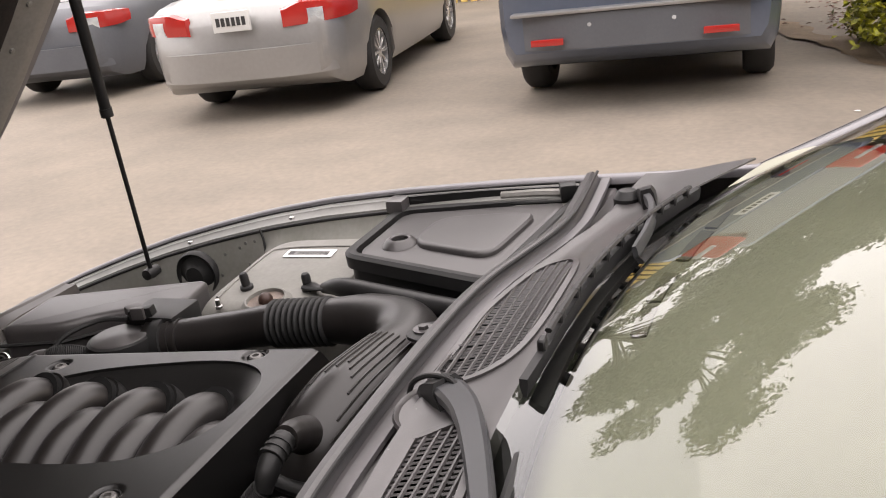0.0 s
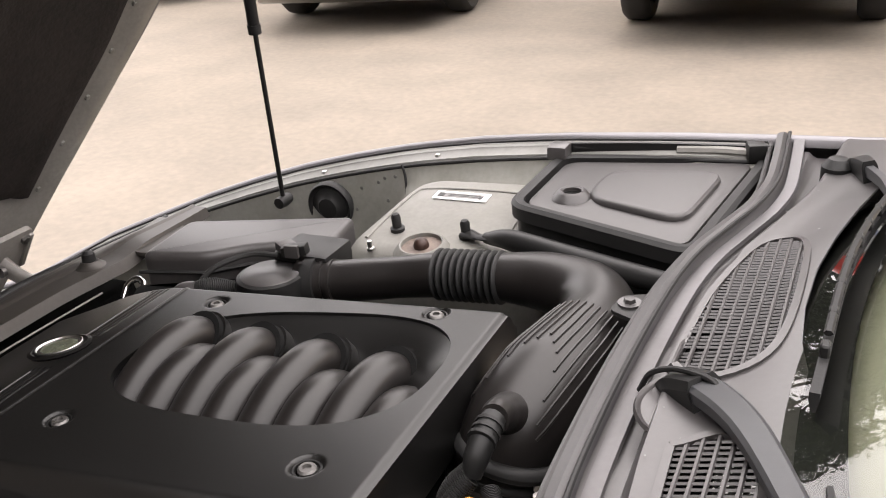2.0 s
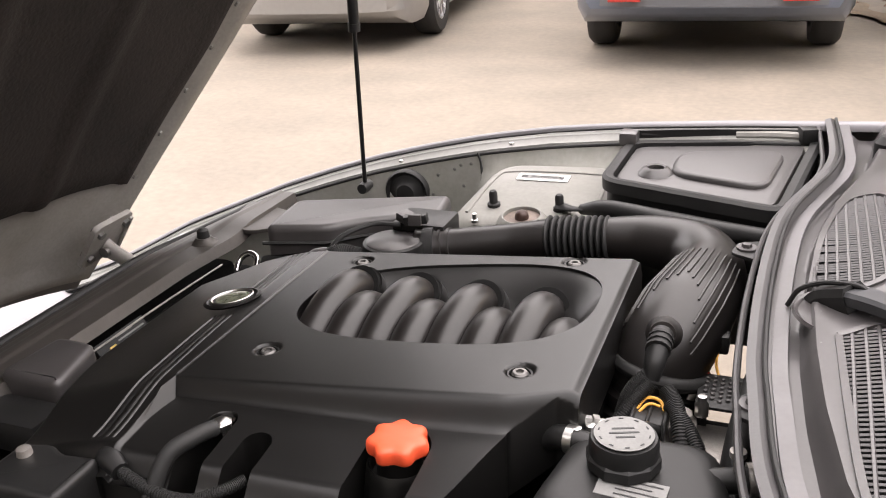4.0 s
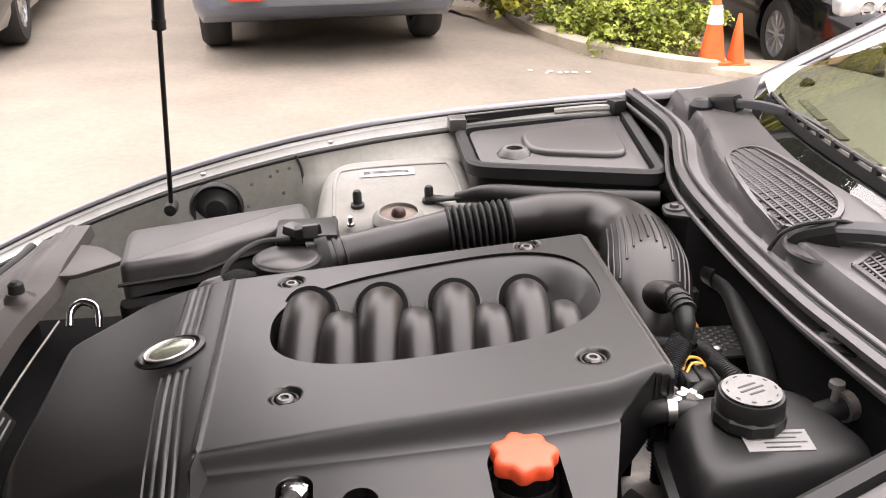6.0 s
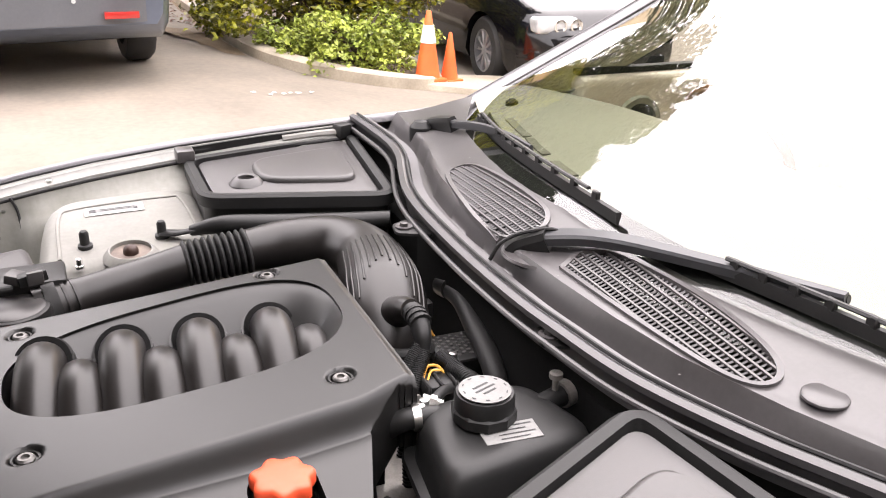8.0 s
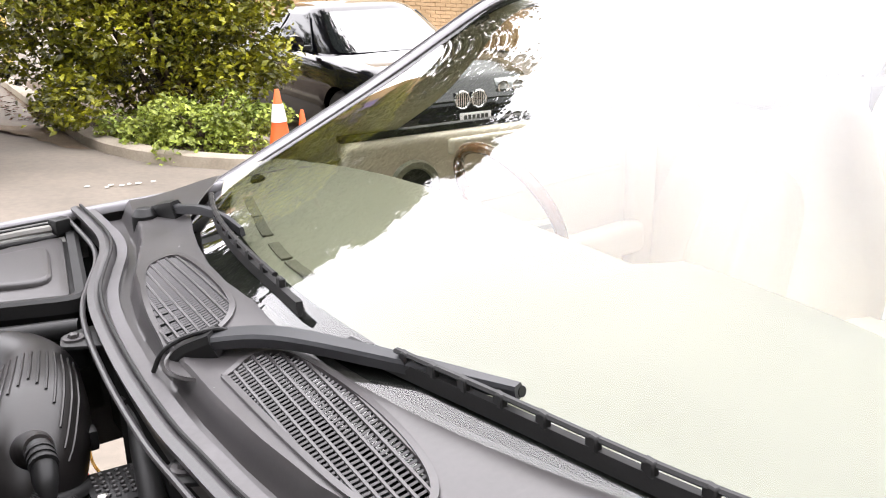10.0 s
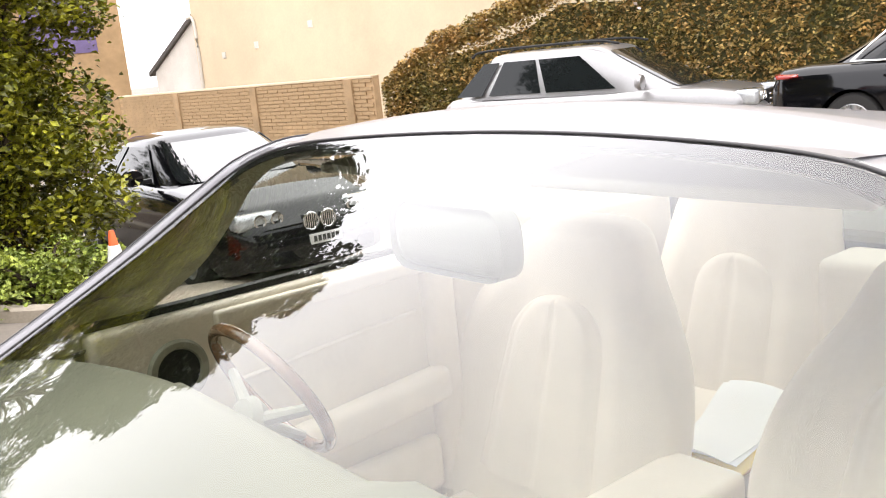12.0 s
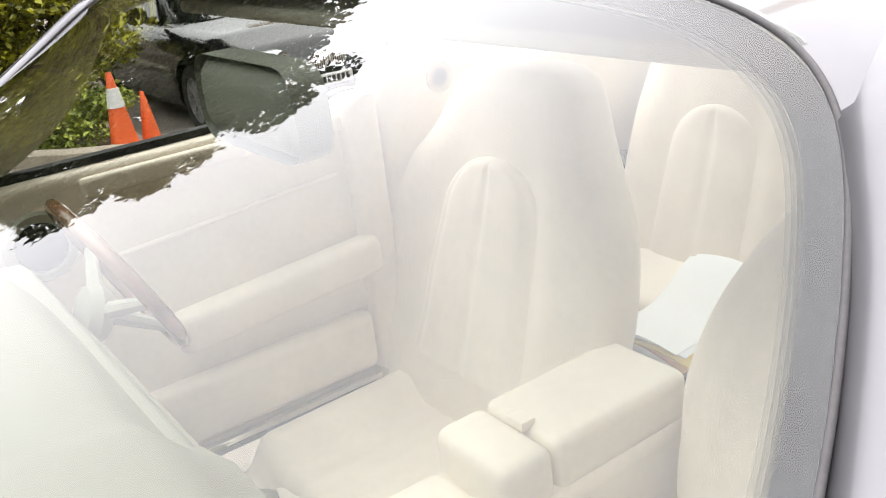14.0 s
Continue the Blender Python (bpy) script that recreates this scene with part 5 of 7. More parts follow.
part("bleed_screw", lathe([(.001, -.02), (.004, -.02), (.004, .005), (.009, .007), (.009, .014), (.001, .015)], 10, (.440, -.246, .806)), "alloy", tank)
part("inlet_pipe", tube([(.31, -.228, .772), (.268, -.226, .782), (.243, -.220, .780), (.224, -.208, .764), (.208, -.192, .735)], .0145, n=12), "black", tank)
part("hose_clamp", tube([(.262, -.2245, .7822), (.252, -.2225, .7815)], .0172, n=14, curved=False), "steel", tank)

# intake duct over the rear of the engine
duct = part("intake_duct", tube([(-.17, .345, .735), (-.10, .355, .745), (0, .37, .76), (.07, .375, .772)], [.044, .036, .034, .036], n=24, per=8), "duct", car, "black plastic air intake duct")
part("clamp_ring", tube([(-.155, .347, .737), (-.135, .350, .740)], .046, n=24, curved=False), "rubber", duct)
for k in range(10):
    x = .068 + .0115 * k
    part("bellows_rib", tube([(x, .376, .772 + .001 * k), (x + .0045, .376, .7725 + .001 * k), (x + .009, .376, .773 + .001 * k)], lambda s: .036 + .006 * math.sin(math.pi * s), n=24, per=3), "rubber", duct)
ELBOW = [(.175, .378, .782), (.25, .374, .786), (.326, .340, .79), (.358, .27, .79), (.351, .19, .786), (.338, .12, .778), (.322, .06, .756), (.307, .035, .72), (.303, .045, .68)]
ELBOW_R = [.037, .045, .050, .054, .062, .068, .066, .057, .050]
part("elbow", tube(ELBOW, ELBOW_R, n=32, per=7), "duct", duct)
for cz_, cr, tr in ((.738, .0615, .010), (.712, .059, .006), (.700, .059, .005)):
    part("foot_collar", turned(lathe([(cr + tr * math.cos(a), tr * math.sin(a)) for a in np.linspace(0, 2 * math.pi, 13)], 40, caps=False), pose(.312 + .2 * (cz_ - .70), .041, cz_, -12, 10, 0)), "rubber", duct)
part("foot_clamp", turned(box(-.006, .006, -.008, .008, -.012, .016, .003, 2), pose(.366, .008, .728, 0, 15, 20)), "steel", duct)
ep = spline(ELBOW, 7)
for k in range(13):
    th = radians(32 + 9.6 * k)
    line = []
    for i in range(25, min(44, 34 + int(1.1 * abs(k - 6) ** 1.35))):
        d = (ep[i + 1] - ep[i - 1]).normalized()
        side = d.cross(Vector((0, 0, 1))).normalized()
        over = side.cross(d).normalized()
        f = i / (len(ep) - 1) * (len(ELBOW_R) - 1)
        j = int(f)
        r = ELBOW_R[j] + (ELBOW_R[j + 1] - ELBOW_R[j]) * (f - j)
        line.append(ep[i] + (side * math.cos(th) + over * math.sin(th)) * (r + .0004))
    part("rib", tube(line, .0019, n=6, curved=False), "duct", duct)
part("sensor_boss", tube([(.322, .045, .785), (.326, .0, .815), (.328, -.026, .826)], [.029, .021, .017], n=24), "duct", duct)
plug = part("sensor_plug", tube([(.328, -.026, .827), (.328, -.052, .823), (.326, -.072, .808), (.324, -.082, .79)], [.014, .015, .014, .010], n=14), "black", duct)
for k in range(3):
    y_ = -.036 - .011 * k
    part("plug_rib", tube([(.328, y_, .8265 - .0015 * k), (.328, y_ - .004, .8255 - .0015 * k)], .0165, n=14, curved=False), "rubber", plug)
part("throttle_ring", lathe([(.062, .63), (.078, .636), (.080, .655), (.068, .660), (.068, .668), (.076, .672), (.077, .684), (.066, .688), (.066, .696), (.071, .700), (.070, .712), (.050, .716)], 40, (.306, .044, 0)), "duct", duct)
part("mass_air_sensor", box(-.225, -.12, .345, .43, .745, .788, .008), "black", duct)
sens = part("sensor_connector", turned(box(-.022, .022, -.010, .010, -.009, .009, .003), pose(-.17, .335, .802, 0, -8, 12)), "black", duct)
part("sensor_connector", turned(box(-.012, .012, -.014, .014, -.008, .008, .003), pose(-.195, .345, .801, 0, 10, -25)), "lid", duct)
part("sensor_clip", turned(box(-.012, .012, -.004, .004, -.010, .012, .002), pose(-.165, .318, .806, 0, 0, 10)), "lid", sens)
for x in (-.128, -.112):
    part("clamp_band", tube([(x, .3505, .7405), (x + .005, .3515, .7412)], .0415, n=26, curved=False), "duct", duct)

def loom(pts, r=.011):
    p = spline(pts, 14)
    line = [a.lerp(b, f) for a, b in zip(p, p[1:]) for f in (0, .35, .5, .85)]
    return tube(line, [r * (1 if k % 4 < 2 else .82) for k in range(len(line))], n=10, curved=False)


# air filter housing and its round cover
fb = prism(rounded([(-.485, .445), (-.470, .290), (-.352, .322), (-.300, .372), (-.165, .448), (-.180, .548)], .022), .58, .775, .014, 3)
filt = part("air_filter_box", fb, "lid", car, "black moulded air filter housing")
part("step", prism(rounded([(-.478, .285), (-.345, .312), (-.292, .362), (-.170, .432), (-.16, .36), (-.46, .24)], .02), .56, .722, .012, 2), "deep", filt)
part("seam", tube([(-.474, .287, .742), (-.352, .319, .742), (-.300, .369, .742), (-.170, .444, .742)], .0035, n=6, curved=False), "rubber", filt)
rc = part("round_cap", lathe([(.001, .70), (.056, .70), (.058, .756), (.056, .766), (.050, .768), (.048, .764), (.001, .765)], 36, (-.205, .306, 0)), "black", car, "round black resonator cap")
part("cap_disc", lathe([(.001, .772), (.046, .771), (.050, .7685), (.050, .76)], 40, (-.205, .306, 0)), "lid", rc, "flat round lid")
part("cap_hose", loom([(-.262, .275, .745), (-.285, .245, .762), (-.31, .23, .752)], .015), "rubber", rc)
part("hose_elbow", tube([(-.30, .235, .76), (-.325, .225, .752), (-.335, .222, .72)], [.014, .017, .017], n=14), "lid", rc)
part("sensor_wire", tube([(-.20, .33, .79), (-.25, .315, .792), (-.29, .27, .782), (-.31, .24, .755)], .005, n=8), "rubber", rc)

def wing_y(x, z):
    """Where the far inner wing stands at a height."""
    return fender_y(x) - .058 - .085 * (fender_z(x) - .036 - z) / .32


# strut tower
tw = []
for z, g in ((.50, .045), (.72, .020), (.752, .010), (.768, .0), (.7755, -.010), (.778, -.026)):
    tw.append([(x, y, z - .013 + .02 * x + .10 * (y - .5)) for x, y in rounded([(-.158 - g, .455 - g), (.150 + g, .455 - g), (.135 + g, .745 + g * .3), (-.135 - g, .735 + g * .3)], .055, 7)])
tower = part("strut_tower", rings(tw), "bay_silver", car, "silver painted suspension tower with a rusty centre", sharp=50)
def tower_z(x, y):
    """Height of the tower's sloping top."""
    return .7655 + .02 * x + .10 * (y - .5)


def on_tower(bm, x, y):
    """Seats a turned piece on the sloping top."""
    return turned(bm, pose(x, y, tower_z(x, y), 5.7, -1.1, 0))


part("top_ridge", tube([(x, y, tower_z(x, y) + .0005) for x, y in ((-.128, .49), (-.122, .655), (-.088, .694), (.078, .700), (.110, .676), (.120, .51))], .0035, n=8, per=6, flat=.6), "bay_silver", tower)
part("recess_ring", on_tower(lathe([(.035, -.001), (.0355, .011), (.038, .0115), (.042, .008), (.050, -.003)], 40, caps=False), -.010, .474), "bay_silver", tower)
part("recess_well", on_tower(lathe([(.001, .0012), (.034, .0014), (.0352, .004)], 40), -.010, .474), "rust_pale", tower, "rust-stained recess floor")
part("recess", on_tower(lathe([(.012, .0024), (.0215, .0030), (.0225, .0018)], 32), -.010, .474), "rust", tower, "rusted ring in the recess")
part("damper_nut", on_tower(lathe([(.001, .001), (.0135, .0015), (.0135, .009), (.0115, .015), (.007, .019), (.001, .0205)], 24), -.010, .474), "rust_dark", tower, "dark rusty domed nut")
for x, y in ((-.083, .526), (.051, .526)):
    part("stud", on_tower(lathe([(.013, .0), (.013, .006), (.0085, .008), (.0085, .028), (.006, .033), (.001, .034)], 14), x, y), "rubber", tower, "black capped stud")
part("stud", on_tower(lathe([(.007, .0), (.007, .005), (.0045, .006), (.0045, .018), (.001, .019)], 8), -.098, .452), "steel", tower)
lb = part("sticker", turned(box(-.055, .055, -.016, .016, -.0008, .0012, .0006, 1), pose(-.020, .667, tower_z(-.02, .667) + .0012, 5.7, -1.1, 0)), "paper", tower, "white-edged sticker with a grey text block")
for bx, by, hw, hh, mat in ((-.002, 0, .046, .0085, "cap_print"), (-.040, 0, .006, .007, "ink"), (.006, .003, .032, .0012, "ink"), (.004, -.002, .030, .0010, "ink"), (.040, -.004, .004, .004, "ink")):
    part("print_bar", turned(box(bx - hw, bx + hw, by - hh, by + hh, .0012, .0015 if mat == "cap_print" else .0019), pose(-.020, .667, tower_z(-.02, .667) + .0012, 5.7, -1.1, 0)), mat, lb)
part("wing_seam", tube([(x_, wing_y(x_, z_) - .002, z_) for x_, z_ in ((-.205, .79), (-.195, .765), (-.192, .73), (-.195, .66))], .003, n=6), "rubber", car)
pits = [lathe([(.001, -.002), (.004, -.001), (.003, .001), (.001, .001)], 8, (x_, wing_y(x_, z_) - .001, z_), "y") for x_, z_ in ((-.30, .735), (-.26, .75), (-.235, .715), (-.22, .765), (-.245, .76), (-.31, .69))]
for pit in pits:
    part("dimple", pit, "flange", car)
part("grommet", lathe([(.001, -.004), (.022, -.002), (.030, .006), (.044, .010), (.047, .006), (.052, .004), (.056, .010), (.056, .02), (.001, .02)], 32, (-.375, .745, .69), "y"), "rubber", car, "round black rubber grommet")

# cover boxes at both rear corners of the bay, and the bar beside the far one
for s in (1, -1):
    oc = [(.135, .535), (.455, .395), (.505, .80), (.140, .775)]
    oc = [(x, s * y) for x, y in oc]
    if s < 0:
        oc = list(reversed(oc))
    def zlid(x):
        return .842 + .05 * (x - .3)
    bx = prism(rounded(oc, .03), -.11, 0, .008)
    for v in bx.verts:
        v.co.z += zlid(v.co.x) - .012
    cbox = part("cover_box", bx, "black", car, "black box with a lipped lid")
    cx, cy = sum(p[0] for p in oc) / 4, sum(p[1] for p in oc) / 4
    inner = [(cx + (x - cx) * .90, cy + (y - cy) * .90) for x, y in oc]
    ld = prism(rounded(inner, .03), -.01, .0, .005)
    for v in ld.verts:
        v.co.z += zlid(v.co.x)
    lid = part("lid", ld, "lid", cbox)
    loopp = [Vector((x, y, zlid(x) - .006)) for x, y in rounded(oc, .035)]
    part("lip", sweep(loopp + [loopp[0]], [(-.010, -.014), (.010, -.014), (.011, .008), (.004, .013), (-.010, .011)], curved=False), "rubber", cbox)
    pan = [(cx + (x - cx) * .55 + .035, cy + (y - cy) * .55 - s * .01) for x, y in oc]
    pp = prism(rounded(pan, .05), 0, .012, .010, 3)
    for v in pp.verts:
        v.co.z += zlid(v.co.x) - .001
    part("raised_panel", pp, "lid", lid)
    if s > 0:
        hp_ = lathe([(.015, .0), (.0155, .012), (.019, .014), (.025, .011), (.034, .0)], 28, (.223, .582, zlid(.223)))
        part("lid_collar", hp_, "lid", lid)
        # black disc in place of the shaded opening
        part("lid_hole", lathe([(.001, .002), (.0152, .002), (.0152, .006), (.001, .0065)], 24, (.223, .582, zlid(.223))), "deep", lid)
    part("clip", box(.118, .155, min(s * .755, s * .80), max(s * .755, s * .80), .835, .862, .006), "cowl", cbox)
part("cross_bar", tube([(.10, .50, .785), (.16, .47, .80), (.30, .42, .802), (.44, .36, .815)], [.010, .018, .020, .016], n=16), "black", car, "black bracing bar")
part("bar_tab", tube([(.051, .526, .776), (.085, .505, .782), (.13, .485, .795)], [.016, .010, .012], n=10, flat=.45), "black", car)
part("drain_channel", tube([(.16, .80, .85), (.30, .812, .856), (.36, .815, .858)], .009, n=8), "black", car)
part("drain_channel", tube([(.35, .800, .858), (.42, .800, .862), (.475, .795, .864)], .009, n=8), "bay_silver", car, "pale pipe along the box edge")
part("edge_channel", sweep([(.14, .806, .846), (.30, .812, .856), (.51, .816, .864)], [(-.014, -.04), (.014, -.04), (.014, .012), (.006, .012), (.004, -.006), (-.014, -.006)], per=6), "black", car, "black rubber channel beside the box")
part("pipe_clip", turned(box(-.016, .016, -.016, .016, -.014, .016, .005), pose(.485, .792, .868, 0, 0, 20)), "black", car)

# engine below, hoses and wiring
# plain block, its black standing for the shade under the cover
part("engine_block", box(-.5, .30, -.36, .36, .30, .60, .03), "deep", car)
part("gearbox_casting", box(.20, .46, -.16, .12, .40, .62, .04, 3), "alloy", car, "grey cast alloy housing")
part("heater_hose", tube([(.472, .175, .755), (.462, .09, .768), (.450, .02, .762), (.438, -.07, .742), (.432, -.12, .70), (.43, -.15, .62)], .0165, n=16), "rubber", car, "black rubber heater hose")
part("hose_end", tube([(.474, .19, .75), (.468, .14, .764)], .020, n=16, curved=False), "black", car)
part("fuel_pipe", tube([(.36, .06, .70), (.42, .03, .71), (.48, .0, .71)], .007, n=10), "steel", car)
part("wiring_loom", loom([(.324, -.085, .79), (.305, -.105, .765), (.285, -.13, .73), (.27, -.15, .67)], .011), "rubber", car, "black corrugated wiring sleeve")
part("wiring_loom", loom([(.352, -.105, .772), (.375, -.135, .765), (.395, -.165, .745), (.40, -.185, .70)], .010), "rubber", car, "black corrugated wiring sleeve")
conn = part("wiring_connector", box(.305, .352, -.14, -.098, .705, .765, .008), "black", car, "black wiring connector with coloured wires")
part("wire", tube([(.312, -.112, .764), (.322, -.100, .774), (.338, -.098, .772), (.346, -.108, .764)], .0022, n=8), "hose_wire", conn)
part("wire", tube([(.316, -.118, .764), (.326, -.108, .771), (.340, -.106, .769)], .0018, n=8), "hose_wire", conn)
part("corrugated_loom", loom([(.325, -.075, .80), (.302, -.088, .775), (.292, -.10, .74), (.285, -.13, .69), (.28, -.15, .62)]), "rubber", conn)
part("corrugated_loom", loom([(.345, -.085, .78), (.36, -.11, .772), (.372, -.15, .755), (.385, -.19, .70)]), "rubber", conn)
for bx, by, bz, r_ in ((.30, -.165, .755, .02), (.335, -.165, .745, .016), (.36, -.06, .735, .022), (.27, -.19, .745, .015)):
    part("alloy_boss", lathe([(.001, bz - .06), (r_, bz - .06), (r_, bz - .012), (r_ * .7, bz - .008), (r_ * .7, bz), (r_ * .3, bz + .006), (.001, bz + .006)], 14, (bx, by, 0)), "alloy", conn)
for bx, by, bz in ((.262, -.222, .79), (.275, -.205, .785), (.385, -.05, .75)):
    part("hose_fitting", lathe([(.001, bz - .02), (.009, bz - .02), (.009, bz - .004), (.006, bz), (.006, bz + .008), (.001, bz + .009)], 10, (bx, by, 0)), "steel", conn)
for bx, by, bz, rz_ in ((.272, -.168, .772, 20), (.292, -.192, .778, -30), (.318, -.205, .770, 50)):
    part("pipe_union", turned(lathe([(.001, -.014), (.007, -.014), (.007, -.005), (.0095, -.004), (.0095, .004), (.0065, .005), (.0065, .013), (.001, .014)], 6, (0, 0, 0), "x"), pose(bx, by, bz, 0, 15, rz_)), "steel", conn)
part("thin_hose", tube([(.292, -.192, .778), (.315, -.170, .776), (.335, -.150, .765), (.345, -.13, .745)], .007, n=10), "rubber", conn)
part("sensor_block", box(.380, .406, .073, .097, .752, .780, .004), "black", conn)
part("wire", tube([(.384, .073, .758), (.380, .055, .742), (.386, .039, .728), (.396, .031, .718)], .0028, n=8), "red_wire", conn, "red wire")
part("wire", tube([(.392, .073, .760), (.392, .057, .746), (.398, .045, .732)], .0020, n=8), "hose_wire", conn)
for sx_ in (-.035, .0, .036):
    part("connector_rib", box(.3265 + sx_ * .55, .3315 + sx_ * .55, -.144, -.096, .712, .769, .002, 1), "rubber", conn)
holes = []
for i in range(7):
    for j in range(6):
        holes.append(lathe([(.0015, 0), (.0035, .0005), (.0025, .002), (.001, .0015)], 8, (.385 + .010 * i, -.03 + .011 * j + .005 * (i % 2), .7405)))
plate = part("heat_shield", box(.375, .46, -.045, .04, .735, .740, .002), "black", conn, "perforated black plate")
part("perforation", join(*holes), "lid", plate)
part("throttle_body", turned(lathe([(.001, -.05), (.058, -.05), (.06, -.01), (.05, 0), (.05, .03), (.001, .03)], 24), pose(.32, .0, .665)), "alloy", conn, "cast alloy throttle body")
part("casting", prism(rounded([(.33, -.15), (.43, -.15), (.45, -.03), (.34, -.02)], .02), .62, .70, .01), "alloy", conn)
part("hose", tube([(.22, -.20, .64), (.25, -.235, .63), (.29, -.25, .60)], .016, n=12), "rubber", car)
part("hose", tube([(.23, -.12, .72), (.215, -.15, .66), (.21, -.19, .60)], .013, n=12), "rubber", car)
sx, sy = -.172, -.30
inj = part("coil_connector", lathe([(.001, 0), (.011, 0), (.011, .018), (.014, .02), (.014, .03), (.001, .032)], 8, (sx, sy + .010, .738)), "chrome", car, "chrome pipe union in the cover slot")
part("hose", tube([(sx - .002, sy - .010, .768), (sx - .012, sy - .040, .772), (sx - .030, sy - .075, .760), (sx - .040, sy - .12, .70)], .011, n=12), "rubber", inj)
part("union_nut", lathe([(.001, .0), (.014, .0), (.014, .008), (.008, .012), (.001, .013)], 6, (sx, sy + .002, .762)), "steel", inj)
part("corrugated_loom", loom([(-.10, -.365, .745), (-.115, -.39, .745), (-.15, -.405, .735), (-.20, -.405, .735), (-.26, -.39, .740)], .008), "rubber", inj)
part("plug", tube([(-.26, -.39, .740), (-.285, -.378, .745), (-.30, -.37, .735)], [.012, .016, .014], n=12), "black", inj)
brk = part("hose_bracket", prism(rounded([(-.415, -.47), (-.29, -.47), (-.292, -.385), (-.345, -.392), (-.372, -.378), (-.412, -.39)], .012), .69, .752, .010, 3), "black", car, "black moulded bracket at the cover edge")
part("bracket_bolt", lathe([(.001, .752), (.010, .752), (.009, .761), (.001, .762)], 12, (-.388, -.41, 0)), "alloy", brk)
facet = bmesh.new()
fv = [facet.verts.new(p) for p in ((-.2755, -.246, .7895), (-.264, -.268, .7690), (-.275, -.325, .7640), (-.2785, -.275, .7880))]
facet.faces.new((fv[0], fv[3], fv[1]))
facet.faces.new((fv[3], fv[2], fv[1]))
part("crease_facet", thick(facet, .004), "cover", cover, sharp=20)

# front panel over the radiator
def slam_pt(u, v):
    """u from the rear edge to the seal at the nose, v across."""
    y = -.62 + 1.24 * v
    k = abs(y)
    back = -.615 + .02 * smooth(k, .2, .42)
    front = -.80 + .10 * smooth(k, .30, .62)
    x = back + (front - back) * u
    z = .703 - .012 * smooth(u, .62, .72) - .02 * smooth(u, .9, 1.0) + .004 * smooth(u, .30, .34) * (1 - smooth(u, .44, .50)) - .018 * (1 - smooth(u, .0, .05))
    z += .012 * smooth(k, .36, .46) * (1 - smooth(u, .3, .6))
    return Vector((x, y, z - .03 * smooth(-x, .66, .82)))


sp = part("slam_panel", thick(grid(40, 60, slam_pt), .004), "front_panel", car, "grey-brown painted panel over the radiator", sharp=50)
part("nose_seal", tube([slam_pt(1.0, v) + Vector((-.012, 0, .012)) for v in np.linspace(0, 1, 20)], .011, n=10, curved=False), "rubber", sp)
for s_ in (1, -1):
    tabp = [(-.50, .46), (-.56, .53), (-.68, .57), (-.66, .42), (-.58, .40)]
    tabp = [(x, s_ * y) for x, y in tabp]
    part("corner_flange", prism(rounded(tabp if s_ > 0 else tabp[::-1], .02), .704, .712, .003), "front_panel", sp)
    part("buffer_seat", lathe([(.001, .712), (.03, .712), (.031, .718), (.022, .722), (.016, .73), (.001, .731)], 24, (-.648, s_ * .335, -.012)), "front_panel", sp)
    part("rubber_buffer", lathe([(.001, .71), (.014, .711), (.012, .733), (.006, .738), (.001, .738)], 16, (-.648, s_ * .335, 0)), "rubber", sp)
    # raised black bars in place of shaded slots
    part("panel_slot", turned(box(-.028, .028, -.005, .005, 0, .006, .002), pose(-.705, s_ * .245, .682, 0, 8, 60 * s_)), "deep", sp)
    part("panel_slot", turned(box(-.012, .012, -.004, .004, 0, .0065, .002), pose(-.705, s_ * .245, .682, 0, 8, -40 * s_)), "deep", sp)
    # headlamp edge between panel and fender
    lamp_path = [Vector((x, s_ * (fender_y(x) - .055), fender_z(x) - .026)) for x in np.arange(-1.12, -.70, .05)]
    hl = part("headlight", sweep(lamp_path, [(-.035, -.05), (.035, -.05), (.032, -.004), (.0, .006), (-.032, -.004)], curved=False), "lamp", car, "clear headlamp edge below the bonnet line")
    part("headlight_seal", tube([p + Vector((0, -s_ * .04, .0)) for p in lamp_path], .008, n=8, curved=False), "rubber", hl)
part("support_rod", tube([(-.572, .28, .688), (-.585, .10, .684), (-.588, -.08, .682)], .0018, n=8), "alloy", sp, "thin metal rod")
st = part("warning_sticker", turned(box(-.062, .062, -.022, .022, 0, .002), pose(-.598, .01, .655, 0, 58, 0) @ pose(0, 0, 0, 0, 0, 90)), "black", sp, "black warning sticker with pale, yellow and orange print")
for x0, x1, y0, y1, mt in ((-.056, -.044, -.012, .0, "orange"), (-.036, -.020, -.010, .006, "yellow"), (-.012, .056, -.014, -.011, "label"), (-.012, .050, -.004, -.001, "label"), (-.012, .056, .006, .009, "label"), (-.012, .030, .014, .017, "label")):
    part("print_bar", turned(box(x0, x1, y0, y1, .002, .0026), pose(-.598, .01, .655, 0, 58, 0) @ pose(0, 0, 0, 0, 0, 90)), mt, st)
part("lifting_eye", tube([(-.572, .325, .655), (-.571, .342, .674), (-.556, .353, .684), (-.535, .346, .682), (-.524, .33, .674), (-.522, .315, .655)], .0065, n=12), "chrome", car, "chrome pipe loop")
latch = part("bonnet_latch_box", prism(rounded([(-.635, -.225), (-.515, -.225), (-.545, -.105), (-.625, -.10)], .02), .66, .722, .014, 3), "lid", car, "black plastic box at the panel edge")
part("latch_step", box(-.62, -.50, -.30, -.23, .64, .695, .012), "black", latch)
# black box in place of the shade between panel and cover
part("front_gap_shade", box(-.70, -.50, -.55, .50, .55, .58), "deep", car)
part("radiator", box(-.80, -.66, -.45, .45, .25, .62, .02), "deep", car)

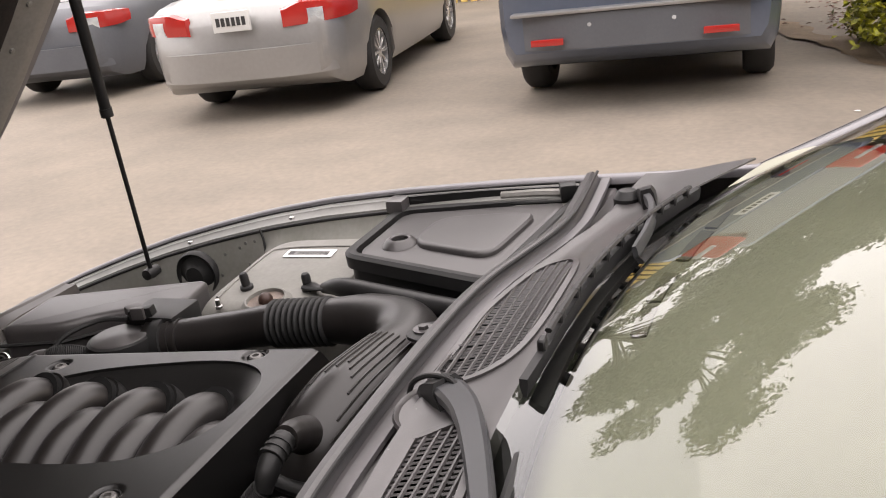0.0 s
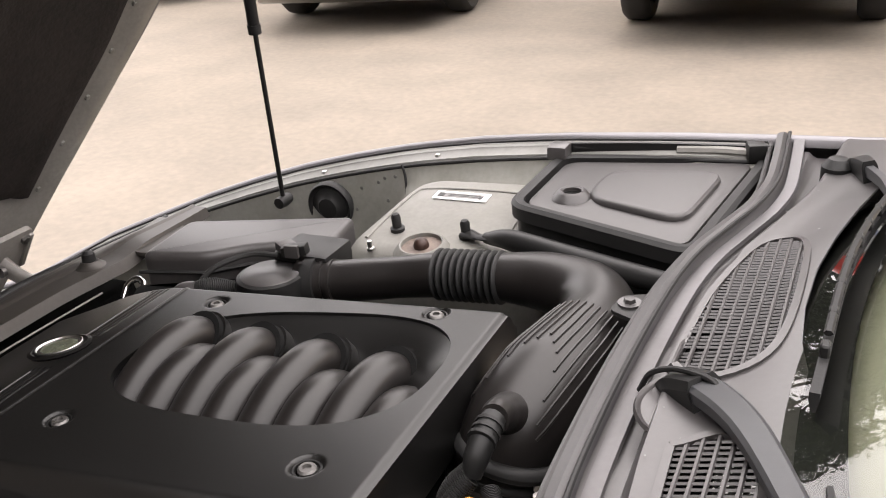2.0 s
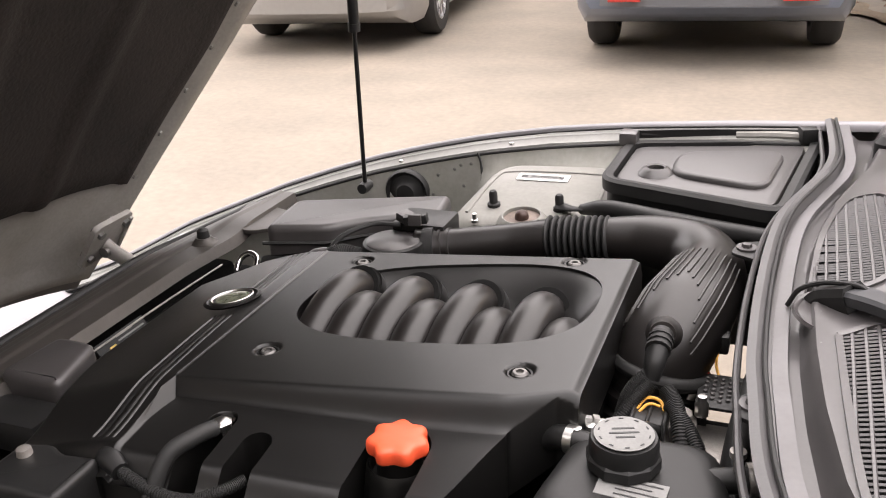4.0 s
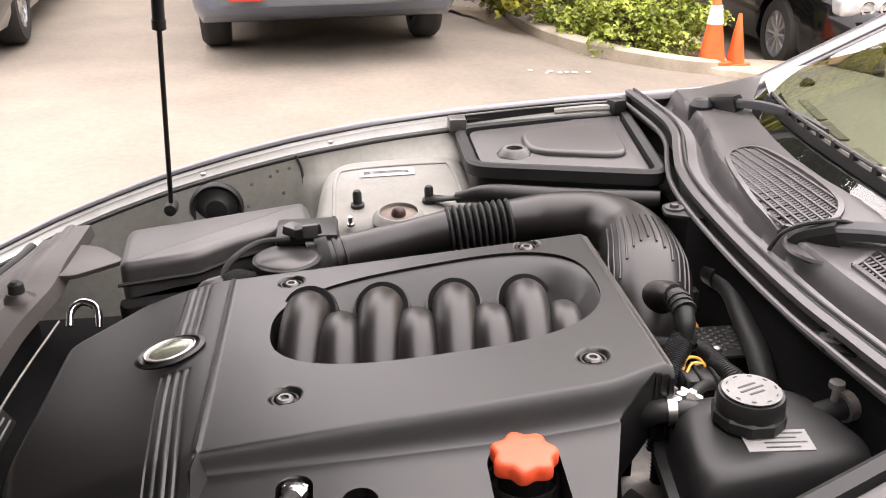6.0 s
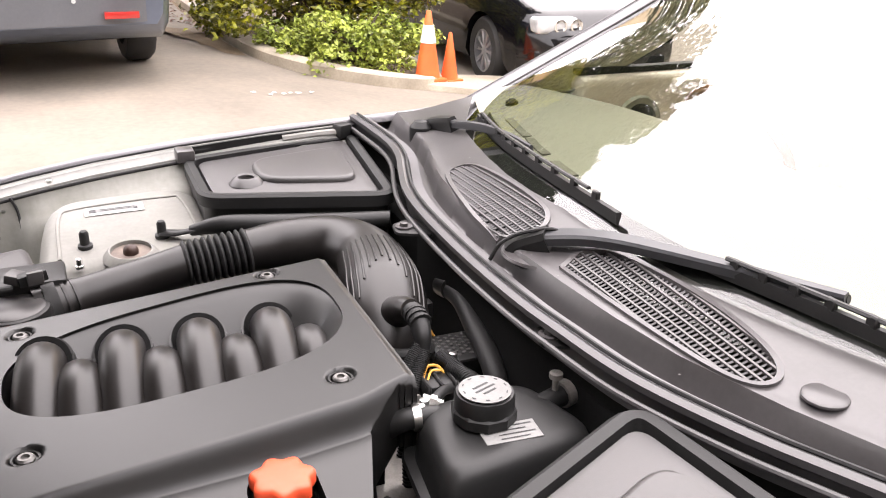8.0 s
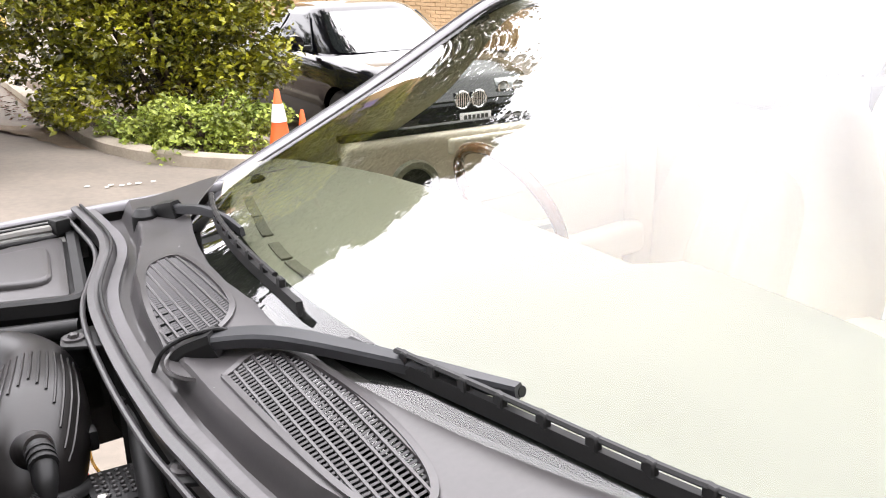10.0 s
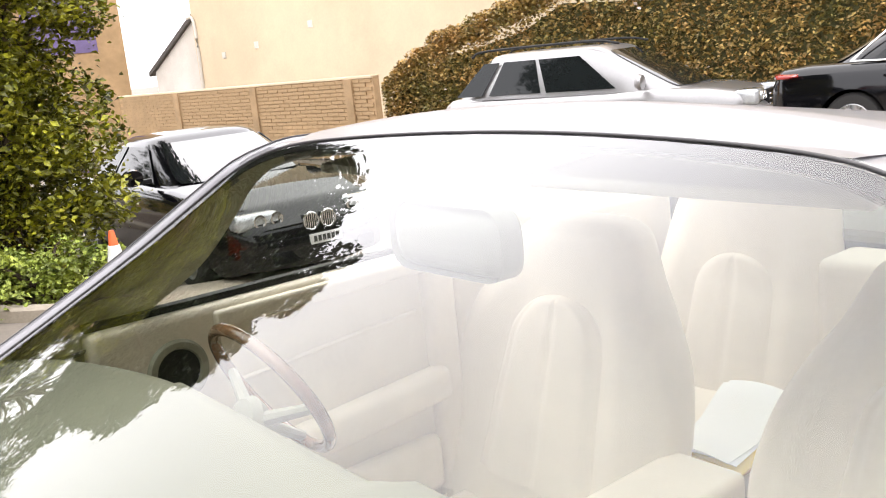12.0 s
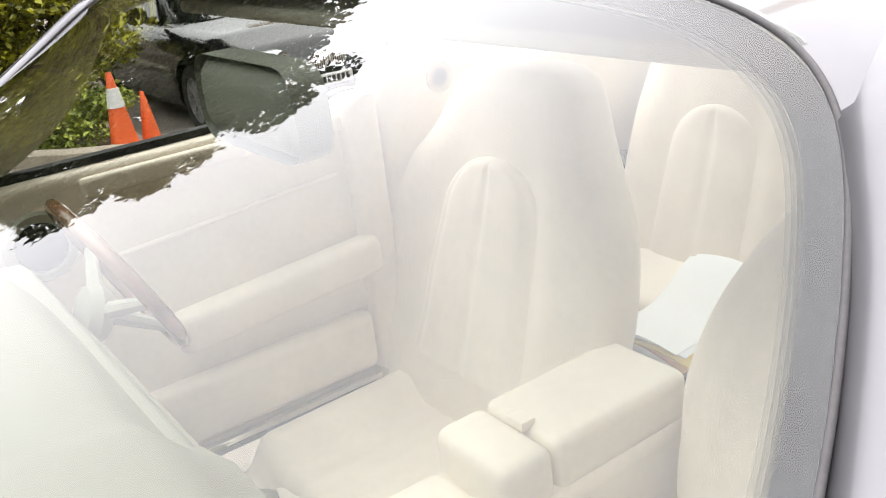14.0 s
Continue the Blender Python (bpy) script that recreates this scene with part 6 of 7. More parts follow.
# ---- scuttle panel, grilles, seal and wipers ----
SEAL = [(.524, .83, .878), (.530, .70, .876), (.531, .60, .874), (.518, .515, .872), (.491, .43, .868), (.465, .34, .865), (.450, .23, .862), (.443, .05, .859), (.445, -.12, .858), (.453, -.22, .858), (.470, -.36, .859), (.512, -.50, .862), (.556, -.60, .864), (.63, -.76, .868)]
part("scuttle_seal", sweep(SEAL, [(-.017, -.035), (-.004, -.035), (-.004, -.004), (.008, .004), (.010, .014), (.0, .017), (-.009, .013), (-.012, .002), (-.017, -.002)], per=6), "seal_rubber", car, "grey-black rubber bulkhead seal")
part("seal_lip", tube([(x - .019, y, z - .006) for x, y, z in SEAL], .0045, n=8, per=5), "seal_rubber", car)
part("seal_lip", tube([(x + .010, y, z + .0165) for x, y, z in SEAL], .003, n=6, per=5), "rubber", car)
part("seal_ledge", sweep([(x + .026, y, z + .0035) for x, y, z in SEAL], [(-.010, -.004), (.009, -.004), (.008, .0), (-.009, .002)], per=6), "ledge", car, "grey painted ledge behind the seal")
# painted black for the shade deep in the bay
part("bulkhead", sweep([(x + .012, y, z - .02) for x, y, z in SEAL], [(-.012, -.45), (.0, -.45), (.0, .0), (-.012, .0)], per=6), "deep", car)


def seal_x(y):
    ys = [p[1] for p in SEAL][::-1]
    return float(np.interp(y, ys, [p[0] for p in SEAL][::-1]))


glass_edge = lerp_table([(-.82, .815), (-.60, .730), (-.40, .672), (-.25, .640), (-.12, .630), (-.04, .622), (.02, .604), (.08, .592), (.16, .588), (.26, .592), (.36, .606), (.46, .626), (.56, .650), (.66, .700), (.84, .80)])


def glass_x(y):
    """Where the panel meets the glass; it steps back beside the far wiper."""
    return glass_edge(y)


def scuttle(x, y):
    """Height of the scuttle panel."""
    xs = seal_x(y)
    xg = .615 + .25 * (y / .90) ** 2
    s = (x - xs) / max(.05, xg + .02 - xs)
    ridge = .862 - .010 * smooth(s, .14, .17) + .038 * smooth(s, .25, .32)
    return ridge + .026 * smooth(s, .38, 1.0) + .004 * math.sin(3 * y)


SC_GRILLES = (((.500, .045), (.512, .20), (.545, .345), (.585, .372), (.606, .32), (.606, .13), (.585, .045), (.53, .018)),
              ((.530, -.095), (.538, -.25), (.550, -.39), (.570, -.446), (.606, -.450), (.626, -.40), (.629, -.28), (.61, -.13), (.575, -.078)))


def poly_in(x, y, poly):
    c = False
    for (ax, ay), (bx, by) in zip(poly, poly[1:] + poly[:1]):
        if (ay > y) != (by > y) and x < (bx - ax) * (y - ay) / (by - ay) + ax:
            c = not c
    return c


GP = [[(p.x, p.y) for p in spline([(x, y, 0) for x, y in g] + [(*g[0], 0)], 5)[:-1]] for g in SC_GRILLES]


def sc_pt(u, v):
    y = -.80 + 1.62 * v
    xs = seal_x(y) + .012
    x = xs + (glass_x(y) + .03 - xs) * u
    return Vector((x, y, scuttle(x, y)))


sc = grid(44, 230, sc_pt, skip=lambda u, v: any(poly_in(*sc_pt(u, v)[:2], g) for g in GP))
sc_ob = part("scuttle_panel", thick(sc, .003), "cowl", car, "grey plastic scuttle panel below the windscreen", sharp=50)
for g in GP:
    cx, cy = sum(p[0] for p in g) / len(g), sum(p[1] for p in g) / len(g)
    loopp = [Vector((x, y, scuttle(x, y) + .001)) for x, y in g]
    gr = part("grille", sweep(loopp + [loopp[0]], [(-.004, -.006), (.004, -.006), (.004, .003), (-.004, .003)], curved=False), "cowl", sc_ob, "air intake grille of fine slats")
    bars = []
    ymin, ymax = min(p[1] for p in g), max(p[1] for p in g)
    y = ymin + .006
    while y < ymax:
        xs_ = [x for x in np.arange(.48, .64, .002) if poly_in(x, y, g)]
        if len(xs_) > 3:
            a, b = xs_[0], xs_[-1]
            bars.append(tube([(a, y, scuttle(a, y) - .001), ((a + b) / 2, y, scuttle((a + b) / 2, y) + .0), (b, y, scuttle(b, y) - .001)], .0018, n=4, per=2))
        y += .0082
    part("slat", join(*bars), "cowl", gr)
    long_bars = []
    for x in np.arange(.49, .63, .0135):
        ys_ = [q for q in np.arange(ymin, ymax, .004) if poly_in(x, q, g)]
        if len(ys_) > 4:
            long_bars.append(tube([(x, q, scuttle(x, q) + .001) for q in np.linspace(ys_[0], ys_[-1], 6)], .0024, n=5, per=2))
    part("rail", join(*long_bars), "cowl", gr)
    # black block in place of the shade below the slats
    part("well_shade", prism(g, .80, .84), "deep", gr)
# black box added under the panel, again for shade
part("scuttle_shade", box(.47, .68, -.74, .78, .72, .80), "deep", sc_ob)
part("access_cap", lathe([(.026, 0), (.026, .003), (.023, .005), (.001, .005)], 32, (.622, -.502, scuttle(.622, -.502))), "cowl", sc_ob)
for tx, ty in ((.418, .224), (.455, -.205)):
    tab = part("mounting_tab", prism(rounded([(tx - .028, ty - .022), (tx + .03, ty - .05), (tx + .03, ty + .04), (tx - .02, ty + .02)], .012), .848, .853, .002), "black", car)
    part("tab_washer", lathe([(.001, .853), (.015, .853), (.015, .856), (.001, .856)], 20, (tx - .006, ty - .002, 0)), "cowl", tab)
    part("tab_bolt", lathe([(.001, .855), (.008, .856), (.007, .861), (.001, .862)], 6, (tx - .006, ty - .002, 0)), "lid", tab)

# wipers
def on_glass(u, v, d):
    return ws(u, v) + Vector((-.38, 0, .92)) * d


def flat_arm(pts, widths, h):
    """A flat bar along points with chamfered top edges."""
    path = spline(pts, 6)
    loops = []
    for i, p in enumerate(path):
        d = (path[min(i + 1, len(path) - 1)] - path[max(i - 1, 0)]).normalized()
        side = d.cross(Vector((-.2, 0, 1))).normalized()
        over = side.cross(d).normalized()
        w = float(np.interp(i / (len(path) - 1), np.linspace(0, 1, len(widths)), widths))
        loops.append([p + side * a * w + over * b * h for a, b in ((-.5, -.9), (.5, -.9), (.5, .0), (.36, .30), (-.36, .30), (-.5, .0))])
    return rings(loops)


def wiper(pts, widths, blade, head, hw):
    w = part("wiper", flat_arm(pts, widths, .013), "arm", car, "blue-grey flat wiper arm with a black blade", sharp=25)
    part("pivot_cover", flat_arm(head, hw, .030), "black", w, "boxy black pivot cover", sharp=25)
    part("blade", sweep(blade, [(-.002, -.012), (.002, -.012), (.0045, .0), (.0045, .008), (-.0045, .008), (-.0045, .0)], per=5), "rubber", w)
    bp = spline(blade, 12)
    part("spine", tube([p + Vector((0, 0, .017)) for p in bp[2:-2:3]], .0045, n=6, per=2, flat=.7), "black", w)
    for i in range(3, len(bp) - 3, 3):
        part("yoke", box(-.0045, .0045, -.008, .008, -.008, .008, .002, 1), "black", w).location = bp[i] + Vector((0, 0, .012))
    return w


wiper([(.652, .655, .905), (.662, .60, .922), (.685, .50, .938), (.695, .40, .944), (.692, .30, .946)], (.016, .014, .011, .009, .007),
           [on_glass(.86, .0, .016), on_glass(.75, .02, .014), on_glass(.62, .035, .014), on_glass(.465, .035, .014)],
           [(.640, .69, .895), (.652, .655, .910), (.664, .59, .926)], (.024, .032, .022))
w2 = wiper([(.520, .0, .902), (.552, -.033, .917), (.60, -.11, .934), (.66, -.25, .946), (.72, -.42, .960)], (.028, .034, .029, .021, .013),
           [on_glass(.36, .035, .014), on_glass(.26, .04, .014), on_glass(.14, .03, .014), on_glass(.03, .02, .014)],
           [(.500, .02, .874), (.515, .008, .893), (.545, -.024, .914)], (.03, .04, .038))
part("pivot_bowl", lathe([(.001, .862), (.030, .862), (.052, .872), (.060, .884), (.064, .886), (.066, .882)], 36, (.545, -.02, 0)), "cowl", w2, "round recess in the scuttle")
part("pivot_nut", lathe([(.001, .862), (.016, .863), (.014, .880), (.008, .888), (.001, .889)], 6, (.555, -.03, 0)), "steel", w2)
part("washer_hose", tube([(.474, .020, .866), (.486, .014, .892), (.508, .004, .908), (.532, -.012, .918), (.552, -.026, .922), (.565, -.036, .916)], .0032, n=8), "rubber", w2)
part("wiper_link", tube([(.665, -.16, .928), (.68, -.28, .934), (.70, -.34, .94), (.725, -.42, .955)], .006, n=8), "black", w2)
part("far_pivot", lathe([(.001, .86), (.024, .86), (.024, .90), (.014, .912), (.001, .914)], 18, (.62, .66, 0)), "black", car)

bits = bmesh.new()
brng = random.Random(17)
for _ in range(26):
    y = brng.uniform(-.45, .60)
    x = seal_x(y) + brng.uniform(.05, .14)
    if any(poly_in(x, y, g) for g in GP):
        continue
    z = scuttle(x, y) + .001
    r_ = brng.uniform(.0008, .002)
    n_ = 5
    bits.faces.new([bits.verts.new((x + r_ * math.cos(i * 6.283 / n_), y + r_ * brng.uniform(.6, 1.4) * math.sin(i * 6.283 / n_), z + .0012)) for i in range(n_)])
debris = tagged(part("plant_debris", bits, "label", None), "tiny pale petals and grit on the scuttle", "debris", kind="stuff")

# ---- cabin behind the windscreen ----
def dash_pt(u, v):
    y = (v - .5) * 1.68
    k = y / .84
    x0 = .665 + .17 * k * k
    x = x0 + (1.222 - .17 * k ** 4 - x0) * u
    z = .905 + .028 * math.sin(math.pi * min(1, u * 1.0)) - .06 * smooth(u, .85, 1.0) + .035 * (smooth(-y, .12, .22) - smooth(-y, .55, .65)) * smooth(u, .4, .75)
    return Vector((x, y, z))


dash = part("dashboard", thick(grid(24, 30, dash_pt), .02), "dash", car, "pale green-beige padded dashboard", sharp=60)
part("fascia", box(1.12, 1.215, -.62, .62, .58, .87, .03, 3), "dash", dash)
part("veneer", box(1.212, 1.223, -.58, .58, .70, .80, .01), "wood", dash, "glossy burr wood veneer")
# demister openings along the front of the dashboard
for lane in (((.802, .605), (.783, .525), (.770, .462)), ((.767, .448), (.752, .385), (.744, .338)), ((.736, .292), (.729, .245), (.725, .205)), ((.724, .190), (.722, .15), (.722, .11))):
    line = [Vector((x + .004, y, dash_pt(min(1, max(0, (x - .665 - .17 * (y / .84) ** 2) / .5)), .5 + y / 1.68).z + .0025)) for x, y in lane]
    part("demister_slot", sweep(line, [(-.009, -.002), (.009, -.002), (.009, .0015), (-.009, .0015)], per=4), "carpet", dash)
part("sensor_knob", lathe([(.001, 0), (.016, 0), (.014, .012), (.006, .018), (.001, .018)], 18, (.862, .70, .918)), "black", dash)
part("console", box(1.22, 2.08, -.07, .125, .22, .47, .03, 3), "leather", car, "pale leather centre console")
arm = part("armrest", box(1.765, 2.07, -.064, .122, .46, .556, .022, 4), "leather", car, "pale leather armrest lid")
part("armrest_front", box(1.655, 1.762, -.064, .122, .44, .553, .03, 5), "leather", arm)
part("latch", box(1.752, 1.782, .005, .045, .548, .566, .004), "leather", arm)
part("side_bolster", box(1.3, 1.66, -.062, .118, .36, .485, .04, 5), "leather", arm)
part("cabin_floor", box(.95, 2.95, -.72, .72, .205, .225), "carpet", car)
part("footwell_wall", box(.90, .95, -.72, .72, .2, .88), "carpet", car)
for s in (1, -1):
    card = box(1.10, 1.97, min(s * .775, s * .85), max(s * .775, s * .85), .30, .952, .022, 4)
    door = part("door_card", card, "leather", car, "pale leather door card with an armrest")
    y0, y1 = sorted((s * .715, s * .78))
    part("door_armrest", turned(box(1.46, 1.96, y0, y1, .545, .638, .032, 5), pose(1.7, 0, .59, 0, -3.5, 0) @ pose(-1.7, 0, -.59)), "leather", door)
    part("pull_line", tube([(1.40, s * .772, .772), (1.55, s * .768, .782), (1.75, s * .767, .796), (1.90, s * .770, .802)], .006, n=8), "leather", door)
    y0, y1 = sorted((s * .752, s * .78))
    part("upper_roll", box(1.36, 1.95, y0, y1, .90, .94, .012, 4), "leather", door)
    part("map_pocket", box(1.3, 1.92, min(s * .735, s * .78), max(s * .735, s * .78), .32, .47, .03, 4), "leather", door)
    part("glass_seal", box(1.10, 2.02, min(s * .806, s * .835), max(s * .806, s * .835), .952, .968, .004), "rubber", door, "black rubber strip along the window base")
    bez = lathe([(.046, -.004), (.050, .008), (.064, .008), (.070, -.006)], 36, (0, 0, 0), "y", caps=False)
    turned(bez, pose(1.268, s * .772, .832) @ Matrix.Diagonal((1, -s, 1, 1)))
    bmesh.ops.recalc_face_normals(bez, faces=bez.faces)
    part("speaker_bezel", bez, "dash", door)
    part("speaker_mesh", lathe([(.001, .002), (.047, .002), (.047, -.002)], 28, (1.268, s * .773, .832), "y"), "black", door)
    part("sill_plate", box(1.3, 2.05, min(s * .79, s * .735), max(s * .79, s * .735), .29, .305, .003), "chrome", car, "bright metal sill strip")
    # rear quarter: a rounded post behind the door, then a swelling panel with a round outlet
    post = rings([[(x, s * y, z) for x, y in rounded([(1.925 - lean, .86), (1.925 - lean, .735), (2.012, .735), (2.012, .86)], .03, 5)] for z, lean in ((.30, .0), (.80, .0), (.90, .005), (.945, .015), (.962, -.004), (.968, -.03))])
    q = part("quarter_trim", post, "leather", car, "pale leather quarter trim with a round belt outlet", sharp=60)
    outline = [(p.x, p.z) for p in spline([(2.02, 0, .965), (2.045, 0, 1.005), (2.11, 0, 1.028), (2.21, 0, 1.024), (2.30, 0, .990), (2.48, 0, .962), (2.93, 0, .95)], 5)] + [(2.95, .30), (2.02, .30)]
    swell = prism(outline, 0, .10, .022, 4)
    turned(swell, Matrix(((1, 0, 0, 0), (0, 0, -s, s * .85), (0, 1, 0, 0), (0, 0, 0, 1))))
    bmesh.ops.recalc_face_normals(swell, faces=swell.faces)
    part("quarter_panel", swell, "leather", q, sharp=60)
    ring = lathe([(.022, -.005), (.024, .005), (.033, .006), (.036, -.005)], 28, (2.185, s * .747, .962), "y")
    part("outlet_ring", ring, "piping", q)


def seat_loop(zc, xc, w, d, hollow=.35):
    """One level of a seat back: bolsters at both sides, hollow between them at the front."""
    out = []
    for j in range(72):
        a = 2 * math.pi * j / 72
        c, s_ = math.cos(a), math.sin(a)
        px = d * math.copysign(abs(c) ** .6, c)
        py = w * math.copysign(abs(s_) ** .75, s_)
        if c < 0:
            px *= 1 - hollow * (1 - smooth(abs(py) / w, .38, .74))
        out.append((xc + px, py, zc))
    return out


def seat_back(levels):
    """Fills in the levels of a seat back with smooth ones between."""
    line = [spline([(lv[0], lv[k], 0) for lv in levels], 6) for k in (1, 2, 3, 4)]
    return [seat_loop(line[0][i].x, line[0][i].y, line[1][i].y, line[2][i].y, line[3][i].y) for i in range(len(line[0]))]


def fluted_panel(levels, z0, z1, half0, half1, rise, nf):
    """A padded panel with rounded top that lies in the hollow of a seat back."""
    zs = [lv[0] for lv in levels]
    face = lambda z: float(np.interp(z, zs, [lv[1] - lv[3] * (1 - lv[4]) for lv in levels]))
    def shape(u, v):
        a = max(0.0, (u - .66) / .34) * math.pi / 2
        z = z0 + (z1 - z0) * (min(u, .66) / .66 * .72 + .28 * math.sin(a))
        w = (half0 + (half1 - half0) * min(1, u / .8)) * max(.03, math.cos(a))
        k = (v - .5) * 2
        pad = rise * (1 - abs(k) ** 5) * min(1.0, math.cos(a) * 2.5)
        groove = .0055 * max(0.0, math.cos(k * math.pi * nf)) ** 6 * (1 - abs(k) ** 8) * min(1.0, math.cos(a) * 2)
        return Vector((face(z) + .006 - pad + groove, k * w, z))
    return thick(grid(34, 56, shape), .015)


FRONT_BACK = [(.24, 1.99, .31, .07, .2), (.29, 2.0, .33, .08, .2), (.38, 2.02, .37, .095, .35), (.48, 2.055, .385, .108, .45), (.58, 2.08, .390, .112, .48), (.70, 2.12, .362, .108, .48), (.80, 2.15, .308, .098, .42), (.88, 2.18, .25, .088, .22), (.95, 2.20, .212, .080, .08), (.985, 2.21, .190, .068, .05), (1.008, 2.216, .150, .05, .0), (1.016, 2.218, .10, .03, .0)]


def front_seat(y, label):
    root = part("seat", rings([seat_loop(.20, 1.82, .22, .25, 0), seat_loop(.215, 1.80, .25, .26, 0), seat_loop(.23, 1.80, .26, .27, 0), seat_loop(.245, 1.81, .24, .25, 0)]), "leather", car, label, sharp=70)
    root.location = (0, y, 0)
    side = 1 if y > 0 else -1
    part("backrest", rings([[(p[0], p[1] * (.92 if side * p[1] < 0 else 1) + side * .10 * min(1.0, max(0.0, side * p[1]) / .3) * (1 - smooth(p[2], .55, .88)), p[2]) for p in lp] for lp in seat_back(FRONT_BACK)]), "leather", root, sharp=75)
    part("centre_panel", fluted_panel(FRONT_BACK, .40, .84, .205, .160, .032, 2.5), "leather", root, sharp=75)
    def cushion(u, v):
        x = 1.52 + .54 * u
        yy = (v - .5) * 2 * .285
        k = abs(yy) / .285
        z = .262 + .045 * smooth(k, .45, .75) * (1 - smooth(k, .86, 1.0)) - .06 * smooth(k, .84, 1.0) + .012 * u
        z += .004 * abs(math.sin(yy / .15 * math.pi * 2.5)) * (1 - smooth(k, .4, .5)) - .07 * (1 - smooth(u, .0, .12))
        return Vector((x, yy, z))
    part("cushion", thick(grid(30, 50, cushion), .03), "leather", root, sharp=80)
    return root


front_seat(.455, "pale cream leather seat behind the steering wheel")
front_seat(-.445, "pale cream leather front seat with a fluted panel")
REAR_BACK = [(.42, 2.64, .255, .075, .3), (.55, 2.68, .275, .085, .4), (.75, 2.74, .27, .088, .42), (.86, 2.775, .255, .085, .25), (.95, 2.80, .235, .075, .08), (1.0, 2.812, .20, .062, .05), (1.03, 2.82, .13, .04, 0)]
for y in (.37, -.37):
    rs = part("rear_seat", rings([[(p[0], p[1] + y, p[2]) for p in lp] for lp in seat_back(REAR_BACK)]), "leather", car, "pale cream leather rear seat back", sharp=75)
    pb = fluted_panel(REAR_BACK, .44, .825, .150, .130, .022, 1.5)
    part("centre_panel", turned(pb, pose(0, y, 0)), "leather", rs, sharp=75)
part("seat_divider", box(2.62, 2.80, -.10, .10, .44, .86, .04, 4), "leather", car, "pale padded divider between the rear seats")
part("rear_bench", box(2.36, 2.75, -.60, .60, .30, .46, .04, 4), "leather", car, "pale cream leather rear bench")
part("rear_shelf", box(2.80, 3.25, -.66, .66, .86, .90, .02), "carpet", car)
part("rear_view_mirror", box(1.375, 1.425, -.155, .10, 1.118, 1.222, .045, 6), "mirror", car, "dark rear-view mirror housing")
for s in (1, -1):
    part("sun_visor", turned(box(-.10, .10, -.27, .27, -.010, .010, .009, 4), pose(1.65, s * .30, 1.236, 0, -4, 0)), "headliner", car, "pale folded sun visor")
rimw = [(1.315 + .06 * -math.sin(a), .455 + .17 * math.cos(a), .852 + .128 * math.sin(a)) for a in np.linspace(0, 2 * math.pi, 33)]
stw = part("steering_wheel", tube(rimw, .0125, n=10, per=2, up=(.9, 0, .42)), "wood", car, "wood-rimmed steering wheel with a pale hub")
part("hub", turned(lathe([(.001, -.03), (.055, -.025), (.065, 0), (.05, .03), (.001, .035)], 24, (0, 0, 0), "x"), pose(1.262, .455, .800, 0, 25, 0) @ Matrix.Diagonal((.7, .8, .8, 1))), "dash", stw)
for a in (0, 3.14, 4.71):
    part("spoke", tube([(1.270, .455, .800), (1.315 - .055 * math.sin(a), .455 + .155 * math.cos(a), .852 + .115 * math.sin(a))], [.016, .010], n=8, curved=False), "dash", stw)
part("end_cap", lathe([(.001, .004), (.05, .004), (.055, .001), (.058, -.003)], 32, (.95, .70, .915)), "dash", dash)

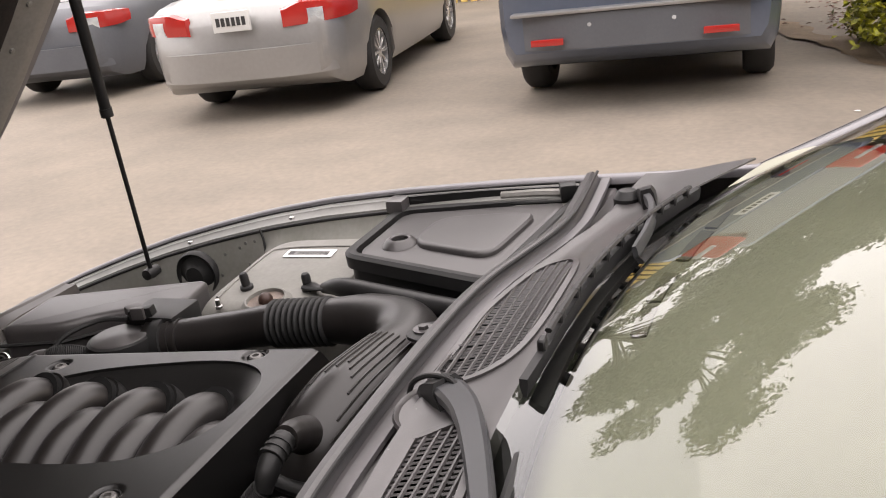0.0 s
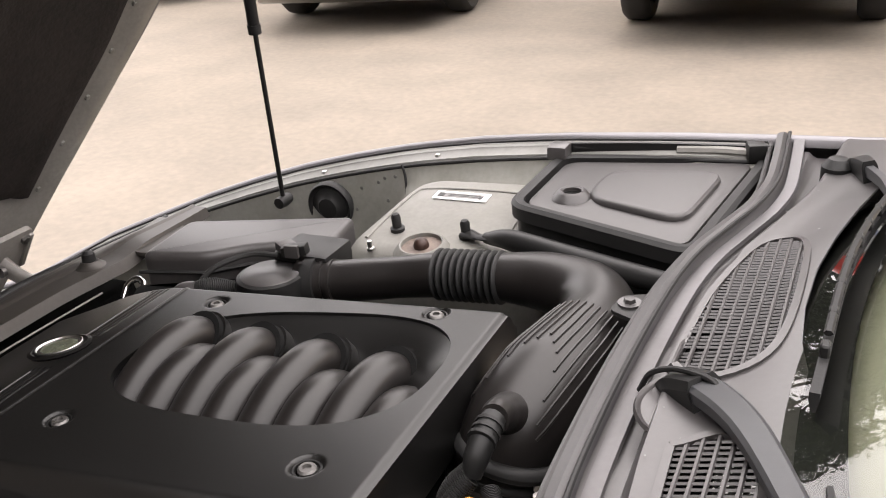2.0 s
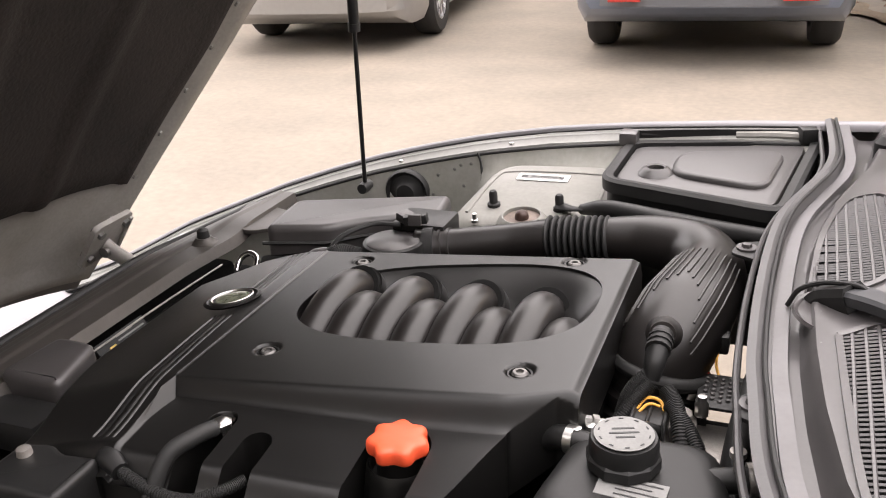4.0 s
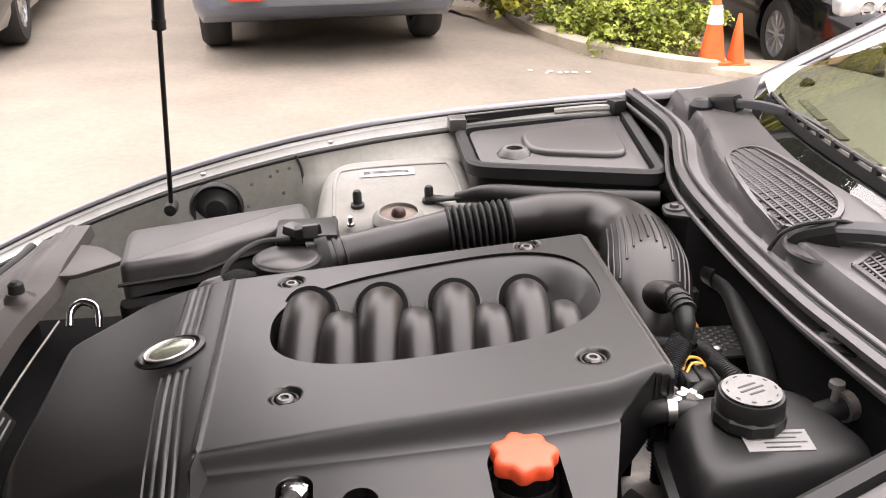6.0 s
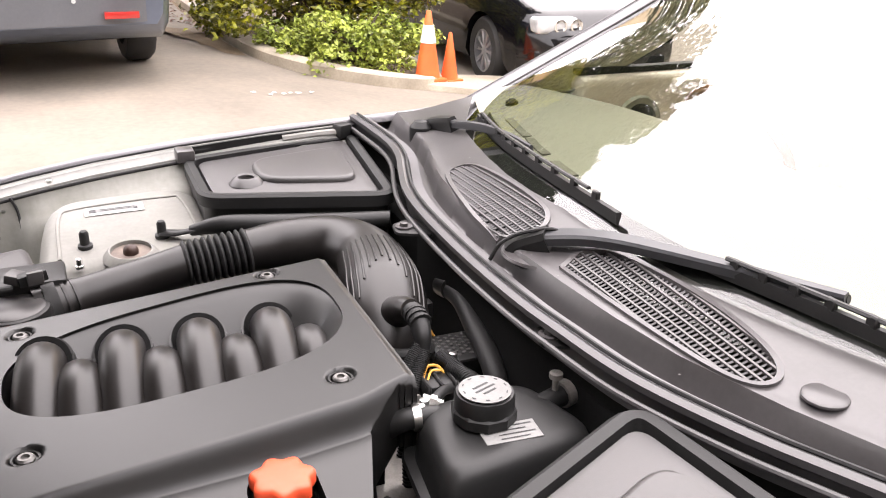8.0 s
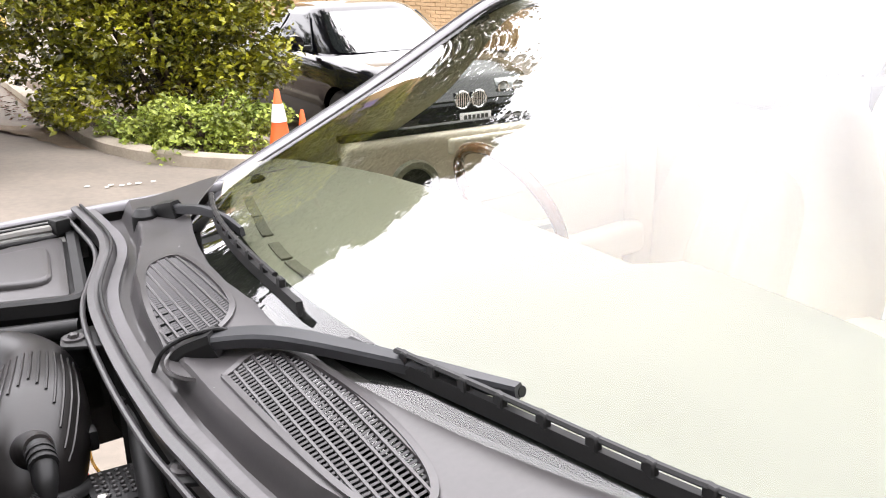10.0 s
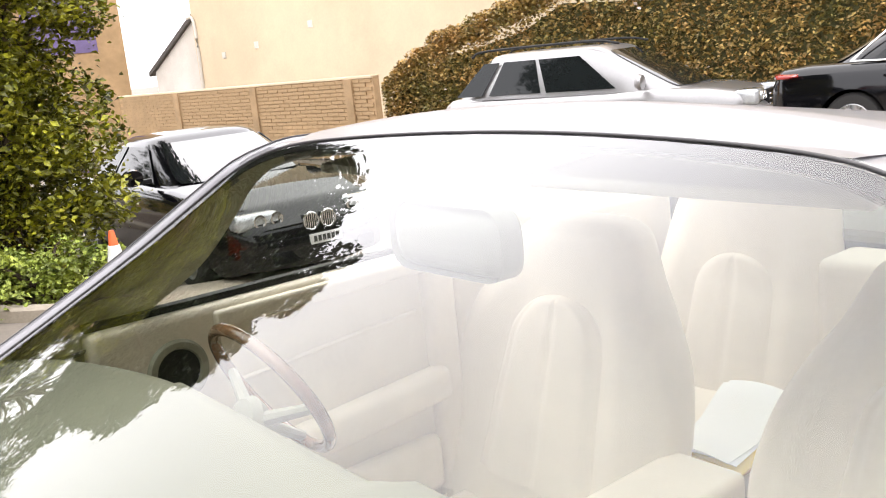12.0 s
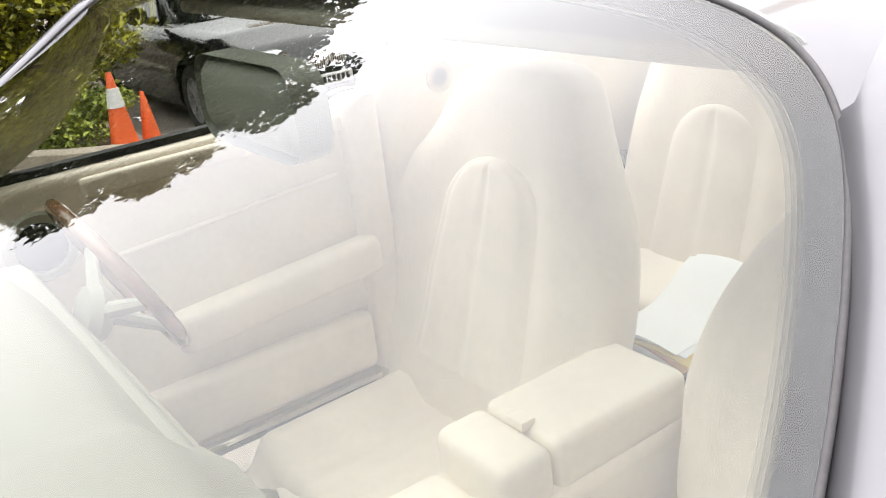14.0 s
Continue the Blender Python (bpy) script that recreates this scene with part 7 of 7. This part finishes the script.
# papers on the rear bench
stack = thing("papers", "loose white papers and a yellow folder on the bench", "papers", (2.325, .150, .476))
def sheet(u, v, lift=0.0, turn=0.0):
    """A page that curls up towards the rear."""
    x, y = (u - .5) * .30, (v - .5) * .17
    c, s_ = math.cos(turn), math.sin(turn)
    return Vector((x * c - y * s_, x * s_ + y * c, .012 + lift + .065 * smooth(u, .35, 1.1) + .012 * math.sin(v * 3)))
part("folder", thick(grid(10, 12, lambda u, v: sheet(u * 1.07 - .02, v * 1.1 - .12, -.008, .12)), .002), "yellow", stack, "yellow card folder")
part("envelope", thick(grid(10, 12, lambda u, v: sheet(u * 1.1, v * 1.05 - .2, -.014, -.02)), .002), "kraft", stack, "tan paper envelope")
part("sheet", thick(grid(10, 12, lambda u, v: sheet(u, v, 0, .15)), .001), "paper", stack)
part("sheet", thick(grid(10, 12, lambda u, v: sheet(u, v, .006, .05)), .001), "paper", stack)

# ---- blocks of the garden wall ----
bw, bh = .36, .08
blk = box(-bw / 2 + .005, bw / 2 - .005, -.004, .05, .005, bh - .005, .004, 1)
blk_me = mesh_of(blk, "brick")
blk_me.materials.append(M["block"])
count = 0
rest = []
for row in range(int((WALL_H - .05) / bh)):
    s = bw / 2 + (bw / 2 if row % 2 else 0)
    while s < wall_len - .2:
        if row >= 9 and s > wall_len * .2 and count < 290:
            b = new("brick", blk_me)
            b.parent = wall
            b.location = (s, -.005 + rng.uniform(-.003, .003), row * bh)
            count += 1
        else:
            rest.append((s, row * bh))
        s += bw
vs, fs = [], []
for s, z in rest:
    k = len(vs)
    vs += [(s - bw / 2 + .005, -.007, z + .005), (s + bw / 2 - .005, -.007, z + .005), (s + bw / 2 - .005, -.007, z + bh - .005), (s - bw / 2 + .005, -.007, z + bh - .005),
           (s - bw / 2 + .005, .03, z + .005), (s + bw / 2 - .005, .03, z + .005), (s + bw / 2 - .005, .03, z + bh - .005), (s - bw / 2 + .005, .03, z + bh - .005)]
    fs += [(k, k + 1, k + 2, k + 3), (k + 3, k + 2, k + 6, k + 7), (k, k + 3, k + 7, k + 4), (k + 1, k + 5, k + 6, k + 2), (k, k + 4, k + 5, k + 1)]
rest_me = bpy.data.meshes.new("bricks")
rest_me.from_pydata(vs, [], fs)
rest_me.materials.append(M["block"])
rb = new("bricks", rest_me)
rb.parent = wall
tagged(rb, kind="stuff")
